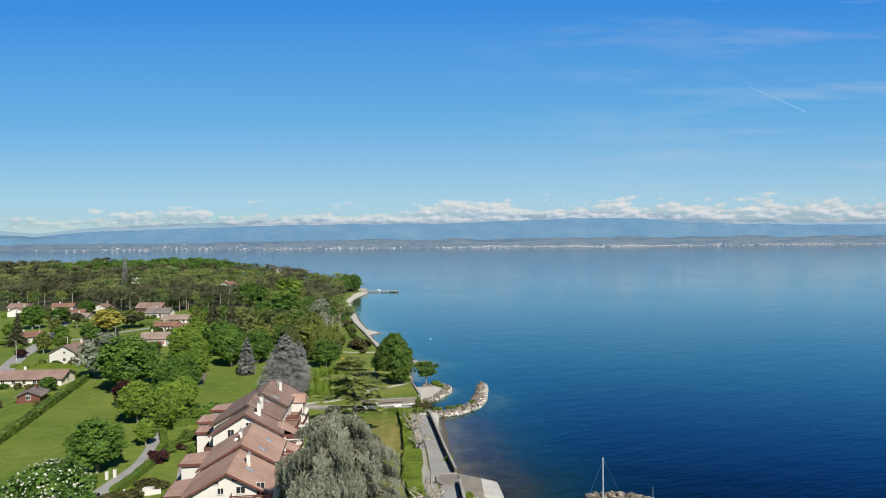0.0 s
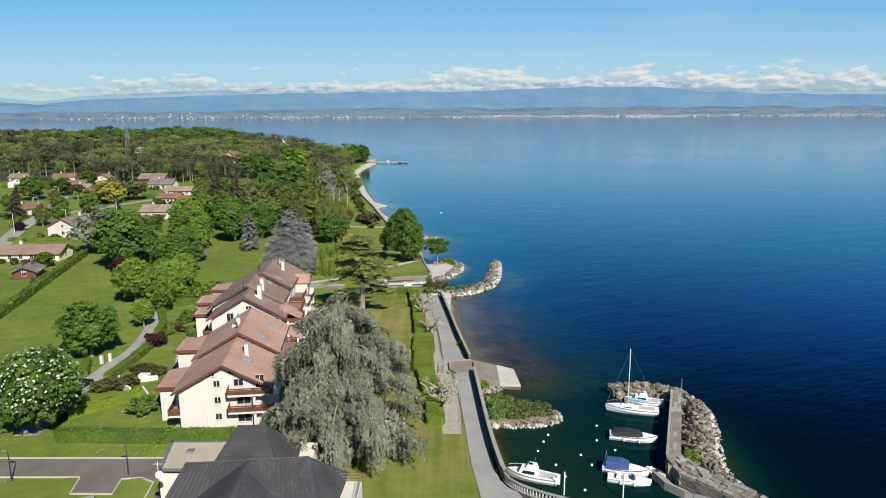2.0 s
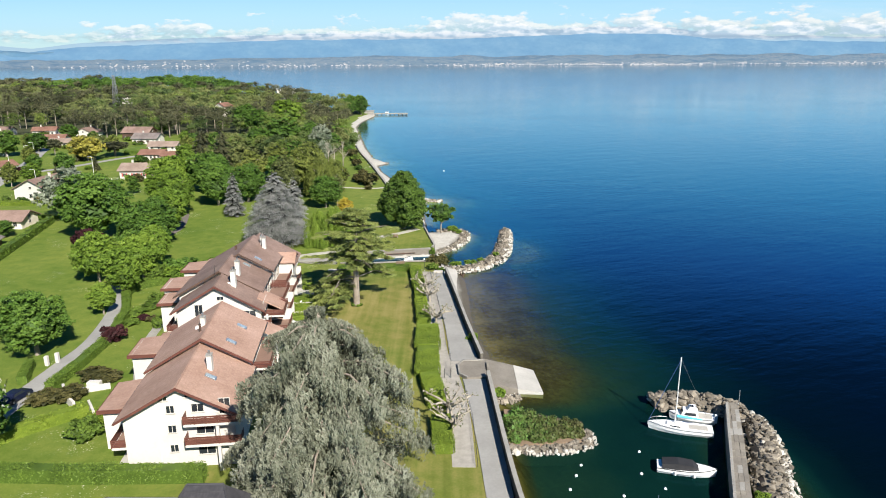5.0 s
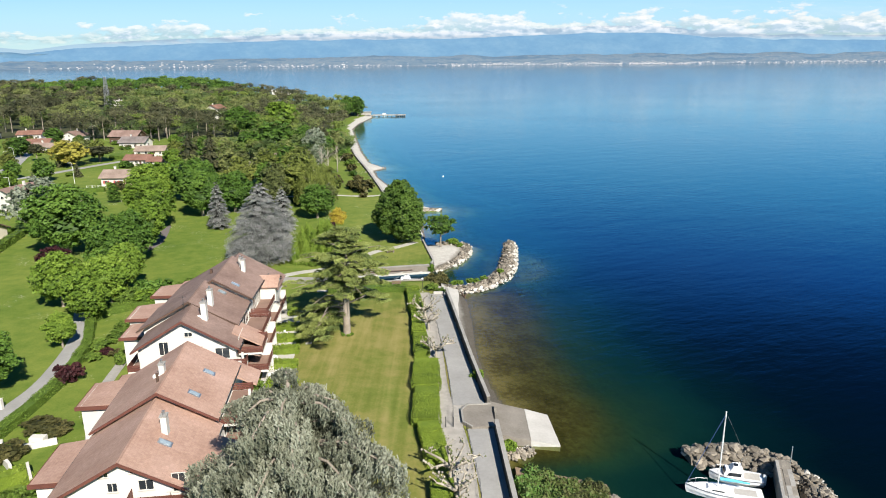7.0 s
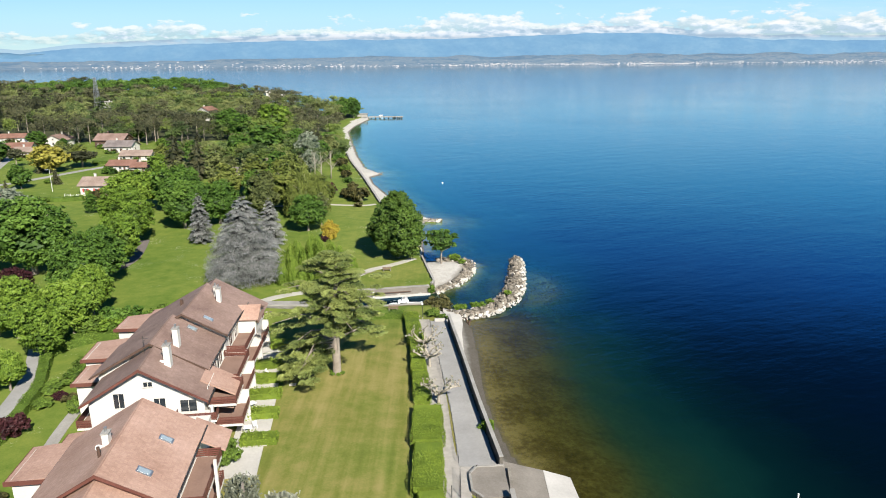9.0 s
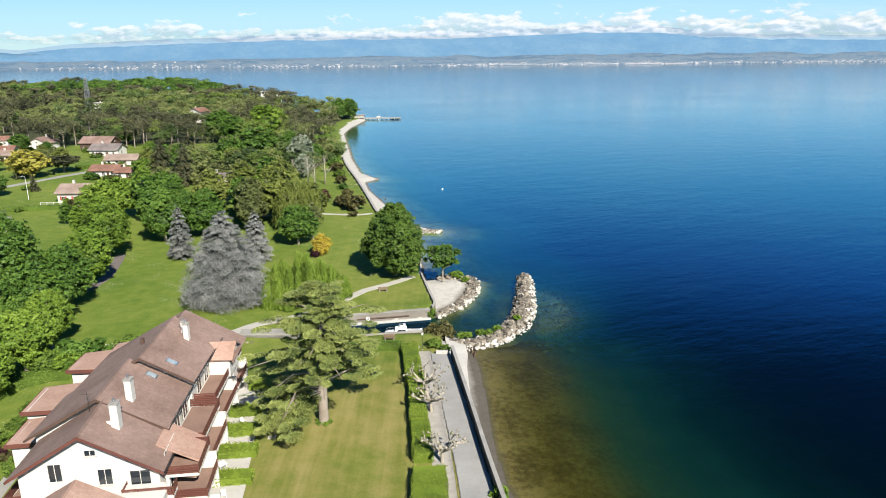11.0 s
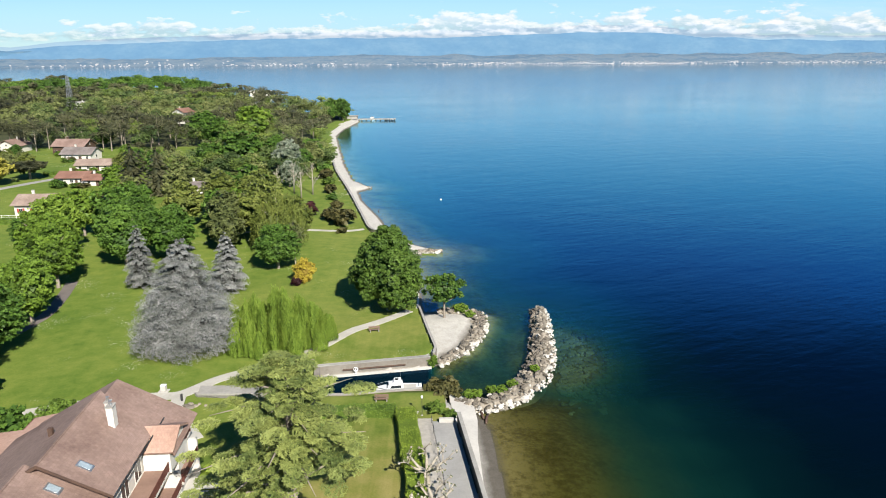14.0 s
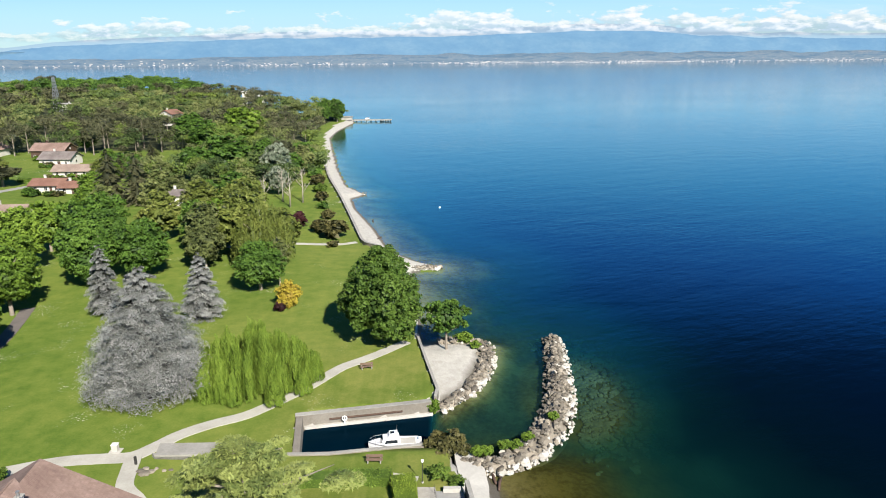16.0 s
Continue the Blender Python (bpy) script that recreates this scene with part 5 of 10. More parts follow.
# courses of masonry on its harbour face, and blocks of uneven height on top
face = resample([Vector((r[0], r[1])) for r in ROOT], 0.8)
for i, (a, b) in enumerate(zip(face, face[1:])):
    d = (b - a).normalized()
    n = Vector((d.y, -d.x)) if Vector((d.y, -d.x)).x < 0 else Vector((-d.y, d.x))
    for k in range(4):
        z0 = 0.25 + k * 0.46
        o = n * rk.uniform(0.02, 0.09)
        p, q = a + d * (0.02 + (0.4 if k % 2 else 0)), b - d * (0.02 - (0.4 if k % 2 else 0))
        part("stone_block", Geo().hexa([(p.x - n.x * 0.2, p.y - n.y * 0.2, z0), (p.x + o.x, p.y + o.y, z0), (q.x + o.x, q.y + o.y, z0), (q.x - n.x * 0.2, q.y - n.y * 0.2, z0),
                                        (p.x - n.x * 0.2, p.y - n.y * 0.2, z0 + 0.43), (p.x + o.x, p.y + o.y, z0 + 0.43), (q.x + o.x, q.y + o.y, z0 + 0.43), (q.x - n.x * 0.2, q.y - n.y * 0.2, z0 + 0.43)]), M_STONE, mole)
    for k in range(4):
        p, q = a - n * (0.02 + k * 0.8), b - n * (0.02 + k * 0.8)
        w = n * -0.76
        z = 2.16 + rk.uniform(0, 0.38) * (1.3 if i < 5 else 0.7)
        part("cap_stone", Geo().hexa([(p.x, p.y, 1.9), (q.x - d.x * 0.03, q.y - d.y * 0.03, 1.9), (q.x + w.x - d.x * 0.03, q.y + w.y - d.y * 0.03, 1.9), (p.x + w.x, p.y + w.y, 1.9),
                                      (p.x, p.y, z), (q.x - d.x * 0.03, q.y - d.y * 0.03, z + rk.uniform(-0.06, 0.06)), (q.x + w.x - d.x * 0.03, q.y + w.y - d.y * 0.03, z), (p.x + w.x, p.y + w.y, z)]), (M_STONE, M_CONCRETE, M_STAINED)[rk.randrange(3)], mole)
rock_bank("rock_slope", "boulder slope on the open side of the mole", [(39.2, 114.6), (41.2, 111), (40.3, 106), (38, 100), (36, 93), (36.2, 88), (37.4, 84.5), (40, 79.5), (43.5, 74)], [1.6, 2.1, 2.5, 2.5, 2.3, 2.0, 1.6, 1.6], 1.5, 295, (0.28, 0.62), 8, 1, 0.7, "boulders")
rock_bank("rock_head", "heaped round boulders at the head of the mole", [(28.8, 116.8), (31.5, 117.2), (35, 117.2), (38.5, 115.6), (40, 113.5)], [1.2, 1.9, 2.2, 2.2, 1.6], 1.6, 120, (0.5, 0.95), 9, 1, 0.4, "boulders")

# drowned stones on the shelf round the jetty
rng = np.random.default_rng(21)
g = Geo()
base_v = [np.array([v.co[:] for v in m.vertices]) for m in ROCKS[:3]]
base_f = [[tuple(p.vertices) for p in m.polygons] for m in ROCKS[:3]]
for i in range(1500):
    if i < 1180:
        f = rng.uniform(0, 1)
        a = rng.uniform(-0.5, 1.0)
        x, y = 16.0 + abs(rng.normal(0, 6.2)) - 5 * max(0, 0.4 - f), 186 + f * 36 + rng.normal(0, 2.0)
        if f > 0.92:
            x -= rng.uniform(0, 6)
    else:
        f = rng.uniform(0, 1)
        x, y = 42.5 + abs(rng.normal(0, 2.2)) - 6 * f, 113 - f * 32
    z = h_at(x, y)
    s = rng.uniform(0.22, 0.50) if i % 6 else rng.uniform(0.5, 0.85)
    k = i % 3
    n0 = len(g.v)
    ca, sa = math.cos(i), math.sin(i)
    for v in base_v[k]:
        g.v.append((x + (v[0] * ca - v[1] * sa) * s, y + (v[0] * sa + v[1] * ca) * s, min(-0.05, max(z, -1.6) + 0.12 + v[2] * s * 0.8)))
    g.f += [tuple(n0 + j for j in f2) for f2 in base_f[k]]
solo("drowned_stones", g, M_ROCK_WET, "dark stones under clear water", "stones", "stuff")

# ---- trees ----
RNG = np.random.default_rng(42)
BASE = {}


def base_tree(key, trunk, crown, extra=()):
    """Keeps the meshes of one kind of tree, to be planted many times."""
    BASE[key] = (trunk, crown, extra)


def plant(key, x, y, label, category="tree", height=1.0, width=None, turn=None, name="tree", group="", lift=0.0):
    """One tree with its trunk and crown, standing on the ground."""
    if ("far", key) in BASE and (y > 262 or x < -112):
        key = ("far", key)
    trunk, crown, extra = BASE[key]
    w = width if width is not None else height
    root = thing(name, label, category, (x, y, h_at(x, y) + lift), turn if turn is not None else float(RNG.uniform(0, 360)), group, scale=(w, w, height))
    if trunk:
        part("trunk", trunk, None, root)
    part("crown", crown, None, root)
    for nm, me in extra:
        part(nm, me, None, root)
    return root


def trunk_of(h, r, limbs, reach, top=0.8, mat=M_BARK):
    me = trunk_mesh("trunk", RNG, h, r, limbs, reach, top)
    me.materials.append(mat)
    return me


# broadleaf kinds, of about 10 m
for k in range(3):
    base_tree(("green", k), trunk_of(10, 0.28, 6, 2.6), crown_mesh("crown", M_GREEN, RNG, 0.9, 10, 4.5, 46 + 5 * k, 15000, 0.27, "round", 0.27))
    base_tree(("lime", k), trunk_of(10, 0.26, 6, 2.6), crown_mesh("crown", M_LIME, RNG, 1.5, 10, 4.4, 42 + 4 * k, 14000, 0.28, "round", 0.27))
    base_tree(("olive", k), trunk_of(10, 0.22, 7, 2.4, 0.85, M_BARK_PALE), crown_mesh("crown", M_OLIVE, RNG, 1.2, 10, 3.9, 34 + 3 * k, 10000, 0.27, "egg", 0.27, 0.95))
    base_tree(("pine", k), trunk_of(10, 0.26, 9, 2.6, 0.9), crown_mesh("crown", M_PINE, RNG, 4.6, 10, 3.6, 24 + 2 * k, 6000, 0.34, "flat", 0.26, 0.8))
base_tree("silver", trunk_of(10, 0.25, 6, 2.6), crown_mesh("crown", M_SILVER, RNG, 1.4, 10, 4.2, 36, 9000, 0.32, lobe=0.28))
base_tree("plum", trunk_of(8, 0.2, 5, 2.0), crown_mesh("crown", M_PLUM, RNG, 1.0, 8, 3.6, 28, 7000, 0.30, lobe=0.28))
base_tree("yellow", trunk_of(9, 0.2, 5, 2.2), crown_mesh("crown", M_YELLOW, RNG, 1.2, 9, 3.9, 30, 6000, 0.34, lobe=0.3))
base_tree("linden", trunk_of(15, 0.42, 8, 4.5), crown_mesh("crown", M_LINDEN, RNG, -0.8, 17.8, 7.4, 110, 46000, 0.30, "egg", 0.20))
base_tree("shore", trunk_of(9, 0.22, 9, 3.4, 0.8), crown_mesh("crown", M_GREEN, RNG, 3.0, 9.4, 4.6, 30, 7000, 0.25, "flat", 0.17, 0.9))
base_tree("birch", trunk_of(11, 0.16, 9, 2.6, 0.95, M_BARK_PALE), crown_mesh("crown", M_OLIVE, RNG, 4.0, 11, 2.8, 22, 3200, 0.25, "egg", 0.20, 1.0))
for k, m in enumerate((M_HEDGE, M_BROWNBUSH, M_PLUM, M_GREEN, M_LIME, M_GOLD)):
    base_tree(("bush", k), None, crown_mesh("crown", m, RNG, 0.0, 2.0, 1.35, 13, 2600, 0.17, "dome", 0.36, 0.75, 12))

# drooping birches, tiers of light hanging foliage
for k in range(2):
    lb = []
    for i in range(26):
        f = (i + 0.5) / 26
        a = i * 2.399963 + float(RNG.uniform(-0.4, 0.4))
        lb.append((math.cos(a) * math.sqrt(f) * 5.0, math.sin(a) * math.sqrt(f) * 5.0, 13.2 - 6.0 * f ** 1.3 + float(RNG.uniform(-1.6, 0.9)), float(RNG.uniform(1.2, 2.1))))
    base_tree(("birch_green", k), trunk_of(13, 0.22, 10, 3.4, 0.95, M_BARK_PALE), weeping_mesh("crown", M_BIRCH, RNG, 5, 12, 1900, 0.26, 8, 1.4, (0.22, 0.5), 0.6, lb, 1.9))

# the same kinds for the distance, with fewer, larger sprays
for k in range(3):
    for kind, m, h0, r, n in (("green", M_GREEN, 0.9, 4.5, 4200), ("lime", M_LIME, 1.5, 4.4, 4200), ("olive", M_OLIVE, 1.2, 3.9, 3400), ("pine", M_PINE, 4.6, 3.6, 3000)):
        base_tree(("far", (kind, k)), BASE[(kind, k)][0], crown_mesh("crown", m, RNG, h0, 10, r, 28, n, 0.44, "flat" if kind == "pine" else "round", 0.28, 0.8, 8))
    base_tree(("far", ("birch_green", k)), BASE[("birch_green", k % 2)][0], crown_mesh("crown", M_BIRCH, RNG, 1.4, 13.5, 5.6, 30, 4600, 0.46, "egg", 0.26, 0.8, 8))
for kind, m, h1, r in (("silver", M_SILVER, 10, 4.2), ("plum", M_PLUM, 8, 3.6), ("yellow", M_YELLOW, 9, 3.9)):
    base_tree(("far", kind), BASE[kind][0], crown_mesh("crown", m, RNG, 1.2, h1, r, 26, 2600, 0.50, clumps=8))
for k, m in enumerate((M_HEDGE, M_BROWNBUSH, M_PLUM, M_GREEN, M_LIME, M_GOLD)):
    base_tree(("far", ("bush", k)), None, crown_mesh("crown", m, RNG, 0.0, 2.0, 1.35, 9, 600, 0.34, "dome", 0.4, 0.8, 6))

# conifers
tr = Geo().tube([(0, 0, -0.3), (0, 0, 6), (0, 0, 17)], [0.5, 0.36, 0.06], 9).mesh("trunk", True)
tr.materials.append(M_BARK)
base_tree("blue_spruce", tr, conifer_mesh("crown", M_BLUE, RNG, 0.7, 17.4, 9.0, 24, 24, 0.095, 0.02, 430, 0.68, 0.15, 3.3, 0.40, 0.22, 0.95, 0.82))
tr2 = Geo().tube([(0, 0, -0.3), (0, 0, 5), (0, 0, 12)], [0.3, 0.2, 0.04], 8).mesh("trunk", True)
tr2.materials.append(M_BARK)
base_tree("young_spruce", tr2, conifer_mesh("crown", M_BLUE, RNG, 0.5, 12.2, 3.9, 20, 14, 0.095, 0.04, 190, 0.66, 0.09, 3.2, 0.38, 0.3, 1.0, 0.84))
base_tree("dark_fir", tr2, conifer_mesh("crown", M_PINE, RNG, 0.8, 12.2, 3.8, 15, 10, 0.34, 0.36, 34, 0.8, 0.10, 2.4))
base_tree("thuja", None, crown_mesh("crown", M_GREEN, RNG, 0.0, 7, 1.5, 22, 4000, 0.22, "egg", 0.5))
golden = crown_mesh("crown", M_GOLD, RNG, 0.0, 4.2, 2.0, 20, 4500, 0.18, "egg", 0.38)
base_tree("golden", None, golden)


def cedar_of_lebanon():
    """Wide flat plates of foliage on level limbs, with air between them."""
    rng = np.random.default_rng(77)
    root = thing("cedar_tree", "old cedar with level tiers of yellow-green foliage on the lawn", "tree", (-18.7, 151.7, h_at(-18.7, 151.7)))
    g = Geo()
    g.tube([(0, 0, -0.3), (0, 0, 0.4), (0.1, 0, 7), (0.3, 0.1, 13), (0.6, 0.1, 18.6)], [0.95, 0.66, 0.52, 0.3, 0.05], 11)
    out = []
    limbs = 60
    for i in range(limbs):
        f = (i + 0.5) / limbs
        z = 5.6 + 13.5 * f ** 0.92 + rng.uniform(-0.7, 0.7)
        a = i * 2.399963 + rng.uniform(-0.4, 0.4)
        reach = float(np.interp(f, [0, 0.15, 0.45, 0.7, 0.88, 1], [8.0, 9.8, 8.8, 6.6, 4.0, 1.5])) * rng.uniform(0.52, 1.1)
        low = i % 4 == 1 and f < 0.62
        if low:
            # long low boughs hang over the terraces
            a, z, reach = rng.uniform(2.3, 4.5), rng.uniform(4.0, 7.5), rng.uniform(6.5, 9.2)
        d, sd = Vector((math.cos(a), math.sin(a), 0)), Vector((-math.sin(a), math.cos(a), 0))
        rise = rng.uniform(-0.34, -0.05) if f < 0.25 else rng.uniform(-0.06, 0.12)
        # the open side towards the lake and the south shows the bare trunk
        bare = 0.70 * math.cos(a) - 0.71 * math.sin(a)
        if bare > 0.3 and z < 9.4:
            z, rise = z + 3.8, 0.02
        elif low:
            rise = rng.uniform(-0.36, -0.10)
        elif z < 9.0:
            z, rise = z - 1.6 * (9.0 - z) / 4.0, rng.uniform(-0.42, -0.12)
        c0 = Vector((0.4 * f, 0, z - 0.7))
        g.tube([c0, d * reach * 0.5 + Vector((0, 0, z - 0.1)), d * reach * 0.96 + Vector((0, 0, z + reach * rise - 0.12))], [0.19 - 0.12 * f, 0.10, 0.025], 5)
        plates = max(3, int(reach * 0.95))
        for q in range(plates):
            s = 0.28 + 0.74 * (q + rng.uniform(0.1, 0.9)) / plates
            pr = rng.uniform(0.6, 1.25) * (0.62 + 0.55 * math.sin(s * 2.6))
            c = d * reach * s + sd * float(rng.uniform(-1, 1)) * (0.45 + 0.40 * reach * s)
            zc = z + reach * rise * s + rng.uniform(-0.22, 0.25)
            m = int(300 * pr)
            th, q2 = rng.uniform(0, 6.283, m), np.sqrt(rng.uniform(0, 1, m))
            ou, ov = np.cos(th) * q2 * pr * 1.2, np.sin(th) * q2 * pr * 0.95
            P = np.stack([c.x + d.x * ou - d.y * ov, c.y + d.y * ou + d.x * ov, zc + 0.16 * (1 - q2 ** 2) - 0.10 * q2 + rng.normal(0, 0.06, m)], 1)
            V, Q = leaf_sprays(P, np.tile([0, 0, 1.0], (m, 1)) + 0.3 * np.stack([np.cos(th), np.sin(th), 0 * th], 1), 0.115, rng, 4.0, 0.30, 0.0, np.stack([d.x - d.y * np.sign(ov) * 0.8, d.y + d.x * np.sign(ov) * 0.8, 0 * ov - 0.15], 1), 0.5)
            # Plates are tinted darker inward and paler at the rim, painting crown shade.
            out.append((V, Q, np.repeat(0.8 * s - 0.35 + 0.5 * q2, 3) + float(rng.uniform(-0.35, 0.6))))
    V, Q, T = merge(out)
    part("trunk", g, M_BARK, root, smooth=True)
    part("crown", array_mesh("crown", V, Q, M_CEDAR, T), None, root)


cedar_of_lebanon()


def weeping_cedar():
    """Tiers of flat boughs, each with a hanging fringe, round a heart tinted dark as shade."""
    rng = np.random.default_rng(78)
    root = thing("weeping_cedar_tree", "huge grey-green weeping cedar with hanging curtains of needles", "tree", (-13.5, 88.5, h_at(-13.5, 88.5)))
    g = Geo()
    g.tube([(0, 0, -0.3), (0, 0, 0.5), (0.2, 0.2, 8), (0, 0.5, 14)], [1.0, 0.7, 0.5, 0.12], 10)
    out = []
    limbs = 118
    for i in range(limbs):
        f = (i + 0.5) / limbs
        z0 = 2.6 + 19.2 * f + rng.uniform(-0.7, 0.7)
        a = i * 2.399963 + rng.uniform(-0.5, 0.5)
        reach = float(np.interp(f, [0, 0.3, 0.55, 0.8, 1], [11.2, 11.4, 10.4, 8.4, 4.2])) * rng.uniform(0.55, 1.12)
        ca, sa = math.cos(a), math.sin(a)
        rise, fall = rng.uniform(0.14, 0.30), rng.uniform(0.34, 0.55)
        wide = 0.10 * reach + 0.35
        t0 = rng.uniform(0.45, 1.25)
        # tassels hang in rows from the bough and its side twigs
        tassels = int(9.5 * reach)
        s1 = rng.uniform(0.05, 1, tassels) ** 0.85
        u = rng.uniform(-1, 1, tassels)
        w = wide * (0.35 + 0.9 * np.sin(np.clip(s1 * 0.9, 0, 1) * math.pi)) * u
        zt = z0 + reach * (rise * s1 - fall * s1 ** 2) - 0.30 * u ** 2
        drop = rng.uniform(0.5, 2.1, tassels) * (0.6 + 0.6 * s1)
        per = 30
        q = rng.uniform(0, 1, (tassels, per))
        px = (reach * s1)[:, None] + rng.normal(0, 0.13, (tassels, per)) + 0.10 * q
        py = w[:, None] + rng.normal(0, 0.13, (tassels, per))
        pz = zt[:, None] - drop[:, None] * q ** 1.4 + rng.normal(0, 0.05, (tassels, per))
        P = np.stack([ca * px - sa * py, 1.0 + sa * px + ca * py, np.maximum(pz, 0.25)], -1).reshape(-1, 3)
        hang = q.ravel()
        N = np.stack([ca * (0.3 + hang), sa * (0.3 + hang), 1.0 - 0.5 * hang], 1)
        V, Q = leaf_sprays(P, N, 0.11, rng, 3.6, 0.40, 0.55)
        # Painted shade: darker down each tassel and towards the trunk.
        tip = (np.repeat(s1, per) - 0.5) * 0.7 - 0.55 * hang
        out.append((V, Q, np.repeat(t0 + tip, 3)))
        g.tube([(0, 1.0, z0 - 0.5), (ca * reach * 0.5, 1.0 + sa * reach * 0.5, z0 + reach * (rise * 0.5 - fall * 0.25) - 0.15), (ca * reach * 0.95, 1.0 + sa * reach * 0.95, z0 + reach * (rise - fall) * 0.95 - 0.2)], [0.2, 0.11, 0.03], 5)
    # Lumps inside the crown carry its inner shade as a dark tint.
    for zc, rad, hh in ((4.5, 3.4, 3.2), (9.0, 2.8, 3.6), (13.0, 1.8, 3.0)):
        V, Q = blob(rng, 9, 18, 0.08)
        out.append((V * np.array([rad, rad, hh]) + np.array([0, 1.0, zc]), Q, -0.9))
    V, Q, T = merge(out)
    part("trunk", g, M_BARK, root, smooth=True)
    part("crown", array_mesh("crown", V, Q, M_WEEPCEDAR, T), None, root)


weeping_cedar()


def weeping_willow():
    rng = np.random.default_rng(79)
    root = thing("weeping_tree", "broad weeping tree with bright green hanging foliage", "tree", (-30.6, 200.5, h_at(-30.6, 200.5)))
    g = Geo().tube([(0, 0, -0.3), (0, 0, 0.5), (0.2, 0, 4), (0, 0.3, 7)], [0.6, 0.45, 0.3, 0.1], 9)
    lobes = []
    for i in range(46):
        f = (i + 0.5) / 46
        a = i * 2.399963 + rng.uniform(-0.3, 0.3)
        rr = math.sqrt(f) * 7.6
        lobes.append((math.cos(a) * rr * 1.2 - 0.8, math.sin(a) * rr * 0.9, 9.4 - 6.0 * f ** 1.15 + rng.uniform(-1.0, 0.9), float(rng.uniform(0.8, 1.6))))
    part("trunk", g, M_BARK, root, smooth=True)
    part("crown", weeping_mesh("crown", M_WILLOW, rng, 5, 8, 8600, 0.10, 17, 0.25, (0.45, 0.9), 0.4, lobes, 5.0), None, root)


weeping_willow()
# The largest is a blue Atlas cedar, the two slim ones are spruces.
plant("blue_spruce", -45.1, 197.8, "very large silvery blue spruce on the park lawn", height=1.03, width=1.0, turn=20, name="blue_conifer_tree")
plant("young_spruce", -46.8, 226.0, "slim silvery blue spruce on the park lawn", height=0.98, turn=70, name="blue_conifer_tree")
plant("young_spruce", -65.5, 228.5, "slim silvery blue spruce beside dark broadleaf trees", height=1.05, width=0.85, turn=190, name="blue_conifer_tree")
plant("linden", -13.6, 216.6, "dense round-crowned dark green tree by the lake", height=1.0, turn=10)
plant("shore", -3.0, 215.2, "small spreading tree on the pebble landing", height=0.98, turn=100)
plant("birch", -36.8, 243.5, "thin pale-barked tree in the park", height=1.0, turn=0)
plant("golden", -32.4, 231.0, "golden yellow rounded conifer bush", "bush", 1.25, name="bush")
plant(("bush", 2), -33.6, 228.8, "small dark red park bush", "bush", 0.9, name="bush")
plant(("green", 1), -40.2, 241.0, "dark olive spreading park tree", height=1.05, width=1.2)

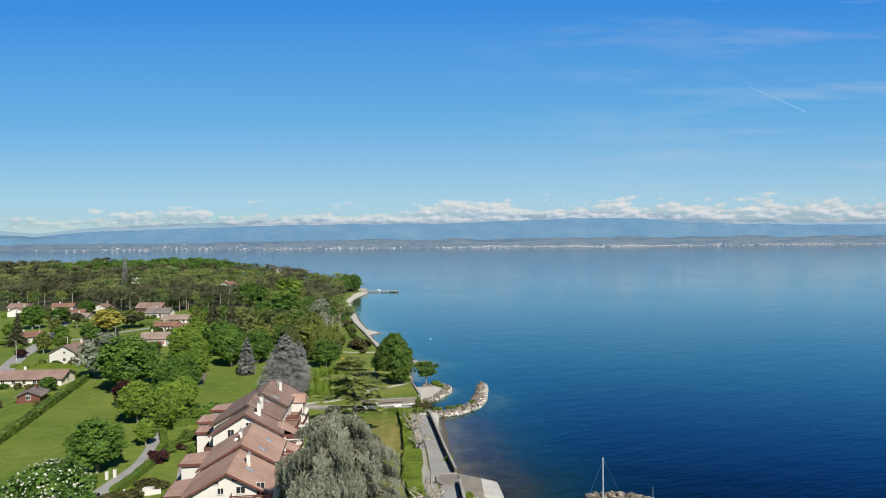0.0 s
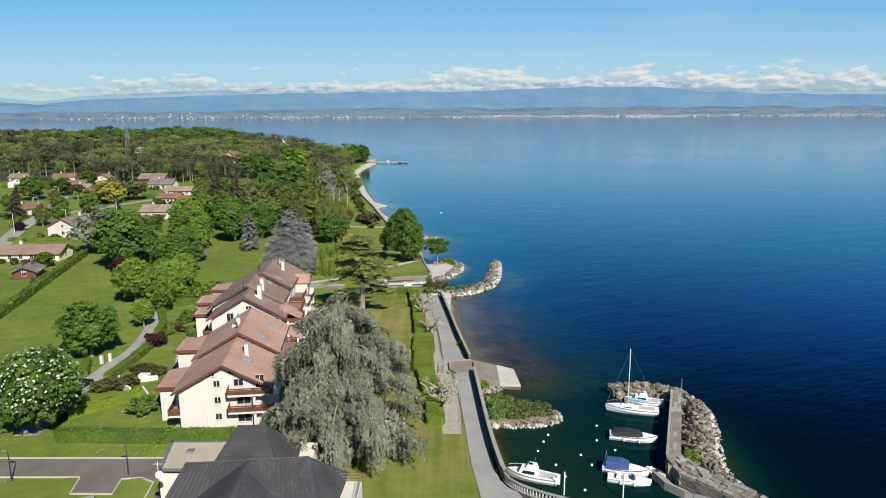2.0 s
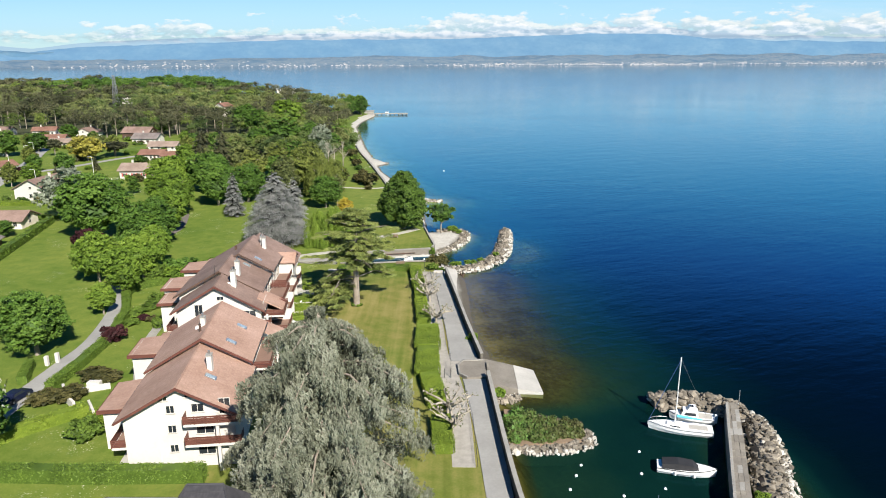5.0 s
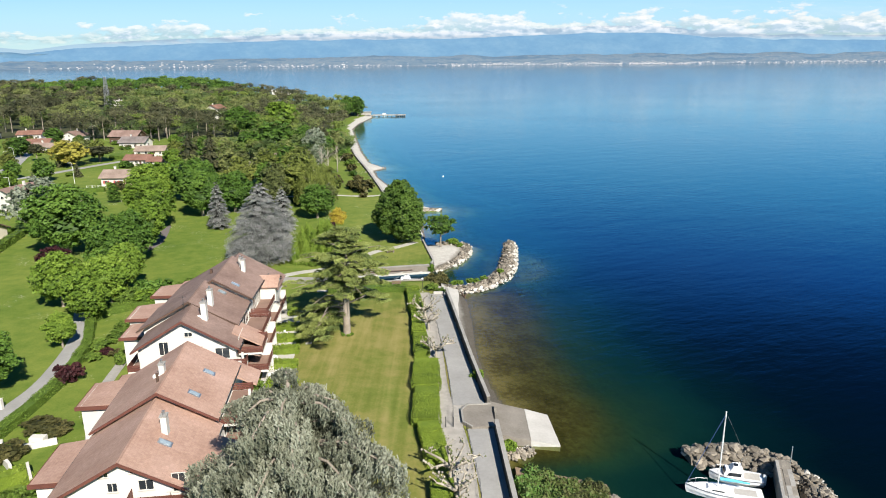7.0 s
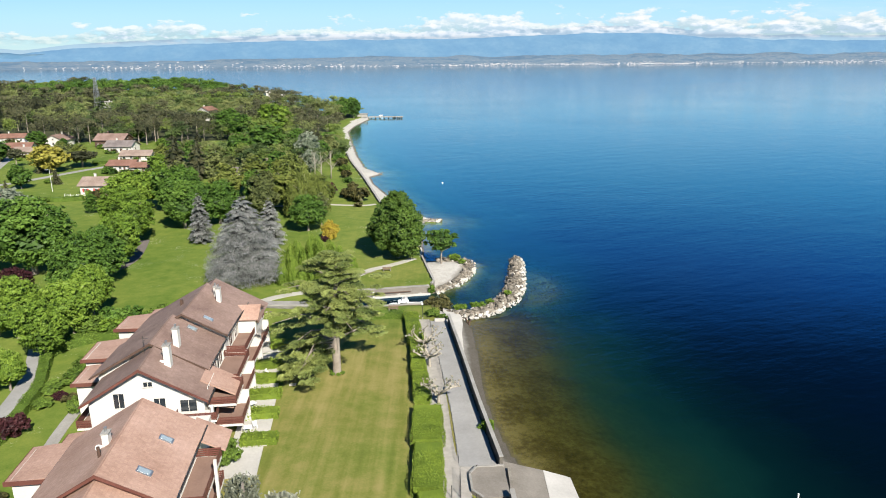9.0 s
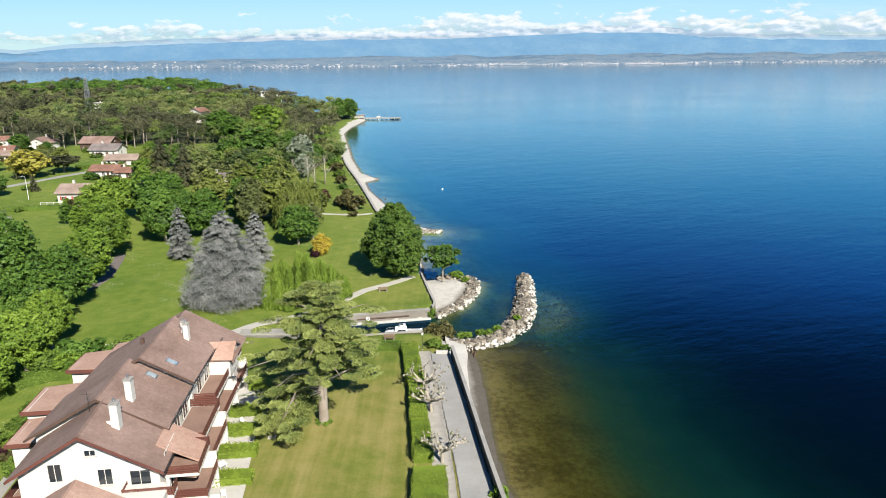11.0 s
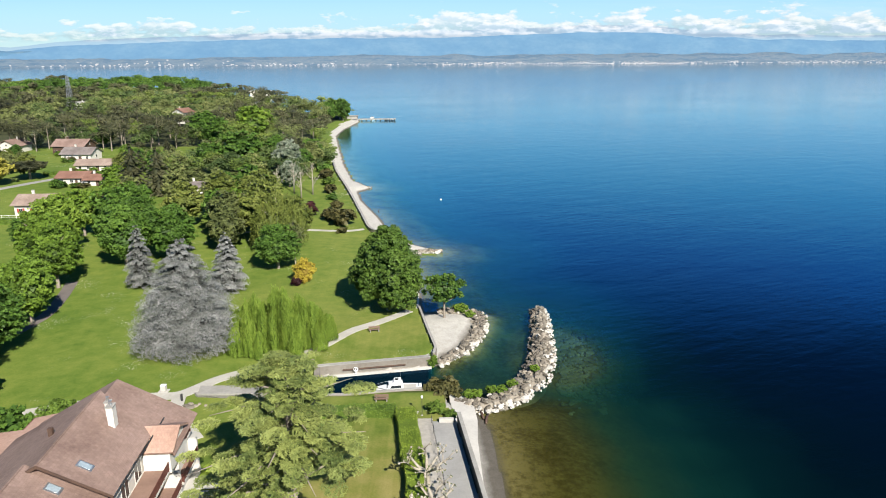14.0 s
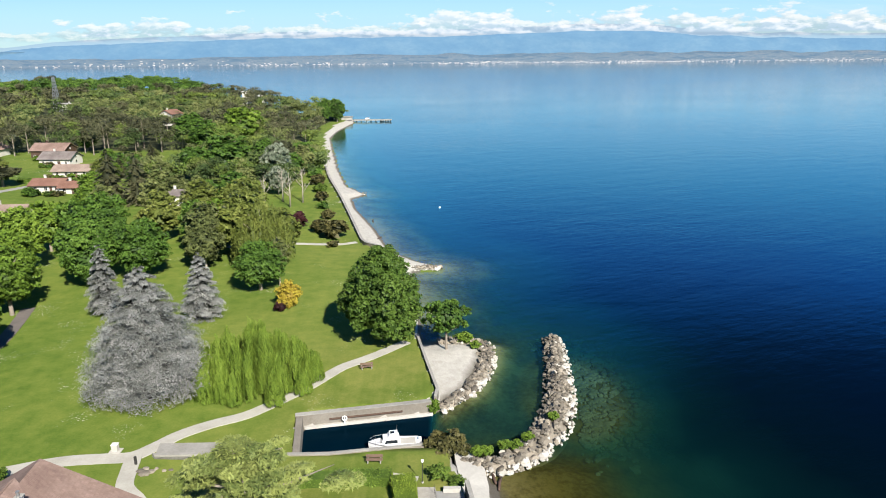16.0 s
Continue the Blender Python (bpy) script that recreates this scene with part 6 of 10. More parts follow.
# grove and single trees, nearest first: kind, x, y, height, width, label
TREES = [
    (("green", 0), -67.5, 128.5, 1.12, 1.28, "round dark green tree on the big lawn"),
    (("lime", 2), -65.5, 146.5, 0.62, 0.62, "small fresh green tree beside the driveway"),
    (("lime", 0), -66.5, 157.0, 1.0, 0.95, "fresh green tree beside the driveway"),
    (("lime", 1), -66.5, 166.5, 1.1, 1.1, "fresh green tree beside the driveway"),
    (("lime", 2), -76.0, 166.0, 1.1, 1.15, "fresh green tree on the lawn edge"),
    (("lime", 1), -68.0, 176.0, 1.05, 0.95, "fresh green tree above the hedge"),
    ("plum", -86.0, 182.0, 1.0, 1.0, "dark purple-leaved tree on the lawn edge"),
    (("green", 2), -74.5, 184.0, 1.3, 1.3, "dark green flowering chestnut tree"),
    (("green", 1), -75.5, 194.0, 1.3, 1.35, "dark green tree in the grove"),
    (("green", 0), -94.5, 203.0, 1.75, 2.25, "very large dark green tree in the grove"),
    ("silver", -113.0, 224.0, 1.55, 1.9, "silvery pale-leaved tree on the lawn edge"),
    (("lime", 0), -77.0, 208.5, 1.25, 1.2, "fresh green tree in the grove"),
    (("lime", 2), -83.0, 228.5, 1.35, 1.35, "fresh green tree in the grove"),
    (("lime", 1), -91.0, 240.0, 1.4, 1.4, "fresh green tree in the grove"),
    (("lime", 0), -97.0, 256.0, 1.45, 1.45, "fresh green tree in the grove"),
    (("green", 0), -76.0, 245.0, 1.4, 1.45, "dark green tree at the end of the lawn"),
    (("green", 1), -67.5, 250.0, 1.3, 1.4, "dark green tree at the end of the lawn"),
    (("green", 2), -80.0, 262.0, 1.3, 1.2, "dark green tree at the end of the lawn"),
    (("lime", 1), -99.0, 272.0, 1.3, 1.3, "fresh green tree in the grove"),
    (("green", 0), -88.0, 268.0, 1.45, 1.45, "dark green tree in the grove"),
    (("olive", 1), -58.0, 264.0, 1.35, 1.4, "loose olive green park tree"),
    (("birch_green", 0), -50.0, 266.0, 1.2, 1.35, "large drooping light green birch in the park"),
    (("birch_green", 1), -44.0, 259.0, 1.05, 1.15, "drooping light green birch in the park"),
    (("olive", 1), -70.0, 296.0, 1.4, 1.35, "loose olive green park tree"),
    (("birch_green", 1), -57.0, 290.0, 1.1, 1.2, "drooping light green birch in the park"),
    (("green", 1), -90.0, 284.0, 1.3, 1.3, "dark green tree in the park"),
    (("olive", 0), -56.0, 256.0, 1.3, 1.2, "olive green tree behind the spruces"),
    (("birch_green", 0), -52.0, 278.0, 1.25, 1.2, "tall drooping light green birch"),
    (("birch_green", 1), -41.0, 266.0, 0.9, 0.9, "drooping light green birch in the park"),
    (("lime", 1), -61.0, 281.0, 1.1, 1.1, "light green leafy park tree"),
    (("green", 1), -62.0, 272.0, 1.3, 1.2, "green leafy tree in the park"),
    (("birch_green", 0), -67.0, 290.0, 1.1, 1.1, "loose light green park tree"),
    (("birch_green", 1), -75.0, 282.0, 1.0, 1.1, "loose light green park tree"),
    (("olive", 0), -84.0, 300.0, 1.3, 1.2, "loose olive green tree"),
    (("olive", 1), -96.0, 296.0, 1.2, 1.1, "loose olive green tree"),
    (("green", 2), -72.0, 308.0, 1.2, 1.15, "green leafy tree in the park"),
    (("green", 0), -63.0, 309.0, 1.4, 1.3, "tall green leafy tree"),
    ("dark_fir", -112.0, 334.0, 1.35, 1.7, "broad olive conifer at the park edge"),
    ("dark_fir", -101.0, 329.0, 1.30, 1.6, "broad olive conifer at the park edge"),
    (("olive", 1), -98.0, 343.0, 1.2, 1.3, "loose olive green tree at the park edge"),
    (("olive", 2), -90.0, 334.0, 0.9, 1.0, "loose olive green tree by a pale house"),
    (("green", 0), -86.0, 378.0, 1.75, 2.3, "broad dark green tree at the park edge"),
    (("green", 2), -96.0, 372.0, 1.4, 1.5, "dark green tree at the park edge"),
    (("green", 1), -72.0, 384.0, 1.5, 1.5, "dark green tree at the park edge"),
    (("lime", 0), -105.0, 474.0, 2.1, 2.5, "tall broad bright green tree over the wood"),
    (("green", 1), -130.0, 470.0, 1.9, 2.4, "tall dark green tree at the edge of the pines"),
    (("green", 0), -118.0, 452.0, 1.7, 2.0, "tall dark green tree at the edge of the pines"),
    ("silver", -64.0, 366.0, 1.5, 1.35, "pale silvery tree near the beach"),
    ("silver", -58.5, 342.0, 1.0, 0.9, "pale silvery tree near the beach"),
    ("yellow", -171.0, 347.0, 1.30, 1.95, "bright yellow-leaved garden tree"),
    (("pine", 0), -165.0, 362.0, 0.75, 2.0, "low spreading dark pine in a garden"),
    (("green", 1), -219.0, 362.0, 1.35, 1.6, "round dark green tree in a village garden"),
    (("green", 2), -213.0, 379.0, 1.1, 1.25, "round dark green tree in a village garden"),
    (("green", 0), -161.0, 309.0, 0.95, 1.05, "round dark green tree in a village garden"),
    (("birch_green", 0), -165.0, 279.0, 0.72, 0.65, "slim pale green tree beside the street"),
    ("dark_fir", -189.0, 300.0, 0.95, 1.3, "dark broad conifer beside the street"),
    (("green", 0), -225.0, 431.0, 1.0, 1.3, "round green tree in a village garden"),
    ("silver", -216.0, 459.0, 0.9, 0.8, "pale silvery village tree"),
    ("plum", -178.0, 305.0, 0.45, 0.8, "dark purple garden shrub tree by the street"),
    ("plum", -168.0, 268.0, 0.45, 0.7, "dark purple garden shrub tree by the street"),
    (("green", 1), -120.5, 204.0, 0.5, 0.7, "round garden tree beside a shed"),
    (("green", 0), -110.0, 154.0, 0.8, 1.1, "dark green tree at the lawn edge"),
    (("green", 2), -101.0, 138.0, 0.7, 0.9, "dark green tree at the lawn edge"),
    (("green", 0), -182.0, 462.0, 1.2, 1.3, "dark green tree behind the houses"),
    (("lime", 1), -124.0, 346.0, 0.8, 1.0, "fresh green garden tree by houses"),
    (("lime", 2), -112.0, 318.0, 0.85, 0.9, "fresh green garden tree by houses"),
    (("olive", 2), -122.0, 378.0, 1.1, 1.1, "olive green tree among gardens"),
    (("green", 1), -114.0, 362.0, 1.2, 1.2, "dark green tree among gardens"),
    (("green", 2), -132.0, 384.0, 1.0, 1.1, "dark green tree among gardens"),
]
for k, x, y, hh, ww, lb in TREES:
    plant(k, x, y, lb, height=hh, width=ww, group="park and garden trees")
for x, y, hh in ((-76, 622, 1.6), (-80, 634, 1.7), (-84, 612, 1.5), (-88, 645, 1.6), (-79, 648, 1.5)):
    plant(("green", 1), x, y, "tall green tree on the far point", height=hh, width=hh * 0.9, group="park and garden trees")
plant("thuja", -113.0, 266.0, "clipped dark columnar hedge tree", "tree", 0.95, 1.3)


def chestnut():
    """The flowering chestnut by the car park, with white candles."""
    rng = np.random.default_rng(5)
    root = thing("chestnut_tree", "dark green chestnut tree covered in white blossom candles", "tree", (-59.5, 97.5, h_at(-59.5, 97.5)))
    part("trunk", trunk_of(11, 0.35, 7, 3.4), None, root)
    part("crown", crown_mesh("crown", M_GREEN, rng, 1.4, 12.2, 6.6, 46, 11000, 0.5, "round", 0.28), None, root)
    D = unit(rng.normal(0, 1, (900, 3)))
    D = D[D[:, 2] > -0.3]
    P = D * np.array([6.5, 6.5, 5.4]) * rng.uniform(0.88, 1.04, (len(D), 1)) + np.array([0, 0, 6.9])
    V, Q = leaf_sprays(P, D, 0.34, rng, 1.5, 0.4)
    part("blossom", array_mesh("blossom", V, Q, M_BLOSSOM, np.zeros(len(V))), None, root, "white blossom candles")


chestnut()
for (x, y), s in (((-58.5, 101.5), 0), ((-63.5, 90.5), 1)):
    plant(("bush", 1), x, y, "low brown-green shrub under the chestnut", "bush", 0.8, 1.2, name="bush")


def pollard(x, y, seed, lean, turn):
    """A pollarded plane: bare knotted limbs with a few new leaves."""
    rng = random.Random(seed)
    root = thing("pollarded_tree", "bare pollarded plane tree with pale knotted limbs", "tree", (x, y, h_at(x, y)), turn, "pollarded planes along the promenade")
    g = Geo()
    top = Vector((lean * 0.5, 0, 1.9))
    g.tube([(0, 0, -0.2), (0, 0, 0.3), (lean * 0.2, 0, 1.4), top], [0.32, 0.24, 0.2, 0.22], 8)
    pts = []
    for i in range(7):
        a = i * 2 * math.pi / 7 + rng.uniform(-0.25, 0.25)
        ln = rng.uniform(1.6, 3.2)
        d = Vector((math.cos(a), math.sin(a), 0))
        p1 = top + d * ln * 0.5 + Vector((0, 0, rng.uniform(0.3, 0.8)))
        p2 = top + d * ln + Vector((rng.uniform(-0.3, 0.3), rng.uniform(-0.3, 0.3), rng.uniform(0.6, 1.7)))
        g.tube([top - Vector((0, 0, 0.25)), p1, p2], [0.21, 0.16, 0.11], 6)
        ends = [p2]
        for _ in range(4):
            f = rng.uniform(0.3, 1.0)
            q = p1.lerp(p2, f)
            e = q + Vector((rng.uniform(-0.8, 0.8), rng.uniform(-0.8, 0.8), rng.uniform(0.1, 1.0)))
            g.tube([q, q.lerp(e, 0.5) + Vector((0, 0, 0.1)), e], [0.075, 0.055, 0.04], 5)
            ends.append(e)
        for e in ends:
            r = rng.uniform(0.09, 0.17)
            g.tube([e - Vector((0, 0, r)), e - Vector((0, 0, r * 0.4)), e + Vector((0, 0, r * 0.4)), e + Vector((0, 0, r))], [r * 0.4, r, r, r * 0.4], 6)
            pts.append(e)
    part("trunk", g, M_BARK_PALE, root, smooth=True)
    nr = np.random.default_rng(seed)
    P = np.array([p[:] for p in pts])
    P = np.repeat(P, 3, 0) + nr.normal(0, 0.14, (len(P) * 3, 3))
    V, Q = leaf_sprays(P, nr.normal(0, 1, P.shape), 0.2, nr, 1.3)
    part("new_leaves", array_mesh("new_leaves", V, Q, M_OLIVE, np.zeros(len(V))), None, root, "few small new leaves")


for i, (x, y) in enumerate(((-4.6, 155.4), (-5.4, 161.0), (-3.1, 143.2), (-1.0, 110.2), (-0.4, 105.6))):
    pollard(x, y, 300 + i, -0.4, i * 53)

# dead pale trees by the beach
for i, (x, y) in enumerate(((-50.5, 322), (-54.5, 330), (-48, 330), (-57, 316))):
    rng = random.Random(60 + i)
    g = Geo()
    g.tube([(0, 0, -0.2), (0.2, 0, 5), (0.1, 0.3, 11)], [0.3, 0.2, 0.04], 7)
    for j in range(14):
        z = rng.uniform(3, 10)
        a = rng.uniform(0, 6.28)
        ln = rng.uniform(1.5, 4.2) * (1.1 - z / 14)
        d = Vector((math.cos(a), math.sin(a), 0.9))
        p = Vector((0.15, 0.1, z))
        g.tube([p, p + d * ln * 0.5, p + d * ln + Vector((0, 0, 0.4))], [0.10, 0.07, 0.02], 5)
        for _ in range(3):
            q = p + d * ln * rng.uniform(0.4, 0.9)
            g.tube([q, q + Vector((rng.uniform(-1, 1), rng.uniform(-1, 1), rng.uniform(0.3, 1.2)))], [0.04, 0.012], 4)
    solo("bare_tree", g, M_BARK_PALE, "bare pale leafless tree near the beach", "tree", at=(x, y, h_at(x, y)), smooth=True)

# shrubs by the beach and in the park
for k, x, y, hh, ww, lb in ((2, -43.5, 296.5, 2.0, 2.6, "dark red-brown shrub on the park lawn"), (1, -31.5, 285.5, 2.4, 3.0, "loose brown-green shrub near the sea wall"), (1, -36.0, 291, 1.8, 2.2, "loose brown-green park shrub"),
                            (1, -30.5, 276, 0.8, 1.2, "low shrub by the beach path"), (1, -3.4, 184.6, 1.75, 2.0, "round brown-green shrub at the dock mouth"), (4, -5.2, 195.2, 1.0, 0.75, "small bright green bush on the dock wall"),
                            (0, -4.6, 177.4, 0.7, 1.0, "low dark shrub on the grass corner"), (0, -2.6, 176.2, 0.5, 0.8, "low dark shrub on the grass corner"), (4, 3.3, 136.6, 0.9, 0.75, "bushy green shrub growing on the parapet"),
                            (4, 0.2, 219.4, 0.9, 1.2, "green shrub under the shore tree"), (4, 2.0, 216.6, 0.6, 0.8, "green shrub among the boulders"),
                            (0, -28.4, 127.6, 1.5, 1.5, "round clipped shrub with pale flowers"), (1, -54, 113.4, 0.9, 1.8, "rounded brown-green garden shrub"), (1, -57, 112.4, 0.85, 1.7, "rounded brown-green garden shrub"),
                            (0, -46.7, 103.4, 1.35, 1.6, "large rounded clipped shrub"), (2, -57.6, 133.8, 1.5, 1.5, "dark red shrub beside the garden steps"), (1, -53.8, 120.5, 0.7, 1.8, "low brown shrubs in a bed"), (1, -51, 119.5, 0.6, 1.4, "low brown shrubs in a bed"),
                            (0, -47.5, 114.5, 0.7, 0.9, "small clipped garden shrub"), (0, -45.3, 110.6, 0.9, 0.9, "small clipped garden shrub"), (0, -59.2, 154.6, 0.7, 0.9, "small round clipped shrub"), (0, -56.8, 155.6, 0.7, 0.9, "small round clipped shrub"),
                            (2, -56.6, 143.6, 0.5, 0.8, "small dark red garden shrub"), (1, -55.0, 143.2, 0.5, 0.9, "small brown garden shrub"), (0, -52.5, 139.5, 1.2, 0.7, "upright green garden shrub"),
                            (4, 6.6, 118.9, 0.9, 0.8, "fresh green bush beside the slipway"), (4, 33.6, 91.4, 0.9, 1.0, "bright green bush growing on the mole"), (4, 34.0, 92.8, 0.6, 0.7, "bright green bush growing on the mole"),
                            (3, -60.8, 169.5, 2.0, 2.6, "leafy shrub behind the houses"), (3, -57.4, 168.6, 2.1, 2.5, "leafy shrub behind the houses"), (4, -60.0, 166.6, 1.6, 2.0, "leafy shrub behind the houses"), (0, -63.4, 167.2, 1.7, 2.2, "leafy shrub behind the houses"), (0, -53.5, 174, 1.5, 1.8, "leafy shrub behind the houses")):
    z = 0.3 if k == 4 and x > 5 else 0.0
    plant(("bush", k), x, y, lb, "bush", hh, ww, name="bush", lift=2.2 if (k == 4 and x > 30) else (1.0 if (x > -1 and 130 < y < 140) else 0.0))


def point_thicket():
    """The planted point beside the harbour."""
    rng = np.random.default_rng(8)
    g = Geo()
    ring = [[(7 + 10.4 * f, 110 + math.sin(a) * (5.2 - 2.6 * f) - 1.2 * f, -0.6 if k == 0 else 0.55) for k, a in ((0, -1.57), (1, -1.2), (1, 1.2), (0, 1.57))] for f in (0, 0.3, 0.6, 0.85, 1.0)]
    g.rings(ring)
    solo("planted_point", g, M_SOIL, "low earth point reaching into the harbour", "bank", "structure")
    out = []
    for i in range(88):
        f = rng.uniform(0, 1) ** 0.9
        x = 7.2 + 9.6 * f
        y = 110 - 1.2 * f + rng.uniform(-1, 1) * (4.0 - 2.2 * f)
        s = rng.uniform(0.6, 1.3) * (1 - 0.35 * f)
        D = unit(rng.normal(0, 1, (230, 3)))
        D[:, 2] = abs(D[:, 2])
        P = np.array([x, y, 0.5]) + D * np.array([s, s, s * 1.25]) * rng.uniform(0.6, 1.1, (230, 1))
        V, Q = leaf_sprays(P, D, 0.26, rng, 1.4)
        out.append((V, Q, float(np.clip(1.0 - f + rng.normal(0, 0.15), 0, 1))))
        V, Q = blob(rng, 6, 8, 0.1)
        out.append((V * np.array([s, s, s * 1.2]) * 0.7 + np.array([x, y, 0.6]), Q, 0.0))
    V, Q, T = merge(out)
    solo("thicket", array_mesh("thicket", V, Q, M_THICKET, T), M_THICKET, "dense green and brownish thicket on the point", "thicket", "stuff")


M_THICKET = foliage("leaf_thicket", (0.075, 0.065, 0.03), (0.10, 0.115, 0.03), (0.11, 0.22, 0.03), 0.4, through=0.2)
point_thicket()
for i, (x, y) in enumerate(((1.5, 183.4), (3.6, 184.6), (5.2, 184.6), (11.0, 191.5), (0.2, 183.2), (6.8, 186.4))):
    plant(("bush", 4), x, y, "green plants growing between the boulders", "bush", 0.55, 0.65, name="bush", lift=max(0, 0.9 - h_at(x, y)))

# ---- scrub along the sea wall ----
for i, (x, y, hh, ww) in enumerate(((-36.5, 308, 1.3, 1.7), (-40, 322, 1.0, 1.5), (-42.5, 334, 1.6, 1.9), (-45.5, 350, 1.4, 2.0), (-48.5, 364, 1.9, 2.2), (-52, 380, 1.8, 2.3), (-50, 372, 1.3, 1.6), (-54.5, 393, 2.0, 2.4))):
    plant(("bush", (1, 3, 1, 0)[i % 4]), x, y, "loose brown-green shrub above the sea wall", "bush", hh, ww, name="bush")
for i, (x, y, hh) in enumerate(((-60, 374, 1.1), (-58, 388, 1.2), (-61, 400, 1.3), (-66, 384, 1.4))):
    plant((("green", 0), ("olive", 1), ("green", 2), ("pine", 0))[i], x, y, "leafy tree above the beach", height=hh, width=hh, group="park and garden trees")

# ---- hedges ----


def hedge(pts, width, height, material=M_HEDGE, label="clipped green hedge", leaf=0.17, dens=46, wob=0.07):
    """A clipped hedge: leafy faces over a solid heart."""
    rng = np.random.default_rng(len(label) * 7 + int(abs(pts[0][0] * 10)))
    P = resample(pts, 0.8)
    N = sides(P)
    A = np.array([p[:] for p in P])
    Nn = np.array([n[:] for n in N])
    z0 = np.array([h_at(p.x, p.y) for p in P])
    L = np.concatenate([[0], np.cumsum(np.linalg.norm(np.diff(A, axis=0), axis=1))])
    tot = L[-1]
    per = 2 * height + width
    n = int(tot * per * dens)
    s, q = rng.uniform(0, tot, n), rng.uniform(0, per, n)
    px, py = np.interp(s, L, A[:, 0]), np.interp(s, L, A[:, 1])
    nx, ny = np.interp(s, L, Nn[:, 0]), np.interp(s, L, Nn[:, 1])
    zz = np.interp(s, L, z0)
    wv = 1 + wob * np.sin(s * 1.3) + wob * np.sin(s * 0.47 + 1)
    side = np.where(q < height, 1, np.where(q > height + width, -1, 0))
    off = np.where(side == 1, width / 2, np.where(side == -1, -width / 2, q - height - width / 2)) * wv
    hz = np.where(side == 1, q, np.where(side == -1, per - q, height)) * np.where(side == 0, wv, 1)
    Pn = np.stack([px + nx * off, py + ny * off, zz + hz], 1) + rng.normal(0, 0.05, (n, 3))
    Nl = np.stack([nx * side, ny * side, (side == 0) * 1.0], 1)
    for end, way in ((0, -1), (-1, 1)):
        k = int(width * height * dens)
        d = Vector((P[-1] - P[0])).normalized() * way
        o, hh = rng.uniform(-0.5, 0.5, k) * width, rng.uniform(0, 1, k) * height
        e = np.stack([A[end, 0] + Nn[end, 0] * o, A[end, 1] + Nn[end, 1] * o, z0[end] + hh], 1) + rng.normal(0, 0.06, (k, 3)) + np.array([d.x, d.y, 0]) * 0.08
        Pn, Nl = np.concatenate([Pn, e]), np.concatenate([Nl, np.tile([d.x, d.y, 0.2], (k, 1))])
    n = len(Pn)
    V, Q = leaf_sprays(Pn, Nl, leaf, rng, 1.2, 0.5)
    g = Geo()
    g.rings([[(p.x + m.x * width * 0.46, p.y + m.y * width * 0.46, z - 0.2), (p.x - m.x * width * 0.46, p.y - m.y * width * 0.46, z - 0.2),
              (p.x - m.x * width * 0.46, p.y - m.y * width * 0.46, z + height * 0.95), (p.x + m.x * width * 0.46, p.y + m.y * width * 0.46, z + height * 0.95)] for p, m, z in zip(P, N, z0)])
    root = thing("hedge", label, "hedge")
    part("foliage", array_mesh("foliage", V, Q, material, rng.uniform(0, 1, n).repeat(3)), None, root)
    part("heart", g, material, root)
    return root


H_PROM = ((-1.5, 101), (-1.9, 108.5)), ((-2.2, 112.5), (-3.9, 121.2)), ((-4.1, 121.8), (-4.3, 131)), ((-4.4, 131.6), (-4.6, 140.5)), ((-5.4, 143), (-6.0, 151)), ((-6.2, 151.5), (-7.0, 163)), ((-7.1, 163.5), (-8.6, 176))
for i, (a, b) in enumerate(H_PROM):
    hedge([a, b], (2.6, 3.0, 3.6, 4.0, 2.4, 2.2, 2.6)[i], 1.4, M_HEDGE_LIT, "clipped bright green hedge along the promenade", 0.13, 85, 0.05)
hedge([(-26, 176), (-13.5, 176.6), (-10, 176.4)], 1.8, 1.2, M_HEDGE, "loose green hedge at the end of the lawn")
hedge([(-55, 94.6), (-42, 94.2), (-28.5, 94.4)], 1.6, 1.8, M_HEDGE, "long clipped hedge beside the access road")
hedge([(-57.5, 101.6), (-53.4, 106.0), (-49.6, 109.6)], 1.5, 1.5, M_HEDGE_LIT, "clipped bright green hedge round the garden")
wall_along("garden_wall", [(-56.4, 116.0), (-54.6, 113.0), (-52.0, 110.6)], 0.35, 2.4, 4.0, M_WALL, "low white rendered garden wall", None, 3.0, False)
wall_along("garden_wall", [(-54.4, 114.8), (-50.0, 116.8)], 0.3, 2.4, 3.7, M_WALL, "low white rendered garden wall", None, 3.0, False)
hedge([(-48.5, 108), (-41, 107)], 1.6, 1.2, M_HEDGE_LIT, "clipped bright green hedge beside the house")
hedge([(-43.6, 112), (-42, 117.5)], 1.6, 1.3, M_HEDGE_LIT, "clipped bright green hedge beside the house")
hedge([(-58.4, 116), (-58.2, 125), (-58.4, 134), (-61, 146), (-66, 157), (-66, 162)], 1.5, 1.3, M_HEDGE, "clipped hedge beside the driveway")
hedge([(-63.6, 118), (-66, 124)], 1.3, 1.3, M_HEDGE, "clipped hedge on the lawn edge")
hedge([(-67, 161), (-62, 165), (-56, 166)], 3.0, 1.5, M_HEDGE, "broad clipped hedge behind the houses")
hedge([(-97, 132), (-104.5, 166), (-109, 184), (-117.5, 221)], 2.0, 2.0, M_HEDGE, "tall clipped boundary hedge of the big lawn", 0.34, 12)
hedge([(-135, 226), (-118, 226)], 1.2, 1.2, M_HEDGE, "clipped green garden hedge", 0.34, 12)
hedge([(-158, 246.5), (-131, 246)], 2.4, 1.2, M_HEDGE_LIT, "clipped green garden hedge", 0.34, 12)
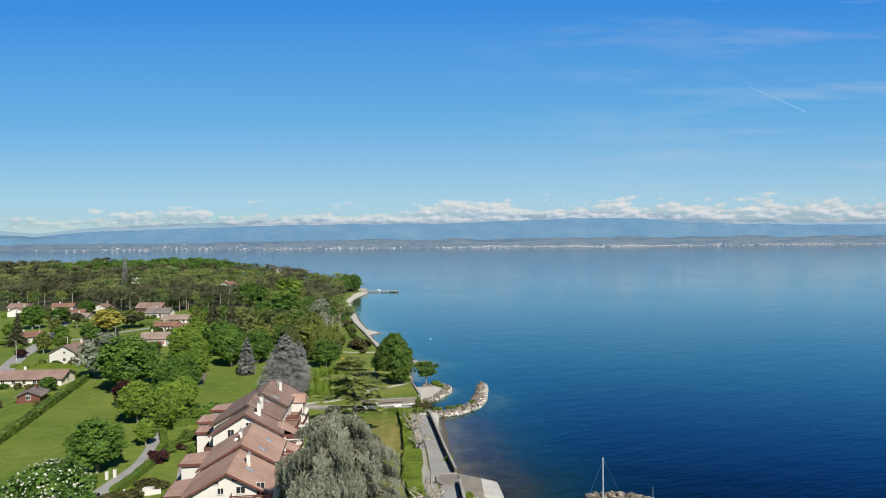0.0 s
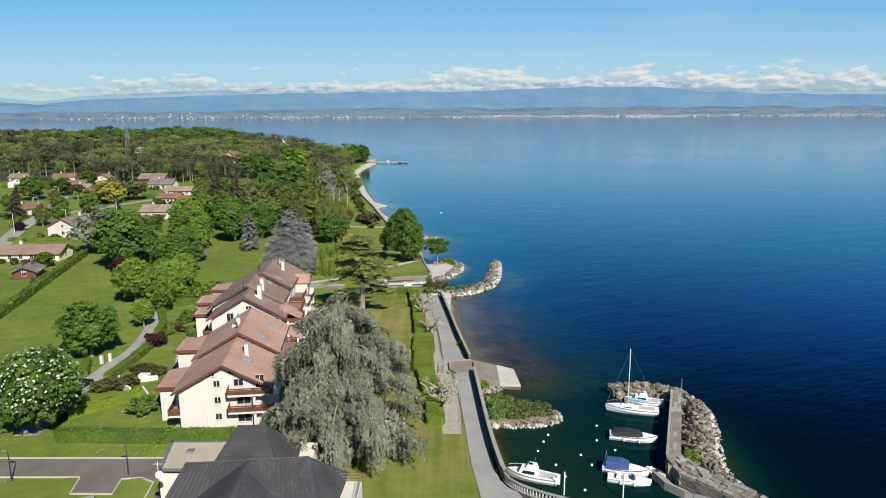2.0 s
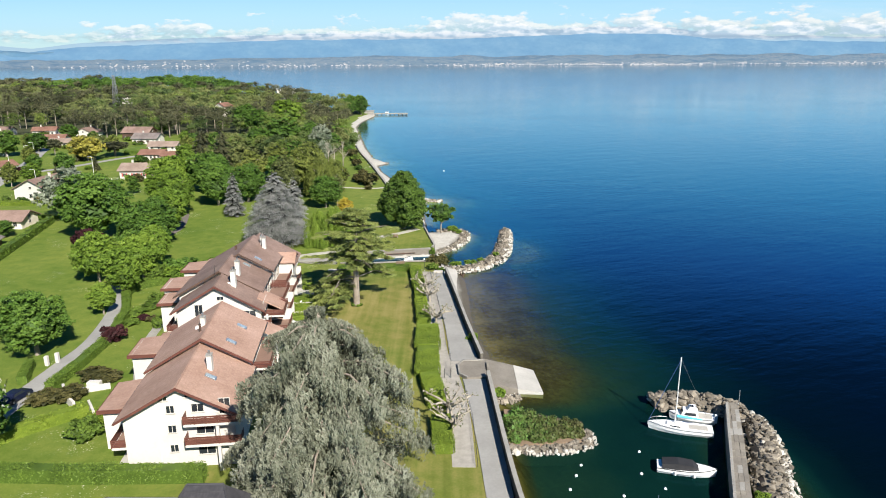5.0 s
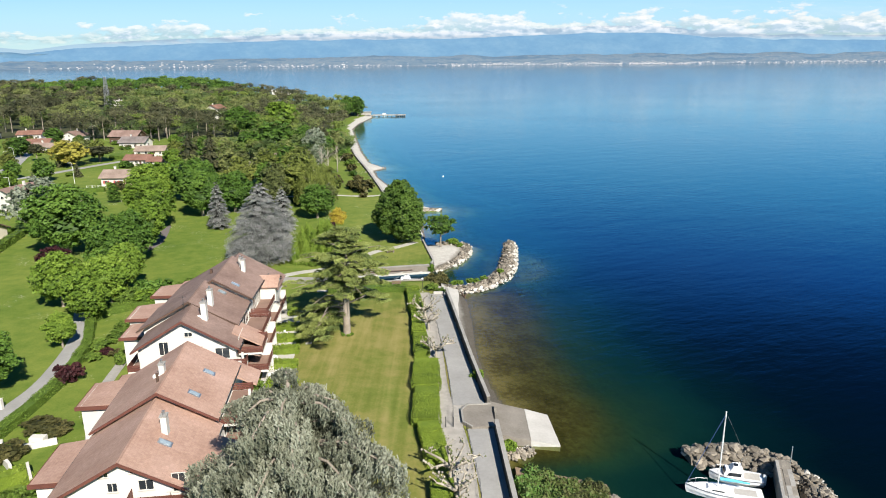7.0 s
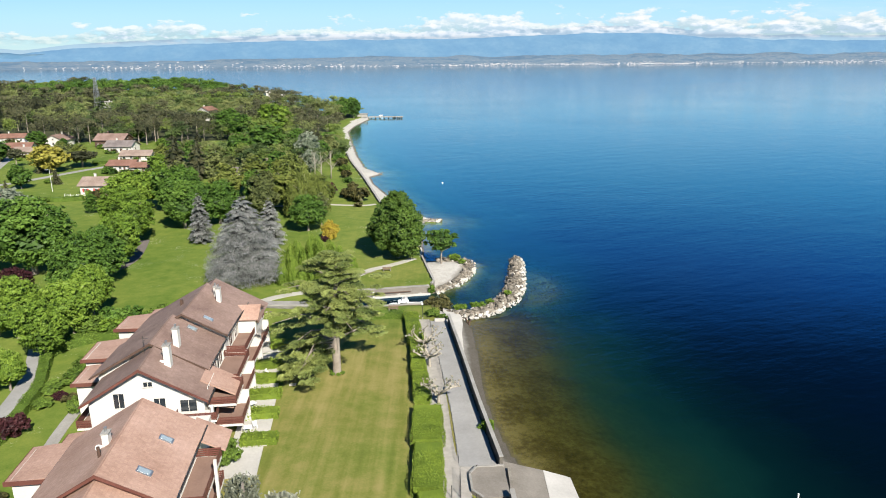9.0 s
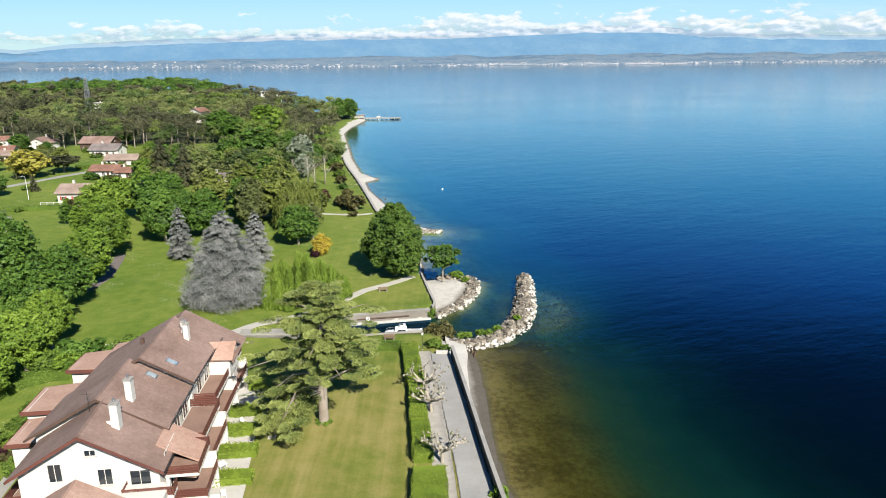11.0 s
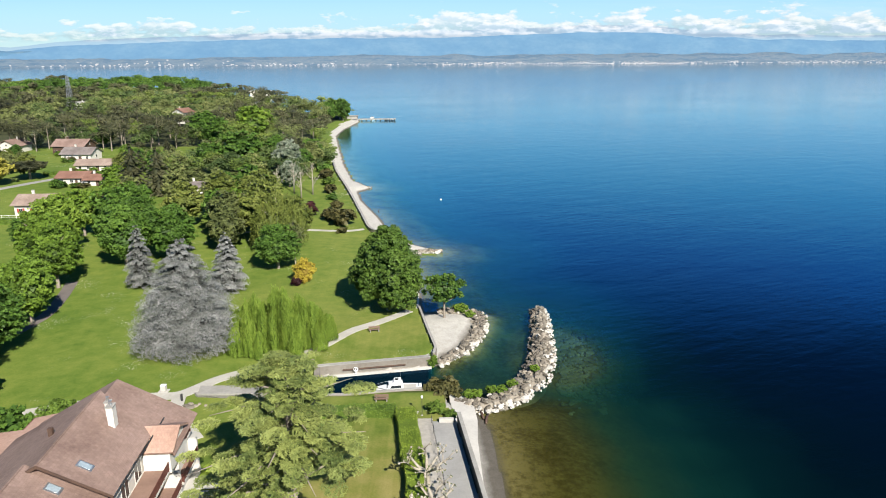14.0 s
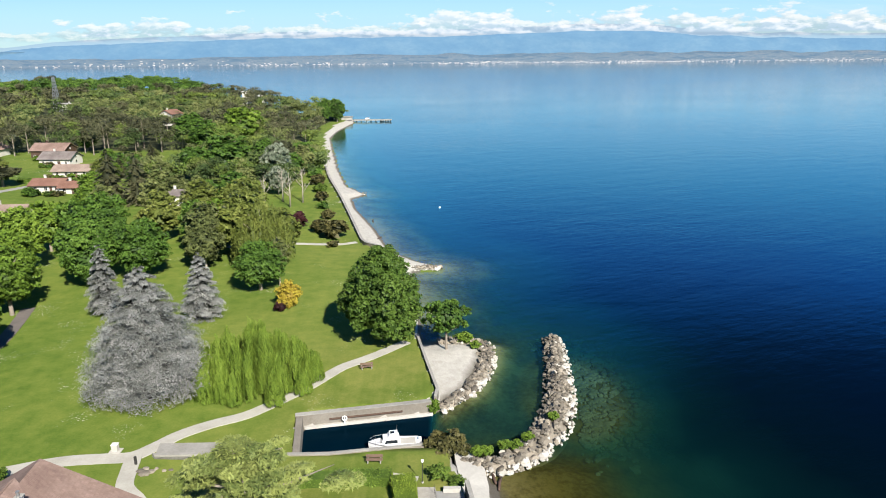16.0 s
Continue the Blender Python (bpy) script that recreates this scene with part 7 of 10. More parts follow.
hedge([(-126, 286), (-140, 284), (-150, 276)], 1.6, 1.5, M_HEDGE, "clipped green garden hedge", 0.34, 12)
hedge([(-140, 370), (-165, 372)], 1.6, 1.3, M_HEDGE, "clipped green garden hedge", 0.4, 9)
hedge([(-185, 296), (-176, 276)], 2.0, 1.3, M_HEDGE, "garden hedge beside the street", 0.4, 9)
for i, (x, y, w) in enumerate(((-59.5, 146.5, 4.5), (-57.5, 151, 5.0), (-58.2, 141.5, 3.0))):
    plant(("bush", 0), x, y, "low spreading juniper on the slope", "bush", 0.55, w / 2.7, name="bush")
for i, (u, vv) in enumerate(((9.0, 34.0), (8.4, 40.5), (8.2, 46.0), (8.0, 51.0), (7.8, 56.0), (9.2, 63.5))):
    a = Vector((-31.6, 97)) + Vector((0.9925, 0.122)) * u + Vector((-0.122, 0.9925)) * vv
    b = a + Vector((0.9925, 0.122)) * 3.6
    hedge([a - Vector((0.9925, 0.122)) * 0.8, b], 2.0, 1.0, M_HEDGE_LIT, "small clipped bright green hedge between terraces", 0.2, 34)

# shrubs and small trees in the village gardens
rng = np.random.default_rng(31)
HOUSE_SPOTS = ((-128, 300), (-142, 353), (-132, 350), (-150, 386), (-172, 417), (-186, 438), (-141, 259), (-131, 217), (-118, 192), (-192, 314), (-224, 415), (-213, 402), (-221, 446), (-257, 463), (-267, 431), (-240, 350))
STREET = ((-150, 225), (-158, 241), (-166, 258), (-171, 271), (-176, 284), (-180, 296), (-183, 308), (-190, 326), (-196, 345), (-205, 372), (-215, 400), (-172, 322), (-160, 352))
KINDS = ((("green", 0), "round green garden tree"), (("olive", 1), "loose olive garden tree"), (("lime", 2), "fresh green garden tree"), (("pine", 1), "dark garden pine"), ("dark_fir", "slim dark garden conifer"), (("birch_green", 0), "light green garden birch"))
count = 0
while count < 58:
    x, y = float(rng.uniform(-235, -112)), float(rng.uniform(238, 440))
    if x > -122 - (y - 238) * 0.02 and y < 285 or min((x - a) ** 2 + (y - b) ** 2 for a, b in HOUSE_SPOTS) < 100 or min((x - a) ** 2 + (y - b) ** 2 for a, b in STREET) < 64:
        continue
    if any(-17 < x - a < 14 and 0 < b - y < 34 for a, b in HOUSE_SPOTS) and count % 8:
        count += 1
        plant(("bush", (0, 1, 3, 4)[count % 4]), x, y, "leafy shrub in a village garden", "bush", float(rng.uniform(0.5, 0.9)), float(rng.uniform(0.9, 1.5)), name="bush")
        continue
    k, lb = KINDS[int(rng.integers(0, 6))]
    hh = float(rng.uniform(0.5, 0.85))
    plant(k, x, y, lb + " among the houses", height=hh, width=hh * 1.1, group="village garden trees")
    count += 1

for i, (hx, hy) in enumerate(HOUSE_SPOTS):
    for k in range(4):
        x, y = hx + float(rng.uniform(-8, 8)), hy - float(rng.uniform(6.5, 11))
        plant(("bush", (0, 1, 3, 4, 0)[int(rng.integers(0, 5))]), x, y, "leafy shrub before a village house", "bush", float(rng.uniform(0.7, 1.4)), float(rng.uniform(1.0, 2.0)), name="bush")

# ---- woods ----


def woods():
    """Far woods as many small crowns, each a shell of leaf sprays; pines, oaks and fresh green mixed."""
    rng = np.random.default_rng(11)
    kinds = {"pine": [], "green": [], "olive": [], "lime": [], "dark": []}
    spots, trunks = [], Geo()
    y = 345.0
    while y < 1120:
        step = 11.0 if y < 480 else (13 if y < 650 else 16)
        x = -60.0 if y < 385 else -40.0
        while x > -(260 + (y - 345) * 0.95):
            spots.append((x + rng.uniform(-0.45, 0.45) * step, y + rng.uniform(-0.45, 0.45) * step, step))
            x -= step
        y += step
    P = np.array(spots)
    _, _, T = land_height(P[:, 0], P[:, 1])
    shade = [noise.noise((x * 0.016, yy * 0.016, 0)) for x, yy, _ in spots]
    for (x, yy, st), t, nz in zip(spots, T, shade):
        if t < 3.5:
            continue
        village = x < -108 and yy < 445 and x < -108 - (yy - 345) * 0.05
        if village and x > -330:
            continue
        if 560 < yy < 715 and abs(x + 4.7 + (yy - 109) * 0.537) < 14 and rng.uniform() < 0.8:
            continue
        if yy > 455 and yy < 520 and x < -215 and x > -330 and rng.uniform() < 0.75:
            continue
        if yy > 840 and -520 < x < -230:
            kind = "dark"
        elif (-215 < x < -122 and 418 < yy < 530) or (-100 < x < -62 and 448 < yy < 540):
            kind = "pine" if rng.uniform() < 0.74 else "green"
        elif yy < 430 and x > -112:
            kind = ("green", "olive", "green", "lime")[int(rng.uniform(0, 4))]
        elif nz > 0.20:
            kind = "pine"
        elif nz > -0.12:
            kind = "olive"
        elif nz > -0.36:
            kind = "green"
        else:
            kind = "lime"
        if rng.uniform() < 0.16 and yy < 840:
            kind = ("olive", "green", "lime")[int(rng.uniform(0, 3))]
        hgt = rng.uniform(8, 15) + (4.5 if kind == "pine" else 0) + (2 if yy > 600 else 0)
        if yy < 400 and x > -90:
            hgt = rng.uniform(8, 12)
        if t < 14:
            hgt *= 0.75
        r = st * rng.uniform(0.46, 0.66)
        n = 800 if yy < 480 else (460 if yy < 650 else 210)
        ls = 0.46 if yy < 480 else (0.68 if yy < 650 else 1.15)
        z0 = h_at(x, yy)
        lob = 9 if yy < 480 else (6 if yy < 650 else 3)
        low = 0.36 if kind == "pine" else 0.24
        C = np.stack([rng.normal(0, 0.42, lob) * r, rng.normal(0, 0.42, lob) * r, z0 + hgt * rng.uniform(low + 0.15, 0.86, lob)], 1)
        C[0] = (0, 0, z0 + hgt * 0.84)
        wd = 0.46 if lob > 5 else 0.6
        ci = rng.integers(0, lob, n)
        D = unit(rng.normal(0, 1, (n, 3)))
        D[:, 2] = np.abs(D[:, 2]) * np.where(rng.uniform(0, 1, n) < 0.8, 1, -1)
        Pn = C[ci] + D * np.array([r * wd, r * wd, hgt * 0.15]) * rng.uniform(0.6, 1.08, (n, 1)) + np.array([x, yy, 0])
        V, Q = leaf_sprays(Pn, D + np.array([0, 0, 0.25]), ls, rng, 1.25, 0.6)
        tin = float(np.clip(rng.normal(0.4, 0.55), -0.5, 1.3))
        kinds[kind].append((V, Q, tin))
        # Big sprays near the lobe centres, their lowered tint painting the crown's shade.
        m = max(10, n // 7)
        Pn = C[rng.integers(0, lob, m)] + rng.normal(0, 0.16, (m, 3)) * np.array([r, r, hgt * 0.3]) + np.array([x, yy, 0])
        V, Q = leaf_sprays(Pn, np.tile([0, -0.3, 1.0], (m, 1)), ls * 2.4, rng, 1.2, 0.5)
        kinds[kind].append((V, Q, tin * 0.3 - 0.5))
        if kind == "pine" and yy < 540:
            trunks.tube([(x, yy, z0 - 0.3), (x + 0.2, yy, z0 + hgt * 0.5), (x + 0.1, yy, z0 + hgt * 0.85)], [0.34, 0.24, 0.08], 5)
    solo("pine_trunks", trunks, M_BARK, "bare brown trunks of the pine wood", "tree trunks", "stuff")
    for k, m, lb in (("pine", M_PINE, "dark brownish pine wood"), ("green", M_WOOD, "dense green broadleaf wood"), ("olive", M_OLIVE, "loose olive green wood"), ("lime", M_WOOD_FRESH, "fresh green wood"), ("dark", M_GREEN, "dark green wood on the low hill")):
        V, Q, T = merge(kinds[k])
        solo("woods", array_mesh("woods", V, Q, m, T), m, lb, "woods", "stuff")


woods()

# ---- the row of houses ----
ROW_AT, ROW_TURN = (-31.6, 97.0), 7.0


def slope(g, p0, p1, p2, p3, thick=0.22):
    """A roof slab: p0 p1 along the eave, p2 p3 along the ridge; tiles run up the slope."""
    P = [Vector(p) for p in (p0, p1, p2, p3)]
    n = (P[1] - P[0]).cross(P[3] - P[0]).normalized()
    if n.z < 0:
        n = -n
    w, h = (P[1] - P[0]).length, (P[3] - P[0]).length
    g.quad(*P, uv=[(0, 0), (w, 0), (w, h), (0, h)])
    D = [p - n * thick for p in P]
    g.quad(*reversed(D))
    for i in range(4):
        j = (i + 1) % 4
        g.quad(P[i], D[i], D[j], P[j])


def window(parent, x, y, z, w, h, face="s", label="", frame_mat=M_WALL, shutters=None):
    """A framed window set in a wall: frame, pane and sill."""
    d = 0.06
    f, p = Geo(), Geo()

    def put(g, a0, a1, b0, b1, c0, c1):
        """a along the wall, b outward, c up."""
        if face == "s":
            g.box(x + a0, x + a1, y - b1, y - b0, z + c0, z + c1)
        elif face == "e":
            g.box(x + b0, x + b1, y + a0, y + a1, z + c0, z + c1)
        else:
            g.box(x - b1, x - b0, y + a0, y + a1, z + c0, z + c1)

    for a0, a1, c0, c1 in ((-w / 2, -w / 2 + d, 0, h), (w / 2 - d, w / 2, 0, h), (-w / 2 + d, w / 2 - d, 0, d), (-w / 2 + d, w / 2 - d, h - d, h), (-0.03, 0.03, d, h - d)):
        put(f, a0, a1, -0.02, 0.05, c0, c1)
    win = part("window", f, frame_mat, parent, label)
    put(p, -w / 2 + d, w / 2 - d, -0.02, 0.02, d, h - d)
    part("pane", p, M_GLASS, win)
    s = Geo()
    put(s, -w / 2 - 0.06, w / 2 + 0.06, 0.0, 0.12, -0.07, -0.002)
    part("sill", s, M_CONCRETE_PALE, win)
    if shutters:
        for sx in (-1, 1):
            t = Geo()
            a = sx * (w / 2 + 0.3)
            put(t, a - 0.27, a + 0.27, 0.01, 0.06, -0.02, h + 0.02)
            part("shutter", t, shutters, win)
    return win


def balcony(parent, x0, x1, y0, y1, z, rail="brown", sides_on="wse", corner=0.0, label="balcony with dark red-brown wooden railing"):
    """A white slab with a boarded rail on its open sides."""
    g = Geo().box(x0, x1, y0, y1, z - 0.28, z)
    b = part("balcony", g, M_WALL, parent, label)
    part("floor_tiles", Geo().box(x0 + 0.08, x1 - 0.08, y0 + 0.08, y1 - 0.08, z + 0.002, z + 0.02), M_TERRACOTTA, b, "brown floor tiles")
    m = M_BROWNWOOD
    for sd in sides_on:
        r = Geo()
        lo, hi = (x0, x1) if sd in "ns" else (y0, y1)
        for zz in (0.18, 0.42, 0.66, 0.9):
            if sd == "s":
                r.box(x0, x1, y0, y0 + 0.05, z + zz - 0.09, z + zz + 0.09)
            elif sd == "n":
                r.box(x0, x1, y1 - 0.05, y1, z + zz - 0.09, z + zz + 0.09)
            elif sd == "w":
                r.box(x0, x0 + 0.05, y0, y1, z + zz - 0.09, z + zz + 0.09)
            else:
                r.box(x1 - 0.05, x1, y0, y1, z + zz - 0.09, z + zz + 0.09)
        k = max(2, int((hi - lo) / 1.2))
        for i in range(k + 1):
            a = lo + (hi - lo) * i / k
            if sd in "ns":
                yy = y0 + 0.03 if sd == "s" else y1 - 0.03
                r.box(a - 0.04, a + 0.04, yy - 0.04, yy + 0.04, z, z + 1.02)
            else:
                xx = x0 + 0.03 if sd == "w" else x1 - 0.03
                r.box(xx - 0.04, xx + 0.04, a - 0.04, a + 0.04, z, z + 1.02)
        part("railing", r, m, b)
    return b


def chimney(parent, x, y, z0, z1, w=0.6, dish=False):
    g = Geo().box(x - w / 2, x + w / 2, y - w * 0.7, y + w * 0.7, z0, z1, 0.02)
    c = part("chimney", g, M_WALL, parent, "white rendered chimney")
    part("cap", Geo().box(x - w / 2 - 0.08, x + w / 2 + 0.08, y - w * 0.7 - 0.08, y + w * 0.7 + 0.08, z1 + 0.003, z1 + 0.1), M_CONCRETE, c)
    part("flue", Geo().tube([(x, y, z1 + 0.1), (x, y, z1 + 0.35), (x, y, z1 + 0.55), (x, y, z1 + 0.6)], [0.12, 0.12, 0.17, 0.06], 8), M_METAL, c, "metal chimney flue")
    if dish:
        rr = [[(x - 0.75 + 0.42 * k * math.cos(a), y - 0.1 - 0.16 * (1 - k * k), z0 + 1.0 + 0.42 * k * math.sin(a)) for a in np.linspace(0, 2 * math.pi, 12, endpoint=False)] for k in (0.1, 0.5, 1.0)]
        part("dish", Geo().rings(rr), M_WHITEPOLE, c, "white satellite dish")
    return c


def skylight(parent, x, y, ridge_x, ridge_z, k, w=0.9, h=1.25):
    """A roof window lying in the east slope."""
    t = Geo()
    zc = ridge_z - (x - ridge_x) * k
    a, b = x - h / 2, x + h / 2
    up = 0.10
    c = [(a, y - w / 2, zc + (h / 2) * k), (b, y - w / 2, zc - (h / 2) * k), (b, y + w / 2, zc - (h / 2) * k), (a, y + w / 2, zc + (h / 2) * k)]
    t.hexa([(px, py, pz - 0.05) for px, py, pz in c] + [(px, py, pz + up) for px, py, pz in c])
    s = part("skylight", t, M_METAL, parent, "roof window with metal flashing")
    q = Geo()
    i = 0.13
    c = [(a + i, y - w / 2 + i, zc + (h / 2 - i) * k), (b - i, y - w / 2 + i, zc - (h / 2 - i) * k), (b - i, y + w / 2 - i, zc - (h / 2 - i) * k), (a + i, y + w / 2 - i, zc + (h / 2 - i) * k)]
    q.hexa([(px, py, pz + up) for px, py, pz in c] + [(px, py, pz + up + 0.025) for px, py, pz in c])
    part("pane", q, M_SKYLIGHT, s)


def row_house(u0, v0, v1, zr, wl, wr, label, roof_mat, k=0.56, zg=2.7, over=0.75, front=0.9, back=0.15, cut=0.0, board=0.38, board_mat=M_BROWNWOOD):
    """One house of the row: white walls with a gable to the south, two tiled slopes, barge boards."""
    root = thing("row_house", label, "house", (*ROW_AT, 0), ROW_TURN, "row of terraced houses by the lake")
    zl, zrr = zr - wl * k, zr - wr * k
    g = Geo()
    t = 0.24
    A = [(u0 - wl, zg), (u0 + wr, zg), (u0 + wr, zrr - t), (u0, zr - t), (u0 - wl, zl - t)]
    g.rings([[(x, v0, z) for x, z in A], [(x, v1, z) for x, z in A]])
    part("wall", g, M_WALL, root)
    r = Geo()
    a, b = v0 - front, v1 + back
    slope(r, (u0 - wl - over, b, zr - (wl + over) * k), (u0 - wl - over, a, zr - (wl + over) * k), (u0, a, zr), (u0, b, zr))
    slope(r, (u0 + wr + over, a, zr - (wr + over) * k), (u0 + wr + over, b - cut, zr - (wr + over) * k), (u0, b, zr), (u0, a, zr))
    ro = part("roof", r, roof_mat, root)
    rd = Geo()
    for i in range(int((b - a) / 0.42)):
        y = a + i * 0.42
        rd.rings([[(u0 + 0.13 * math.cos(q), y, zr + 0.13 * math.sin(q) - 0.03) for q in np.linspace(0, math.pi, 6)], [(u0 + 0.115 * math.cos(q), y + 0.41, zr + 0.115 * math.sin(q) - 0.03) for q in np.linspace(0, math.pi, 6)]])
    part("ridge_tiles", rd, roof_mat, ro)
    for sx, w in ((-1, wl), (1, wr)):
        bb = Geo()
        e = u0 + sx * (w + over)
        ze = zr - (w + over) * k
        bb.hexa([(u0, a - 0.06, zr + 0.03 - board), (e, a - 0.06, ze + 0.09 - board), (e, a - 0.003, ze + 0.09 - board), (u0, a - 0.003, zr + 0.03 - board), (u0, a - 0.06, zr + 0.03), (e, a - 0.06, ze + 0.03), (e, a - 0.003, ze + 0.03), (u0, a - 0.003, zr + 0.03)])
        part("barge_board", bb, board_mat, root, "dark red-brown barge board")
        gt = Geo().tube([(e + sx * 0.07, a, ze - 0.16), (e + sx * 0.07, b, ze - 0.16)], 0.075, 6)
        part("gutter", gt, M_DARKMETAL, root)
    return root


def annex(root, x0, x1, y0, y1, z, mat=M_ROOF, zg=2.7):
    """A low entrance wing with a shallow tiled roof and brown fascia."""
    a = part("wing", Geo().box(x0 + 0.5, x1, y0 + 0.5, y1 - 0.5, zg, z - 0.5), M_WALL, root, "white entrance wing")
    r = Geo()
    slope(r, (x0, y1, z - 0.55), (x0, y0, z - 0.55), (x1, y0, z), (x1, y1, z), 0.2)
    part("wing_roof", r, mat, a)
    part("fascia", Geo().box(x0 - 0.05, x0 - 0.004, y0, y1, z - 0.92, z - 0.5).box(x0, x1, y0 - 0.05, y0 - 0.004, z - 0.85, z - 0.32), M_BROWNWOOD, a)


A = row_house(0.0, 0.0, 11.7, 13.5, 6.4, 6.0, "white end house with pink-brown tiled gable roof and balconies", M_ROOF)
for x, z in ((-1.05, 9.9), (-1.05, 7.4), (-1.05, 4.9)):
    window(A, x, 0, z, 0.95, 1.0)
window(A, 2.0, 0, 9.9, 1.4, 1.1)
for x in (-1.7, 1.1):
    window(A, x, 0, 11.75 if x > 0 else 11.5, 0.9, 0.6)
window(A, 2.6, 0, 7.1, 2.0, 1.9)
window(A, 2.6, 0, 4.4, 2.0, 1.9)
window(A, 5.0, 0, 9.5, 1.3, 2.0)
for z in (9.1, 6.5):
    balcony(A, 0.6, 6.9, -1.5, -0.002, z)
balcony(A, -8.2, -6.41, 0.4, 4.2, 5.6, sides_on="ws")
part("terrace", Geo().box(-8.0, -6.42, 0.2, 4.4, 2.4, 2.98), M_CONCRETE_PALE, A, "pale paved terrace")
part("downpipe", Geo().tube([(-2.6, -0.08, 2.7), (-2.6, -0.08, 11.2)], 0.05, 6), M_WHITEPOLE, A)
part("pillar", Geo().box(4.1, 4.45, -1.3, -0.9, 2.7, 10.2), M_WALL, A)
chimney(A, 2.3, 6.4, 11.3, 14.1)
skylight(A, 2.7, 4.6, 0, 13.5, 0.56)
annex(A, -11.0, -6.4, 4.6, 12.5, 8.7)
r = Geo()
slope(r, (8.6, 4.5, 8.9), (8.6, 9.5, 8.9), (5.0, 9.5, 10.4), (5.0, 4.5, 10.4))
part("porch_roof", r, M_ROOF, A, "small tiled porch roof")

B = row_house(0.3, 11.9, 25.0, 14.4, 6.7, 5.5, "white terraced house with pink-brown tiled roof and roof windows", M_ROOF, k=0.58)
chimney(B, -0.7, 17.2, 12.4, 15.0, 0.6, True)
part("vent", Geo().tube([(-0.6, 14.8, 13.2), (-0.6, 14.8, 14.9)], 0.16, 7), M_DARKWOOD, B)
skylight(B, 3.9, 19.8, 0.3, 14.4, 0.58)
skylight(B, 3.5, 13.9, 0.3, 14.4, 0.58)
annex(B, -12.4, -6.4, 20.2, 27.0, 8.9)
annex(B, -10.4, -6.4, 27.2, 31.0, 8.0)
for z in (8.4, 5.6):
    balcony(B, 5.81, 8.4, 14.0, 22.5, z, sides_on="sen")
    window(B, 5.8, 17, z + 0.05, 2.4, 2.1, "e")
part("pillar", Geo().box(8.6, 8.9, 18.0, 18.3, 2.4, 10.6), M_WALL, B)
part("link_wall", Geo().box(-5.8, 5.4, 25.01, 33.2, 2.7, 8.2), M_WALL, B, "lower white link between two houses")
r = Geo()
slope(r, (8.9, 22.6, 9.0), (8.9, 26.6, 9.0), (5.2, 26.6, 10.9), (5.2, 22.6, 10.9))
part("porch_roof", r, M_ROOF, B, "small tiled porch roof")

C = row_house(-2.4, 33.4, 40.0, 14.3, 6.4, 6.8, "white terraced house with brown tiled gable roof and tall chimneys", M_ROOF_BROWN, k=0.6)
window(C, -5.3, 33.4, 9.0, 1.3, 2.0)
window(C, -0.7, 33.4, 8.3, 1.4, 1.8)
window(C, -1.8, 33.4, 11.6, 1.1, 0.7)
window(C, 2.6, 33.4, 7.6, 2.0, 2.1)
balcony(C, 1.2, 6.0, 31.9, 33.39, 7.5)
balcony(C, -10.6, -8.81, 33.6, 38.0, 6.6, sides_on="ws")
part("pillar", Geo().box(5.4, 5.7, 32.1, 32.4, 2.4, 9.3), M_WALL, C)
chimney(C, -0.1, 36.6, 12.2, 15.5, 0.75, True)
part("aerial", Geo().tube([(-3.4, 38.6, 13.6), (-3.4, 38.6, 16.0)], 0.03, 5).tube([(-4.0, 38.6, 15.7), (-2.8, 38.6, 15.7)], 0.02, 4).tube([(-3.4, 38.2, 15.3), (-3.4, 39.1, 15.3)], 0.02, 4), M_DARKMETAL, C)
annex(C, -14.6, -8.6, 42.6, 48.6, 8.6, M_ROOF)
annex(C, -15.6, -8.8, 48.9, 55.8, 9.2, M_ROOF)
r = Geo()
slope(r, (7.8, 36.0, 8.6), (7.8, 40.6, 8.6), (3.6, 40.6, 10.9), (3.6, 36.0, 10.9))
part("porch_roof", r, M_ROOF, C, "pinkish tiled porch roof")

D = row_house(-2.1, 40.2, 49.4, 14.7, 7.1, 6.2, "white terraced house with brown tiled roof and chimney", M_ROOF_BROWN, board=0.34, board_mat=M_DARKWOOD)
chimney(D, 0.5, 41.9, 12.6, 15.6, 0.7)
skylight(D, 0.8, 48.0, -2.1, 14.7, 0.56, 1.0, 1.2)
E_ = row_house(0.1, 49.6, 62.4, 15.0, 8.7, 5.3, "white end house with brown tiled roofs and white chimney", M_ROOF_BROWN, cut=4.2, board=0.34, board_mat=M_DARKWOOD)
chimney(E_, 2.9, 58.0, 12.6, 15.5, 0.62)
chimney(E_, 2.2, 59.1, 12.9, 15.4, 0.45)
part("vent", Geo().box(-2.2, -1.8, 55.6, 56.0, 13.4, 14.6), M_DARKWOOD, E_)
# the rear part of the end house, its roof a hand's width below the first
rear = Geo()
slope(rear, (8.7, 57.6, 9.96), (8.7, 66.0, 9.96), (0.5, 66.0, 14.55), (0.5, 60.6, 14.55))
slope(rear, (-8.4, 66.0, 9.55), (-8.4, 60.6, 9.55), (0.5, 60.6, 14.55), (0.5, 66.0, 14.55))
part("rear_roof", rear, M_ROOF_BROWN, E_, "brown tiled rear roof")
part("rear_wall", Geo().rings([[(x, v, z) for x, z in ((-7.4, 2.7), (7.6, 2.7), (7.6, 10.1), (0.5, 14.1), (-7.4, 9.6))] for v in (61.2, 65.5)]), M_WALL, E_)
skylight(E_, 3.1, 50.9, 0.1, 15.0, 0.56)
annex(E_, -14.2, -8.4, 59.8, 66.0, 9.0)
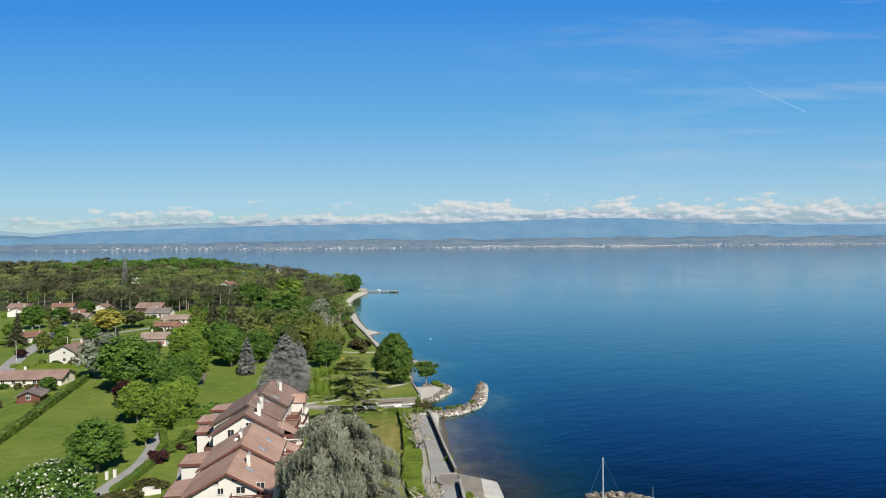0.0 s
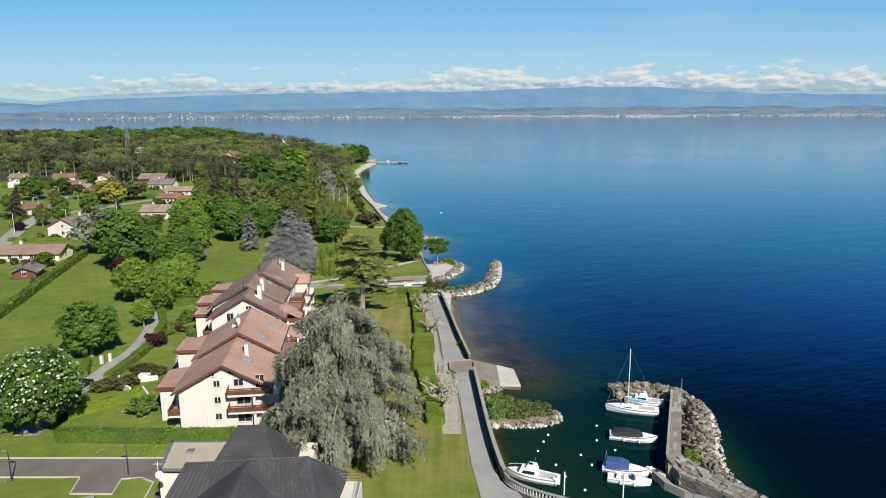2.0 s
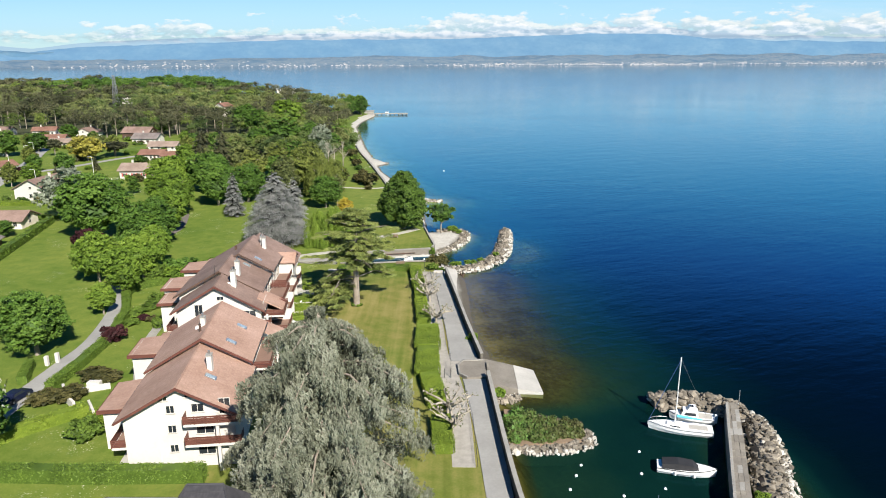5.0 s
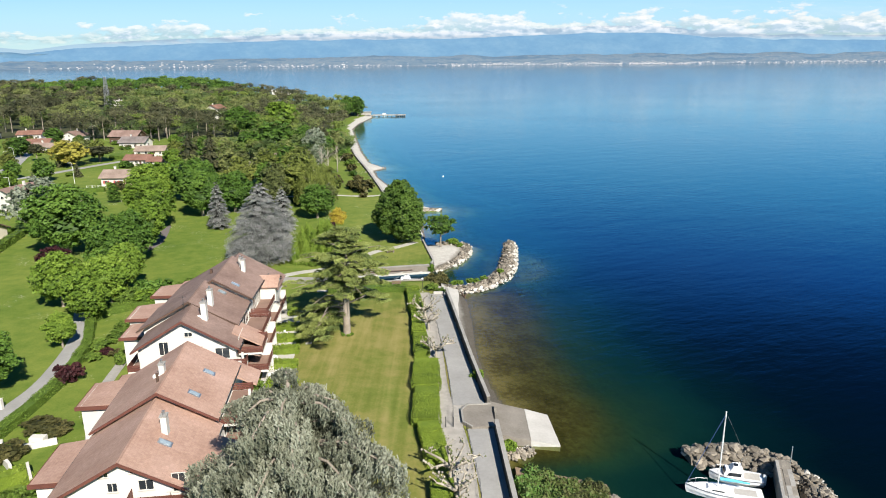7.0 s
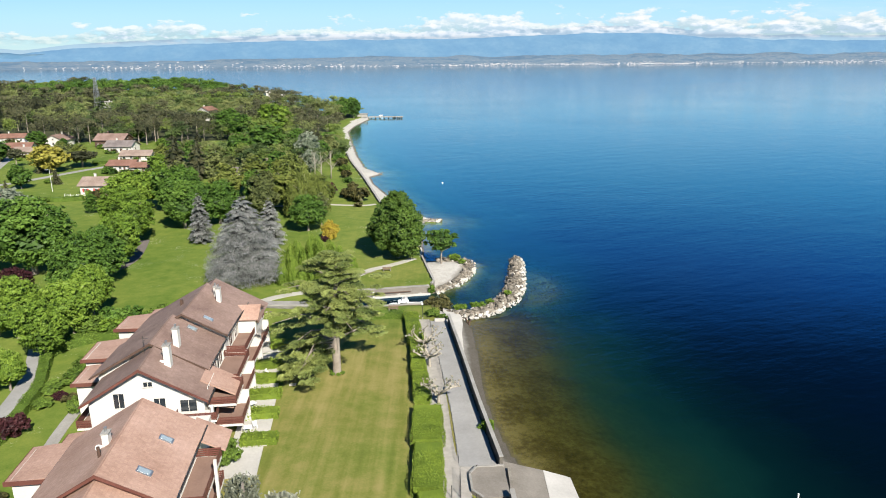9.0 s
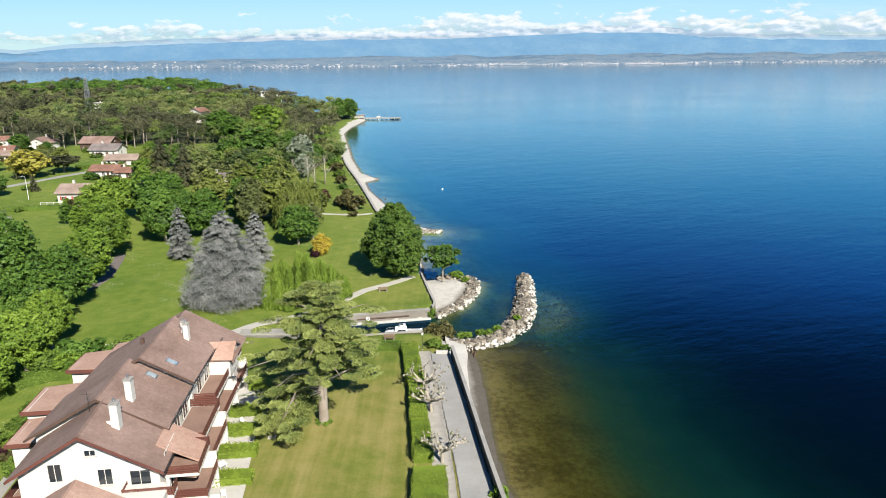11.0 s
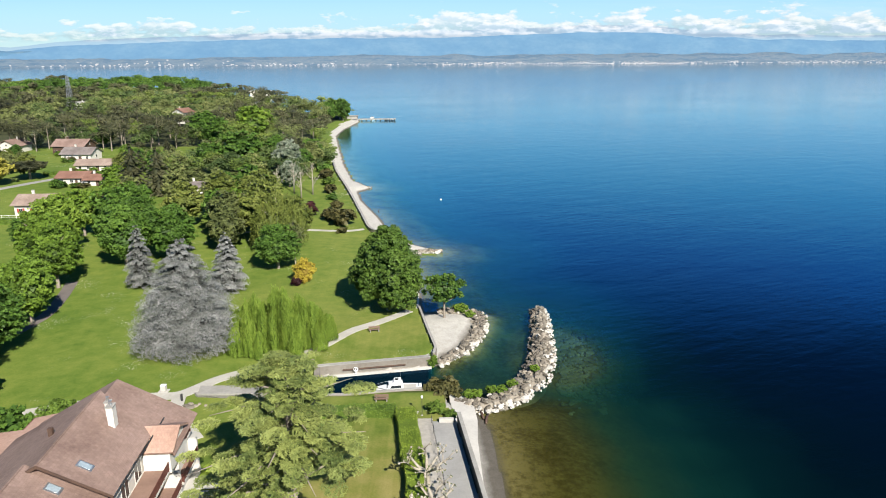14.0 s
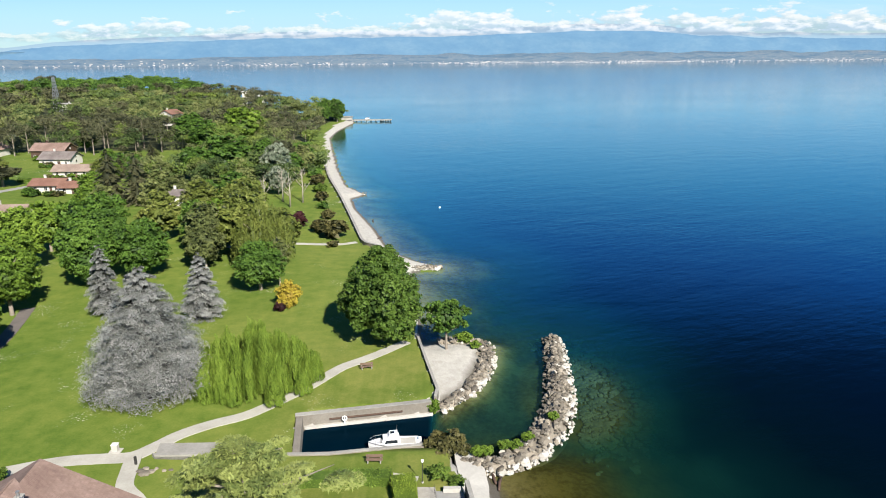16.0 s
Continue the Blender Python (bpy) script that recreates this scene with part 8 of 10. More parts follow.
annex(E_, -11.4, -8.4, 67.2, 70.4, 8.4)
r = Geo()
slope(r, (4.4, 57.0, 10.6), (8.7, 57.0, 10.6), (8.7, 60.0, 12.0), (4.4, 60.0, 12.0))
slope(r, (8.7, 62.6, 10.8), (4.4, 62.6, 10.8), (4.4, 60.0, 12.0), (8.7, 60.0, 12.0))
part("porch_gable", Geo().rings([[(x, v, z) for v, z in ((57.4, 8.0), (62.2, 8.0), (62.2, 10.7), (60.0, 11.72), (57.4, 10.5))] for x in (5.5, 8.2)]), M_WALL, E_, "white gable of the porch")
part("porch_roof", r, M_ROOF, E_, "pinkish tiled porch roof")
# the last two houses stand at a slightly smaller angle than the row
for H, pu, pv, turn, du in ((D, -2.1, 45.0, 5.0, -0.7), (E_, -0.6, 56.0, 4.0, -1.0)):
    a, b = radians(ROW_TURN), radians(turn)
    px, py = ROW_AT[0] + math.cos(a) * pu - math.sin(a) * pv, ROW_AT[1] + math.sin(a) * pu + math.cos(a) * pv
    H.location = (px - math.cos(b) * (pu - du) + math.sin(b) * pv, py - math.sin(b) * (pu - du) - math.cos(b) * pv, 0)
    H.rotation_euler = (0, 0, b)
# stepped balconies on the lake side
for H, vs in ((C, (34.2, 39.6)), (D, (40.8, 48.8)), (E_, (50.2, 58.6)), (E_, (59.4, 65.0))):
    for i, (z, out) in enumerate(((8.3, 7.4), (5.5, 8.0))):
        balcony(H, 4.62 if H is not E_ else 5.42, out + 0.6, vs[0], vs[1], z, sides_on="sen")
    for z in (8.35, 5.55, 2.9):
        for f in (0.3, 0.7):
            window(H, 4.6 if H is not E_ else 5.4, vs[0] + (vs[1] - vs[0]) * f, z, 1.8, 2.05, "e")
    part("divider_wall", Geo().box(4.7, 8.6, vs[1] - 0.15, vs[1] + 0.15, 2.2, 7.4), M_WALL, H, "white dividing wall")
    part("awning", Geo().hexa([(4.7, vs[0] + 0.4, 8.0), (7.6, vs[0] + 0.4, 7.5), (7.6, vs[1] - 0.4, 7.5), (4.7, vs[1] - 0.4, 8.0), (4.7, vs[0] + 0.4, 8.12), (7.6, vs[0] + 0.4, 7.62), (7.6, vs[1] - 0.4, 7.62), (4.7, vs[1] - 0.4, 8.12)]), M_ROOF, H, "narrow tiled canopy")


def row_point(u, v):
    c, s = math.cos(radians(ROW_TURN)), math.sin(radians(ROW_TURN))
    return ROW_AT[0] + c * u - s * v, ROW_AT[1] + s * u + c * v


for u0, u1, v0, v1 in ((6.6, 11.0, 26.5, 32.8), (7.0, 11.4, 33.0, 39.6), (6.4, 11.2, 40.0, 45.2), (6.2, 11.0, 45.6, 50.4), (6.2, 10.8, 50.8, 55.4), (6.2, 10.8, 55.8, 61), (6.4, 10.6, 61.4, 65.6)):
    c = [row_point(u, v) for u, v in ((u0, v0), (u1, v0), (u1, v1), (u0, v1))]
    g = Geo().hexa([(*p, 1.6) for p in c] + [(*p, 2.95) for p in c])
    solo("terrace_paving", g, M_CONCRETE_PALE, "pale paved garden terrace beside the houses", "terrace", "structure")
for i, (u, v) in enumerate(((8.6, 36.6), (9.4, 37.4), (8.2, 43.0), (9.0, 53.2))):
    x, y = row_point(u, v)
    t = thing("garden_table" if i % 2 == 0 else "garden_chair", "white plastic garden table on the terrace" if i % 2 == 0 else "white plastic garden chair on the terrace", "table" if i % 2 == 0 else "chair", (x, y, 2.95), 7 + 20 * i)
    if i % 2 == 0:
        part("top", Geo().box(-0.5, 0.5, -0.5, 0.5, 0.68, 0.72, 0.01), M_GEL, t)
        for sx in (-0.42, 0.42):
            for sy in (-0.42, 0.42):
                part("leg", Geo().tube([(sx, sy, 0), (sx * 0.9, sy * 0.9, 0.68)], 0.03, 6), M_GEL, t)
    else:
        part("seat", Geo().box(-0.25, 0.25, -0.25, 0.25, 0.4, 0.44, 0.01), M_GEL, t)
        part("backrest", Geo().box(-0.25, 0.25, 0.21, 0.25, 0.44, 0.9, 0.01), M_GEL, t)
        for sx in (-0.22, 0.22):
            for sy in (-0.22, 0.22):
                part("leg", Geo().tube([(sx, sy, 0), (sx, sy, 0.4)], 0.025, 6), M_GEL, t)

# ---- white garden walls beside the end house ----
for pts, z1 in (([(-49.8, 110.4), (-47.6, 107.4)], 4.4), ([(-47.4, 111.2), (-44.6, 108.4)], 4.2), ([(-46.8, 113.6), (-43.0, 117.6), (-40.8, 119.8)], 3.9)):
    wall_along("garden_wall", pts, 0.3, 2.2, z1, M_WALL, "white rendered garden wall", None, 2.0, False)
solo("bin_box", Geo().box(-0.9, 0.9, -0.5, 0.5, 0, 1.2, 0.03), M_WALL, "white rendered box beside the driveway", "meter box", at=(-52.2, 116.6, h_at(-52.2, 116.6)))
for x, y in ((-62.6, 125.6), (-63.6, 124.4)):
    solo("gate_post", Geo().box(-0.25, 0.25, -0.25, 0.25, 0, 1.6, 0.03), M_WALL, "white gate post beside the driveway", "gate post", at=(x, y, h_at(x, y)))

# ---- the dark-roofed villa in front ----


def villa():
    root = thing("villa", "villa with black slate roofs and a flat-roofed wing", "house", (-1.9, 1.3, 0))
    zg = 2.6
    # wing with flat gravel roof
    c = [(-30.6, 74.9), (-24.0, 74.9), (-24.4, 81.9), (-31.9, 81.9)]
    part("wing", Geo().hexa([(*p, zg) for p in c] + [(*p, 8.2) for p in c]), M_WALL_CREAM, root, "cream rendered flat-roofed wing")
    fr = part("flat_roof", Geo().hexa([(*p, 8.21) for p in c] + [(*p, 8.42) for p in c]), M_ROOF_GRAVEL, root, "sandy gravel flat roof")
    for (ax, ay), (bx, by) in zip(c, c[1:] + c[:1]):
        d = Vector((bx - ax, by - ay)).normalized()
        n = Vector((-d.y, d.x)) * 0.32
        part("roof_edge", Geo().hexa([(ax, ay, 8.2), (bx, by, 8.2), (bx + n.x, by + n.y, 8.2), (ax + n.x, ay + n.y, 8.2), (ax, ay, 8.62), (bx, by, 8.62), (bx + n.x, by + n.y, 8.62), (ax + n.x, ay + n.y, 8.62)]), M_METAL, fr, "grey-blue metal roof edge")
    part("roof_hatch", Geo().box(-29, -28.2, 79, 79.8, 8.42, 8.7, 0.03), M_METAL, fr)
    # north block with a steep hipped roof
    part("wall", Geo().box(-24.4, -13.9, 71.4, 82.6, zg, 8.0), M_WALL_CREAM, root)
    r = Geo()
    e, zt = 8.3, 12.0
    t1, t2 = (-22.5, 79.0), (-19.2, 79.1)
    sw, se, ne, nw = (-24.6, 71.0), (-15.4, 71.0), (-15.6, 82.4), (-25.0, 82.2)
    r.quad((*sw, e + 0.6), (*se, e + 0.6), (*t2, zt), (*t1, zt), uv=[(0, 0), (9, 0), (6, 9), (3, 9)])
    r.quad((*se, e + 0.6), (*ne, e - 0.6), (*t2, zt), uv=[(0, 0), (11, 0), (7, 5)])
    r.quad((*ne, e - 0.6), (*nw, e), (*t1, zt), (*t2, zt), uv=[(0, 0), (9, 0), (6, 4), (3, 4)])
    r.quad((*nw, e), (*sw, e + 0.6), (*t1, zt), uv=[(0, 0), (11, 0), (4, 5)])
    r.quad((*nw, e - 0.2), (*ne, e - 0.8), (*se, e + 0.4), (*sw, e + 0.4))
    nroof = part("roof", r, M_ROOF_SLATE, root, "black slate roof")
    for k in range(1, 11):
        q = k / 11
        a, b = Vector((*sw, e + 0.6)).lerp(Vector((*t1, zt)), q), Vector((*se, e + 0.6)).lerp(Vector((*t2, zt)), q)
        part("sheet_lap", Geo().tube([a + Vector((0, 0, 0.03)), b + Vector((0, 0, 0.03))], 0.05, 5), M_SLATE, nroof)
    # long front block, its ridge across the plot, with a cross gable
    part("wall", Geo().box(-27.6, -9.8, 58, 72.6, zg, 7.6), M_WALL_CREAM, root)
    r = Geo()
    ra, rb = (-25.6, 70.4, 11.9), (-12.6, 71.8, 11.9)
    slope(r, (-9.2, 76.0, 7.7), (-28.4, 74.6, 7.7), ra, rb)
    slope(r, (-28.4, 60.0, 6.2), (-9.0, 61.5, 6.2), rb, ra)
    r.quad((-28.4, 74.6, 7.7), (-28.4, 60.0, 6.2), ra, uv=[(0, 0), (14, 0), (9, 6)])
    r.quad((-9.0, 61.5, 6.2), (-9.2, 76.0, 7.7), rb, uv=[(0, 0), (14, 0), (9, 5)])
    froof = part("roof", r, M_ROOF_SLATE, root, "black slate roof")
    # seams of the sheet roof run down its slope
    for k in range(1, 30):
        q = k / 30
        a, b = Vector(ra).lerp(Vector(rb), q), Vector((-28.4, 60.0, 6.2)).lerp(Vector((-9.0, 61.5, 6.2)), q)
        part("seam", Geo().tube([a + Vector((0, 0, 0.02)), b + Vector((0, 0, 0.02))], 0.035, 4), M_SLATE, froof)
    r = Geo()
    slope(r, (-24.0, 67.0, 9.6), (-24.0, 57.0, 6.4), (-19.1, 57.0, 10.8), (-19.0, 70.8, 12.05))
    slope(r, (-14.2, 57.0, 6.4), (-14.2, 67.6, 9.6), (-19.0, 70.8, 12.05), (-19.1, 57.0, 10.8))
    part("gable_roof", r, M_ROOF_SLATE, root, "black slate roof")
    rd = Geo().tube([ra, rb], 0.12, 6).tube([(*t1, zt), (*t2, zt)], 0.12, 6).tube([(*t2, zt), (*se, e + 0.6)], 0.1, 6).tube([(*t1, zt), (*sw, e + 0.6)], 0.1, 6).tube([(-19.0, 70.8, 12.05), (-19.1, 57, 10.8)], 0.1, 6)
    part("ridge_capping", rd, M_SLATE, root)
    # balcony at the lake end with white parapet
    bl = part("balcony", Geo().box(-10.1, -7.4, 70.0, 74.4, 7.2, 7.5), M_WALL, root, "white balcony with metal railing")
    r = Geo()
    for zz in (0.3, 0.6, 0.95):
        r.tube([(-10, 74.3, 7.5 + zz), (-7.5, 74.3, 7.5 + zz), (-7.5, 70.1, 7.5 + zz)], 0.03, 5)
    part("railing", r, M_METAL, bl)
    part("pier_wall", Geo().box(-10.1, -7.4, 70, 74.4, zg, 7.19), M_WALL, bl)
    part("chimney", Geo().box(-12.4, -11.2, 72.0, 73.4, 7.4, 9.8, 0.03), M_WALL, root)
    ae = Geo().tube([(-29.0, 71.4, 9.4), (-29.0, 71.4, 11.6)], 0.04, 5).tube([(-29.5, 71.4, 11.3), (-28.4, 71.4, 11.3)], 0.03, 5)
    part("aerial", ae, M_WHITEPOLE, root)
    rr = [[(-28.7 + 0.5 * k * math.cos(q), 71.0 - 0.1 + 0.1 * k, 10.2 + 0.5 * k * math.sin(q)) for q in np.linspace(0, 2 * math.pi, 12, endpoint=False)] for k in (0.1, 0.6, 1.0)]
    part("dish", Geo().rings(rr), M_WHITEPOLE, root, "white satellite dish")
    for x in (-26.0, -11.6):
        dm = part("dormer", Geo().hexa([(x - 0.8, 65.0, 7.4), (x + 0.8, 65.0, 7.4), (x + 0.8, 67.6, 9.2), (x - 0.8, 67.6, 9.2), (x - 0.8, 65.0, 8.8), (x + 0.8, 65.0, 8.8), (x + 0.8, 67.6, 9.5), (x - 0.8, 67.6, 9.5)]), M_DARKWOOD, root, "small slated dormer")


villa()

# ---- village chalets ----


def chalet(x, y, w, d, turn, roof_mat, label, eave=3.0, k=0.42, wall_mat=M_WALL, shutters=None, zlift=0.0):
    """A village house: walls, two tiled slopes with deep eaves, windows, door, chimney. The ridge runs along its width."""
    z = h_at(x, y) + zlift
    root = thing("house", label, "house", (x, y, z), turn, "village houses")
    zr = eave + d / 2 * k
    g = Geo()
    A = [(-d / 2, -0.4), (d / 2, -0.4), (d / 2, eave), (0, zr), (-d / 2, eave)]
    g.rings([[(-w / 2, yy, zz) for yy, zz in A], [(w / 2, yy, zz) for yy, zz in A]])
    part("wall", g, wall_mat, root)
    r = Geo()
    o = 0.8
    e = zr + 0.12
    slope(r, (-w / 2 - o, -d / 2 - o, e - (d / 2 + o) * k), (w / 2 + o, -d / 2 - o, e - (d / 2 + o) * k), (w / 2 + o, 0, e), (-w / 2 - o, 0, e), 0.18)
    slope(r, (w / 2 + o, d / 2 + o, e - (d / 2 + o) * k), (-w / 2 - o, d / 2 + o, e - (d / 2 + o) * k), (-w / 2 - o, 0, e), (w / 2 + o, 0, e), 0.18)
    part("roof", r, roof_mat, root)
    for i in range(max(2, int(w / 3.2))):
        xx = -w / 2 + (i + 0.5) * w / max(2, int(w / 3.2))
        window(root, xx, -d / 2, 0.8, 1.1, 1.3, "s", shutters=shutters)
    window(root, w / 2, 0.0, 1.0, 1.2, 1.3, "e")
    window(root, w / 2, 0.0, eave - 0.1, 1.0, 0.9, "e")
    part("door", Geo().box(w * 0.12, w * 0.12 + 0.95, -d / 2 - 0.05, -d / 2 - 0.003, 0, 2.1), M_DARKWOOD, root)
    c = part("chimney", Geo().box(-w * 0.2 - 0.35, -w * 0.2 + 0.35, 0.5, 1.1, zr - 0.9, zr + 1.1, 0.02), wall_mat, root)
    part("cap", Geo().box(-w * 0.2 - 0.42, -w * 0.2 + 0.42, 0.43, 1.17, zr + 1.103, zr + 1.2), M_CONCRETE, c)
    return root


chalet(-127.0, 302.0, 11.5, 9.5, 2, M_ROOF_TAN, "white chalet with pale brown tiled roof and red shutters", 3.4, 0.46, shutters=M_RED)
chalet(-142, 353, 11, 8, 0, M_ROOF_RED, "low house with red-brown tiled roof", 2.8)
chalet(-132.5, 350, 7, 7, 0, M_ROOF_RED, "small annexe with red tiled roof", 2.4)
chalet(-150, 386, 14, 9, 3, M_ROOF_TAN, "low house with pale tiled roof", 2.6)
chalet(-172, 417, 14, 10, -3, M_ROOF_GREY, "white house with grey-brown tiled roof", 3.2, 0.5)
chalet(-186, 438, 16, 11, -3, M_ROOF_BROWN, "dark timber house with brown tiled roof", 4.4, 0.5, M_DARKWOOD)
chalet(-141.5, 260, 13, 12.5, -98, M_ROOF_BROWN, "white chalet with a broad gable, brown roof and dark gable boards", 4.0, 0.5)
chalet(-131.5, 217, 20, 9, 3, M_ROOF_BROWN, "long low house with brown tiled roof", 2.6, 0.42, M_WALL_CREAM)
chalet(-118.5, 192.5, 7, 6, -75, M_ROOF_GREY, "small dark red timber garden shed", 2.2, 0.45, M_BROWNWOOD)
chalet(-192, 314, 11, 8, 60, M_ROOF_RED, "house with red-brown roof beside the street", 3.0)
chalet(-224, 415, 12, 9, 10, M_ROOF_RED, "white house with orange-red tiled roof", 3.4)
chalet(-213, 402, 12, 8, -8, M_ROOF_TAN, "house with pale brown tiled roof", 2.8)
chalet(-221, 446, 12, 11, -92, M_ROOF_BROWN, "white house with a gable under a brown tiled roof", 3.6, 0.5)
chalet(-257, 463, 13, 9, 15, M_ROOF_RED, "white house with brown-red tiled roof", 3.2)
chalet(-267, 431, 13, 11, -80, M_ROOF_BROWN, "house with dark brown roof and green gable", 3.6)
chalet(-285, 462, 14, 10, 5, M_ROOF_BROWN, "village house with dark brown roof", 3.2)
chalet(-240, 350, 13, 9, 50, M_ROOF_BROWN, "village house with brown roof", 3.2)
chalet(-86, 327, 11, 8, 8, M_ROOF_GREY, "small pale house hidden among park trees", 3.6, 0.3)
chalet(-312, 705, 12, 8, 0, M_CONCRETE_PALE, "white flat building at the foot of the mast", 4.5, 0.08, zlift=4)
chalet(-170, 548, 10, 9, 70, M_ROOF_RED, "house with orange roof above the trees", 7.0, 0.5, zlift=5)
chalet(-166, 738, 18, 9, 5, M_CONCRETE_PALE, "pale flat-roofed house above the trees", 12.0, 0.06, zlift=4)


def fence(pts, name="fence", label="white post-and-rail garden fence", h=1.1, gap=2.0, mat=M_WHITEPOLE):
    P = resample(pts, gap)
    root = thing(name, label, "fence")
    for p in P:
        z = h_at(p.x, p.y)
        part("post", Geo().box(p.x - 0.05, p.x + 0.05, p.y - 0.05, p.y + 0.05, z - 0.1, z + h), mat, root)
    for a, b in zip(P, P[1:]):
        for f in (0.45, 0.9):
            za, zb = h_at(a.x, a.y) + h * f, h_at(b.x, b.y) + h * f
            part("rail", Geo().tube([(a.x, a.y, za), (b.x, b.y, zb)], 0.04, 5), mat, root)


fence([(-136, 292.6), (-118.5, 292.3)])
fence([(-160, 372.5), (-135, 371)])

# ---- lattice mast ----
mz = h_at(-335, 725)
mast = thing("lattice_mast", "tall grey steel lattice radio mast above the woods", "radio mast", (-335, 725, mz))
legs = []
Hm = 30
for sx, sy in ((-1, -1), (1, -1), (1, 1), (-1, 1)):
    part("leg", Geo().tube([(sx * 2.6, sy * 2.6, 0), (sx * 0.7, sy * 0.7, Hm)], 0.22, 6), M_METAL, mast)
for i in range(12):
    g = Geo()
    f0, f1 = i / 12, (i + 1) / 12
    r0, r1 = 2.6 - 1.9 * f0, 2.6 - 1.9 * f1
    for (ax, ay), (bx, by) in (((-1, -1), (1, -1)), ((1, -1), (1, 1)), ((1, 1), (-1, 1)), ((-1, 1), (-1, -1))):
        g.tube([(ax * r0, ay * r0, Hm * f0), (bx * r1, by * r1, Hm * f1)], 0.13, 4)
        g.tube([(bx * r0, by * r0, Hm * f0), (ax * r1, ay * r1, Hm * f1)], 0.13, 4)
    part("bracing", g, M_METAL, mast)

# ---- boats ----


def hull_rings(L, W, H, fine=0.5, n=11, transom=0.85, sheer=0.25, draft=0.25):
    """Cross-sections of a hull from stern to bow; x runs to the bow."""
    out = []
    for i in range(n):
        f = i / (n - 1)
        b = W / 2 * (transom + (1 - transom) * min(1, f / 0.35)) * (1 - max(0, (f - 0.45) / 0.55) ** (1.8 + fine))
        b = max(b, 0.02)
        top = H + sheer * f * f
        x = -L / 2 + L * f
        rake = 0.12 * L * max(0, f - 0.8)
        out.append([(x - rake * 2.0, 0, -draft * (1 - f ** 3)), (x - rake, b * 0.72, 0.02), (x, b, top * 0.55), (x, b * 1.02, top), (x, -b * 1.02, top), (x, -b, top * 0.55), (x - rake, -b * 0.72, 0.02)])
    return out


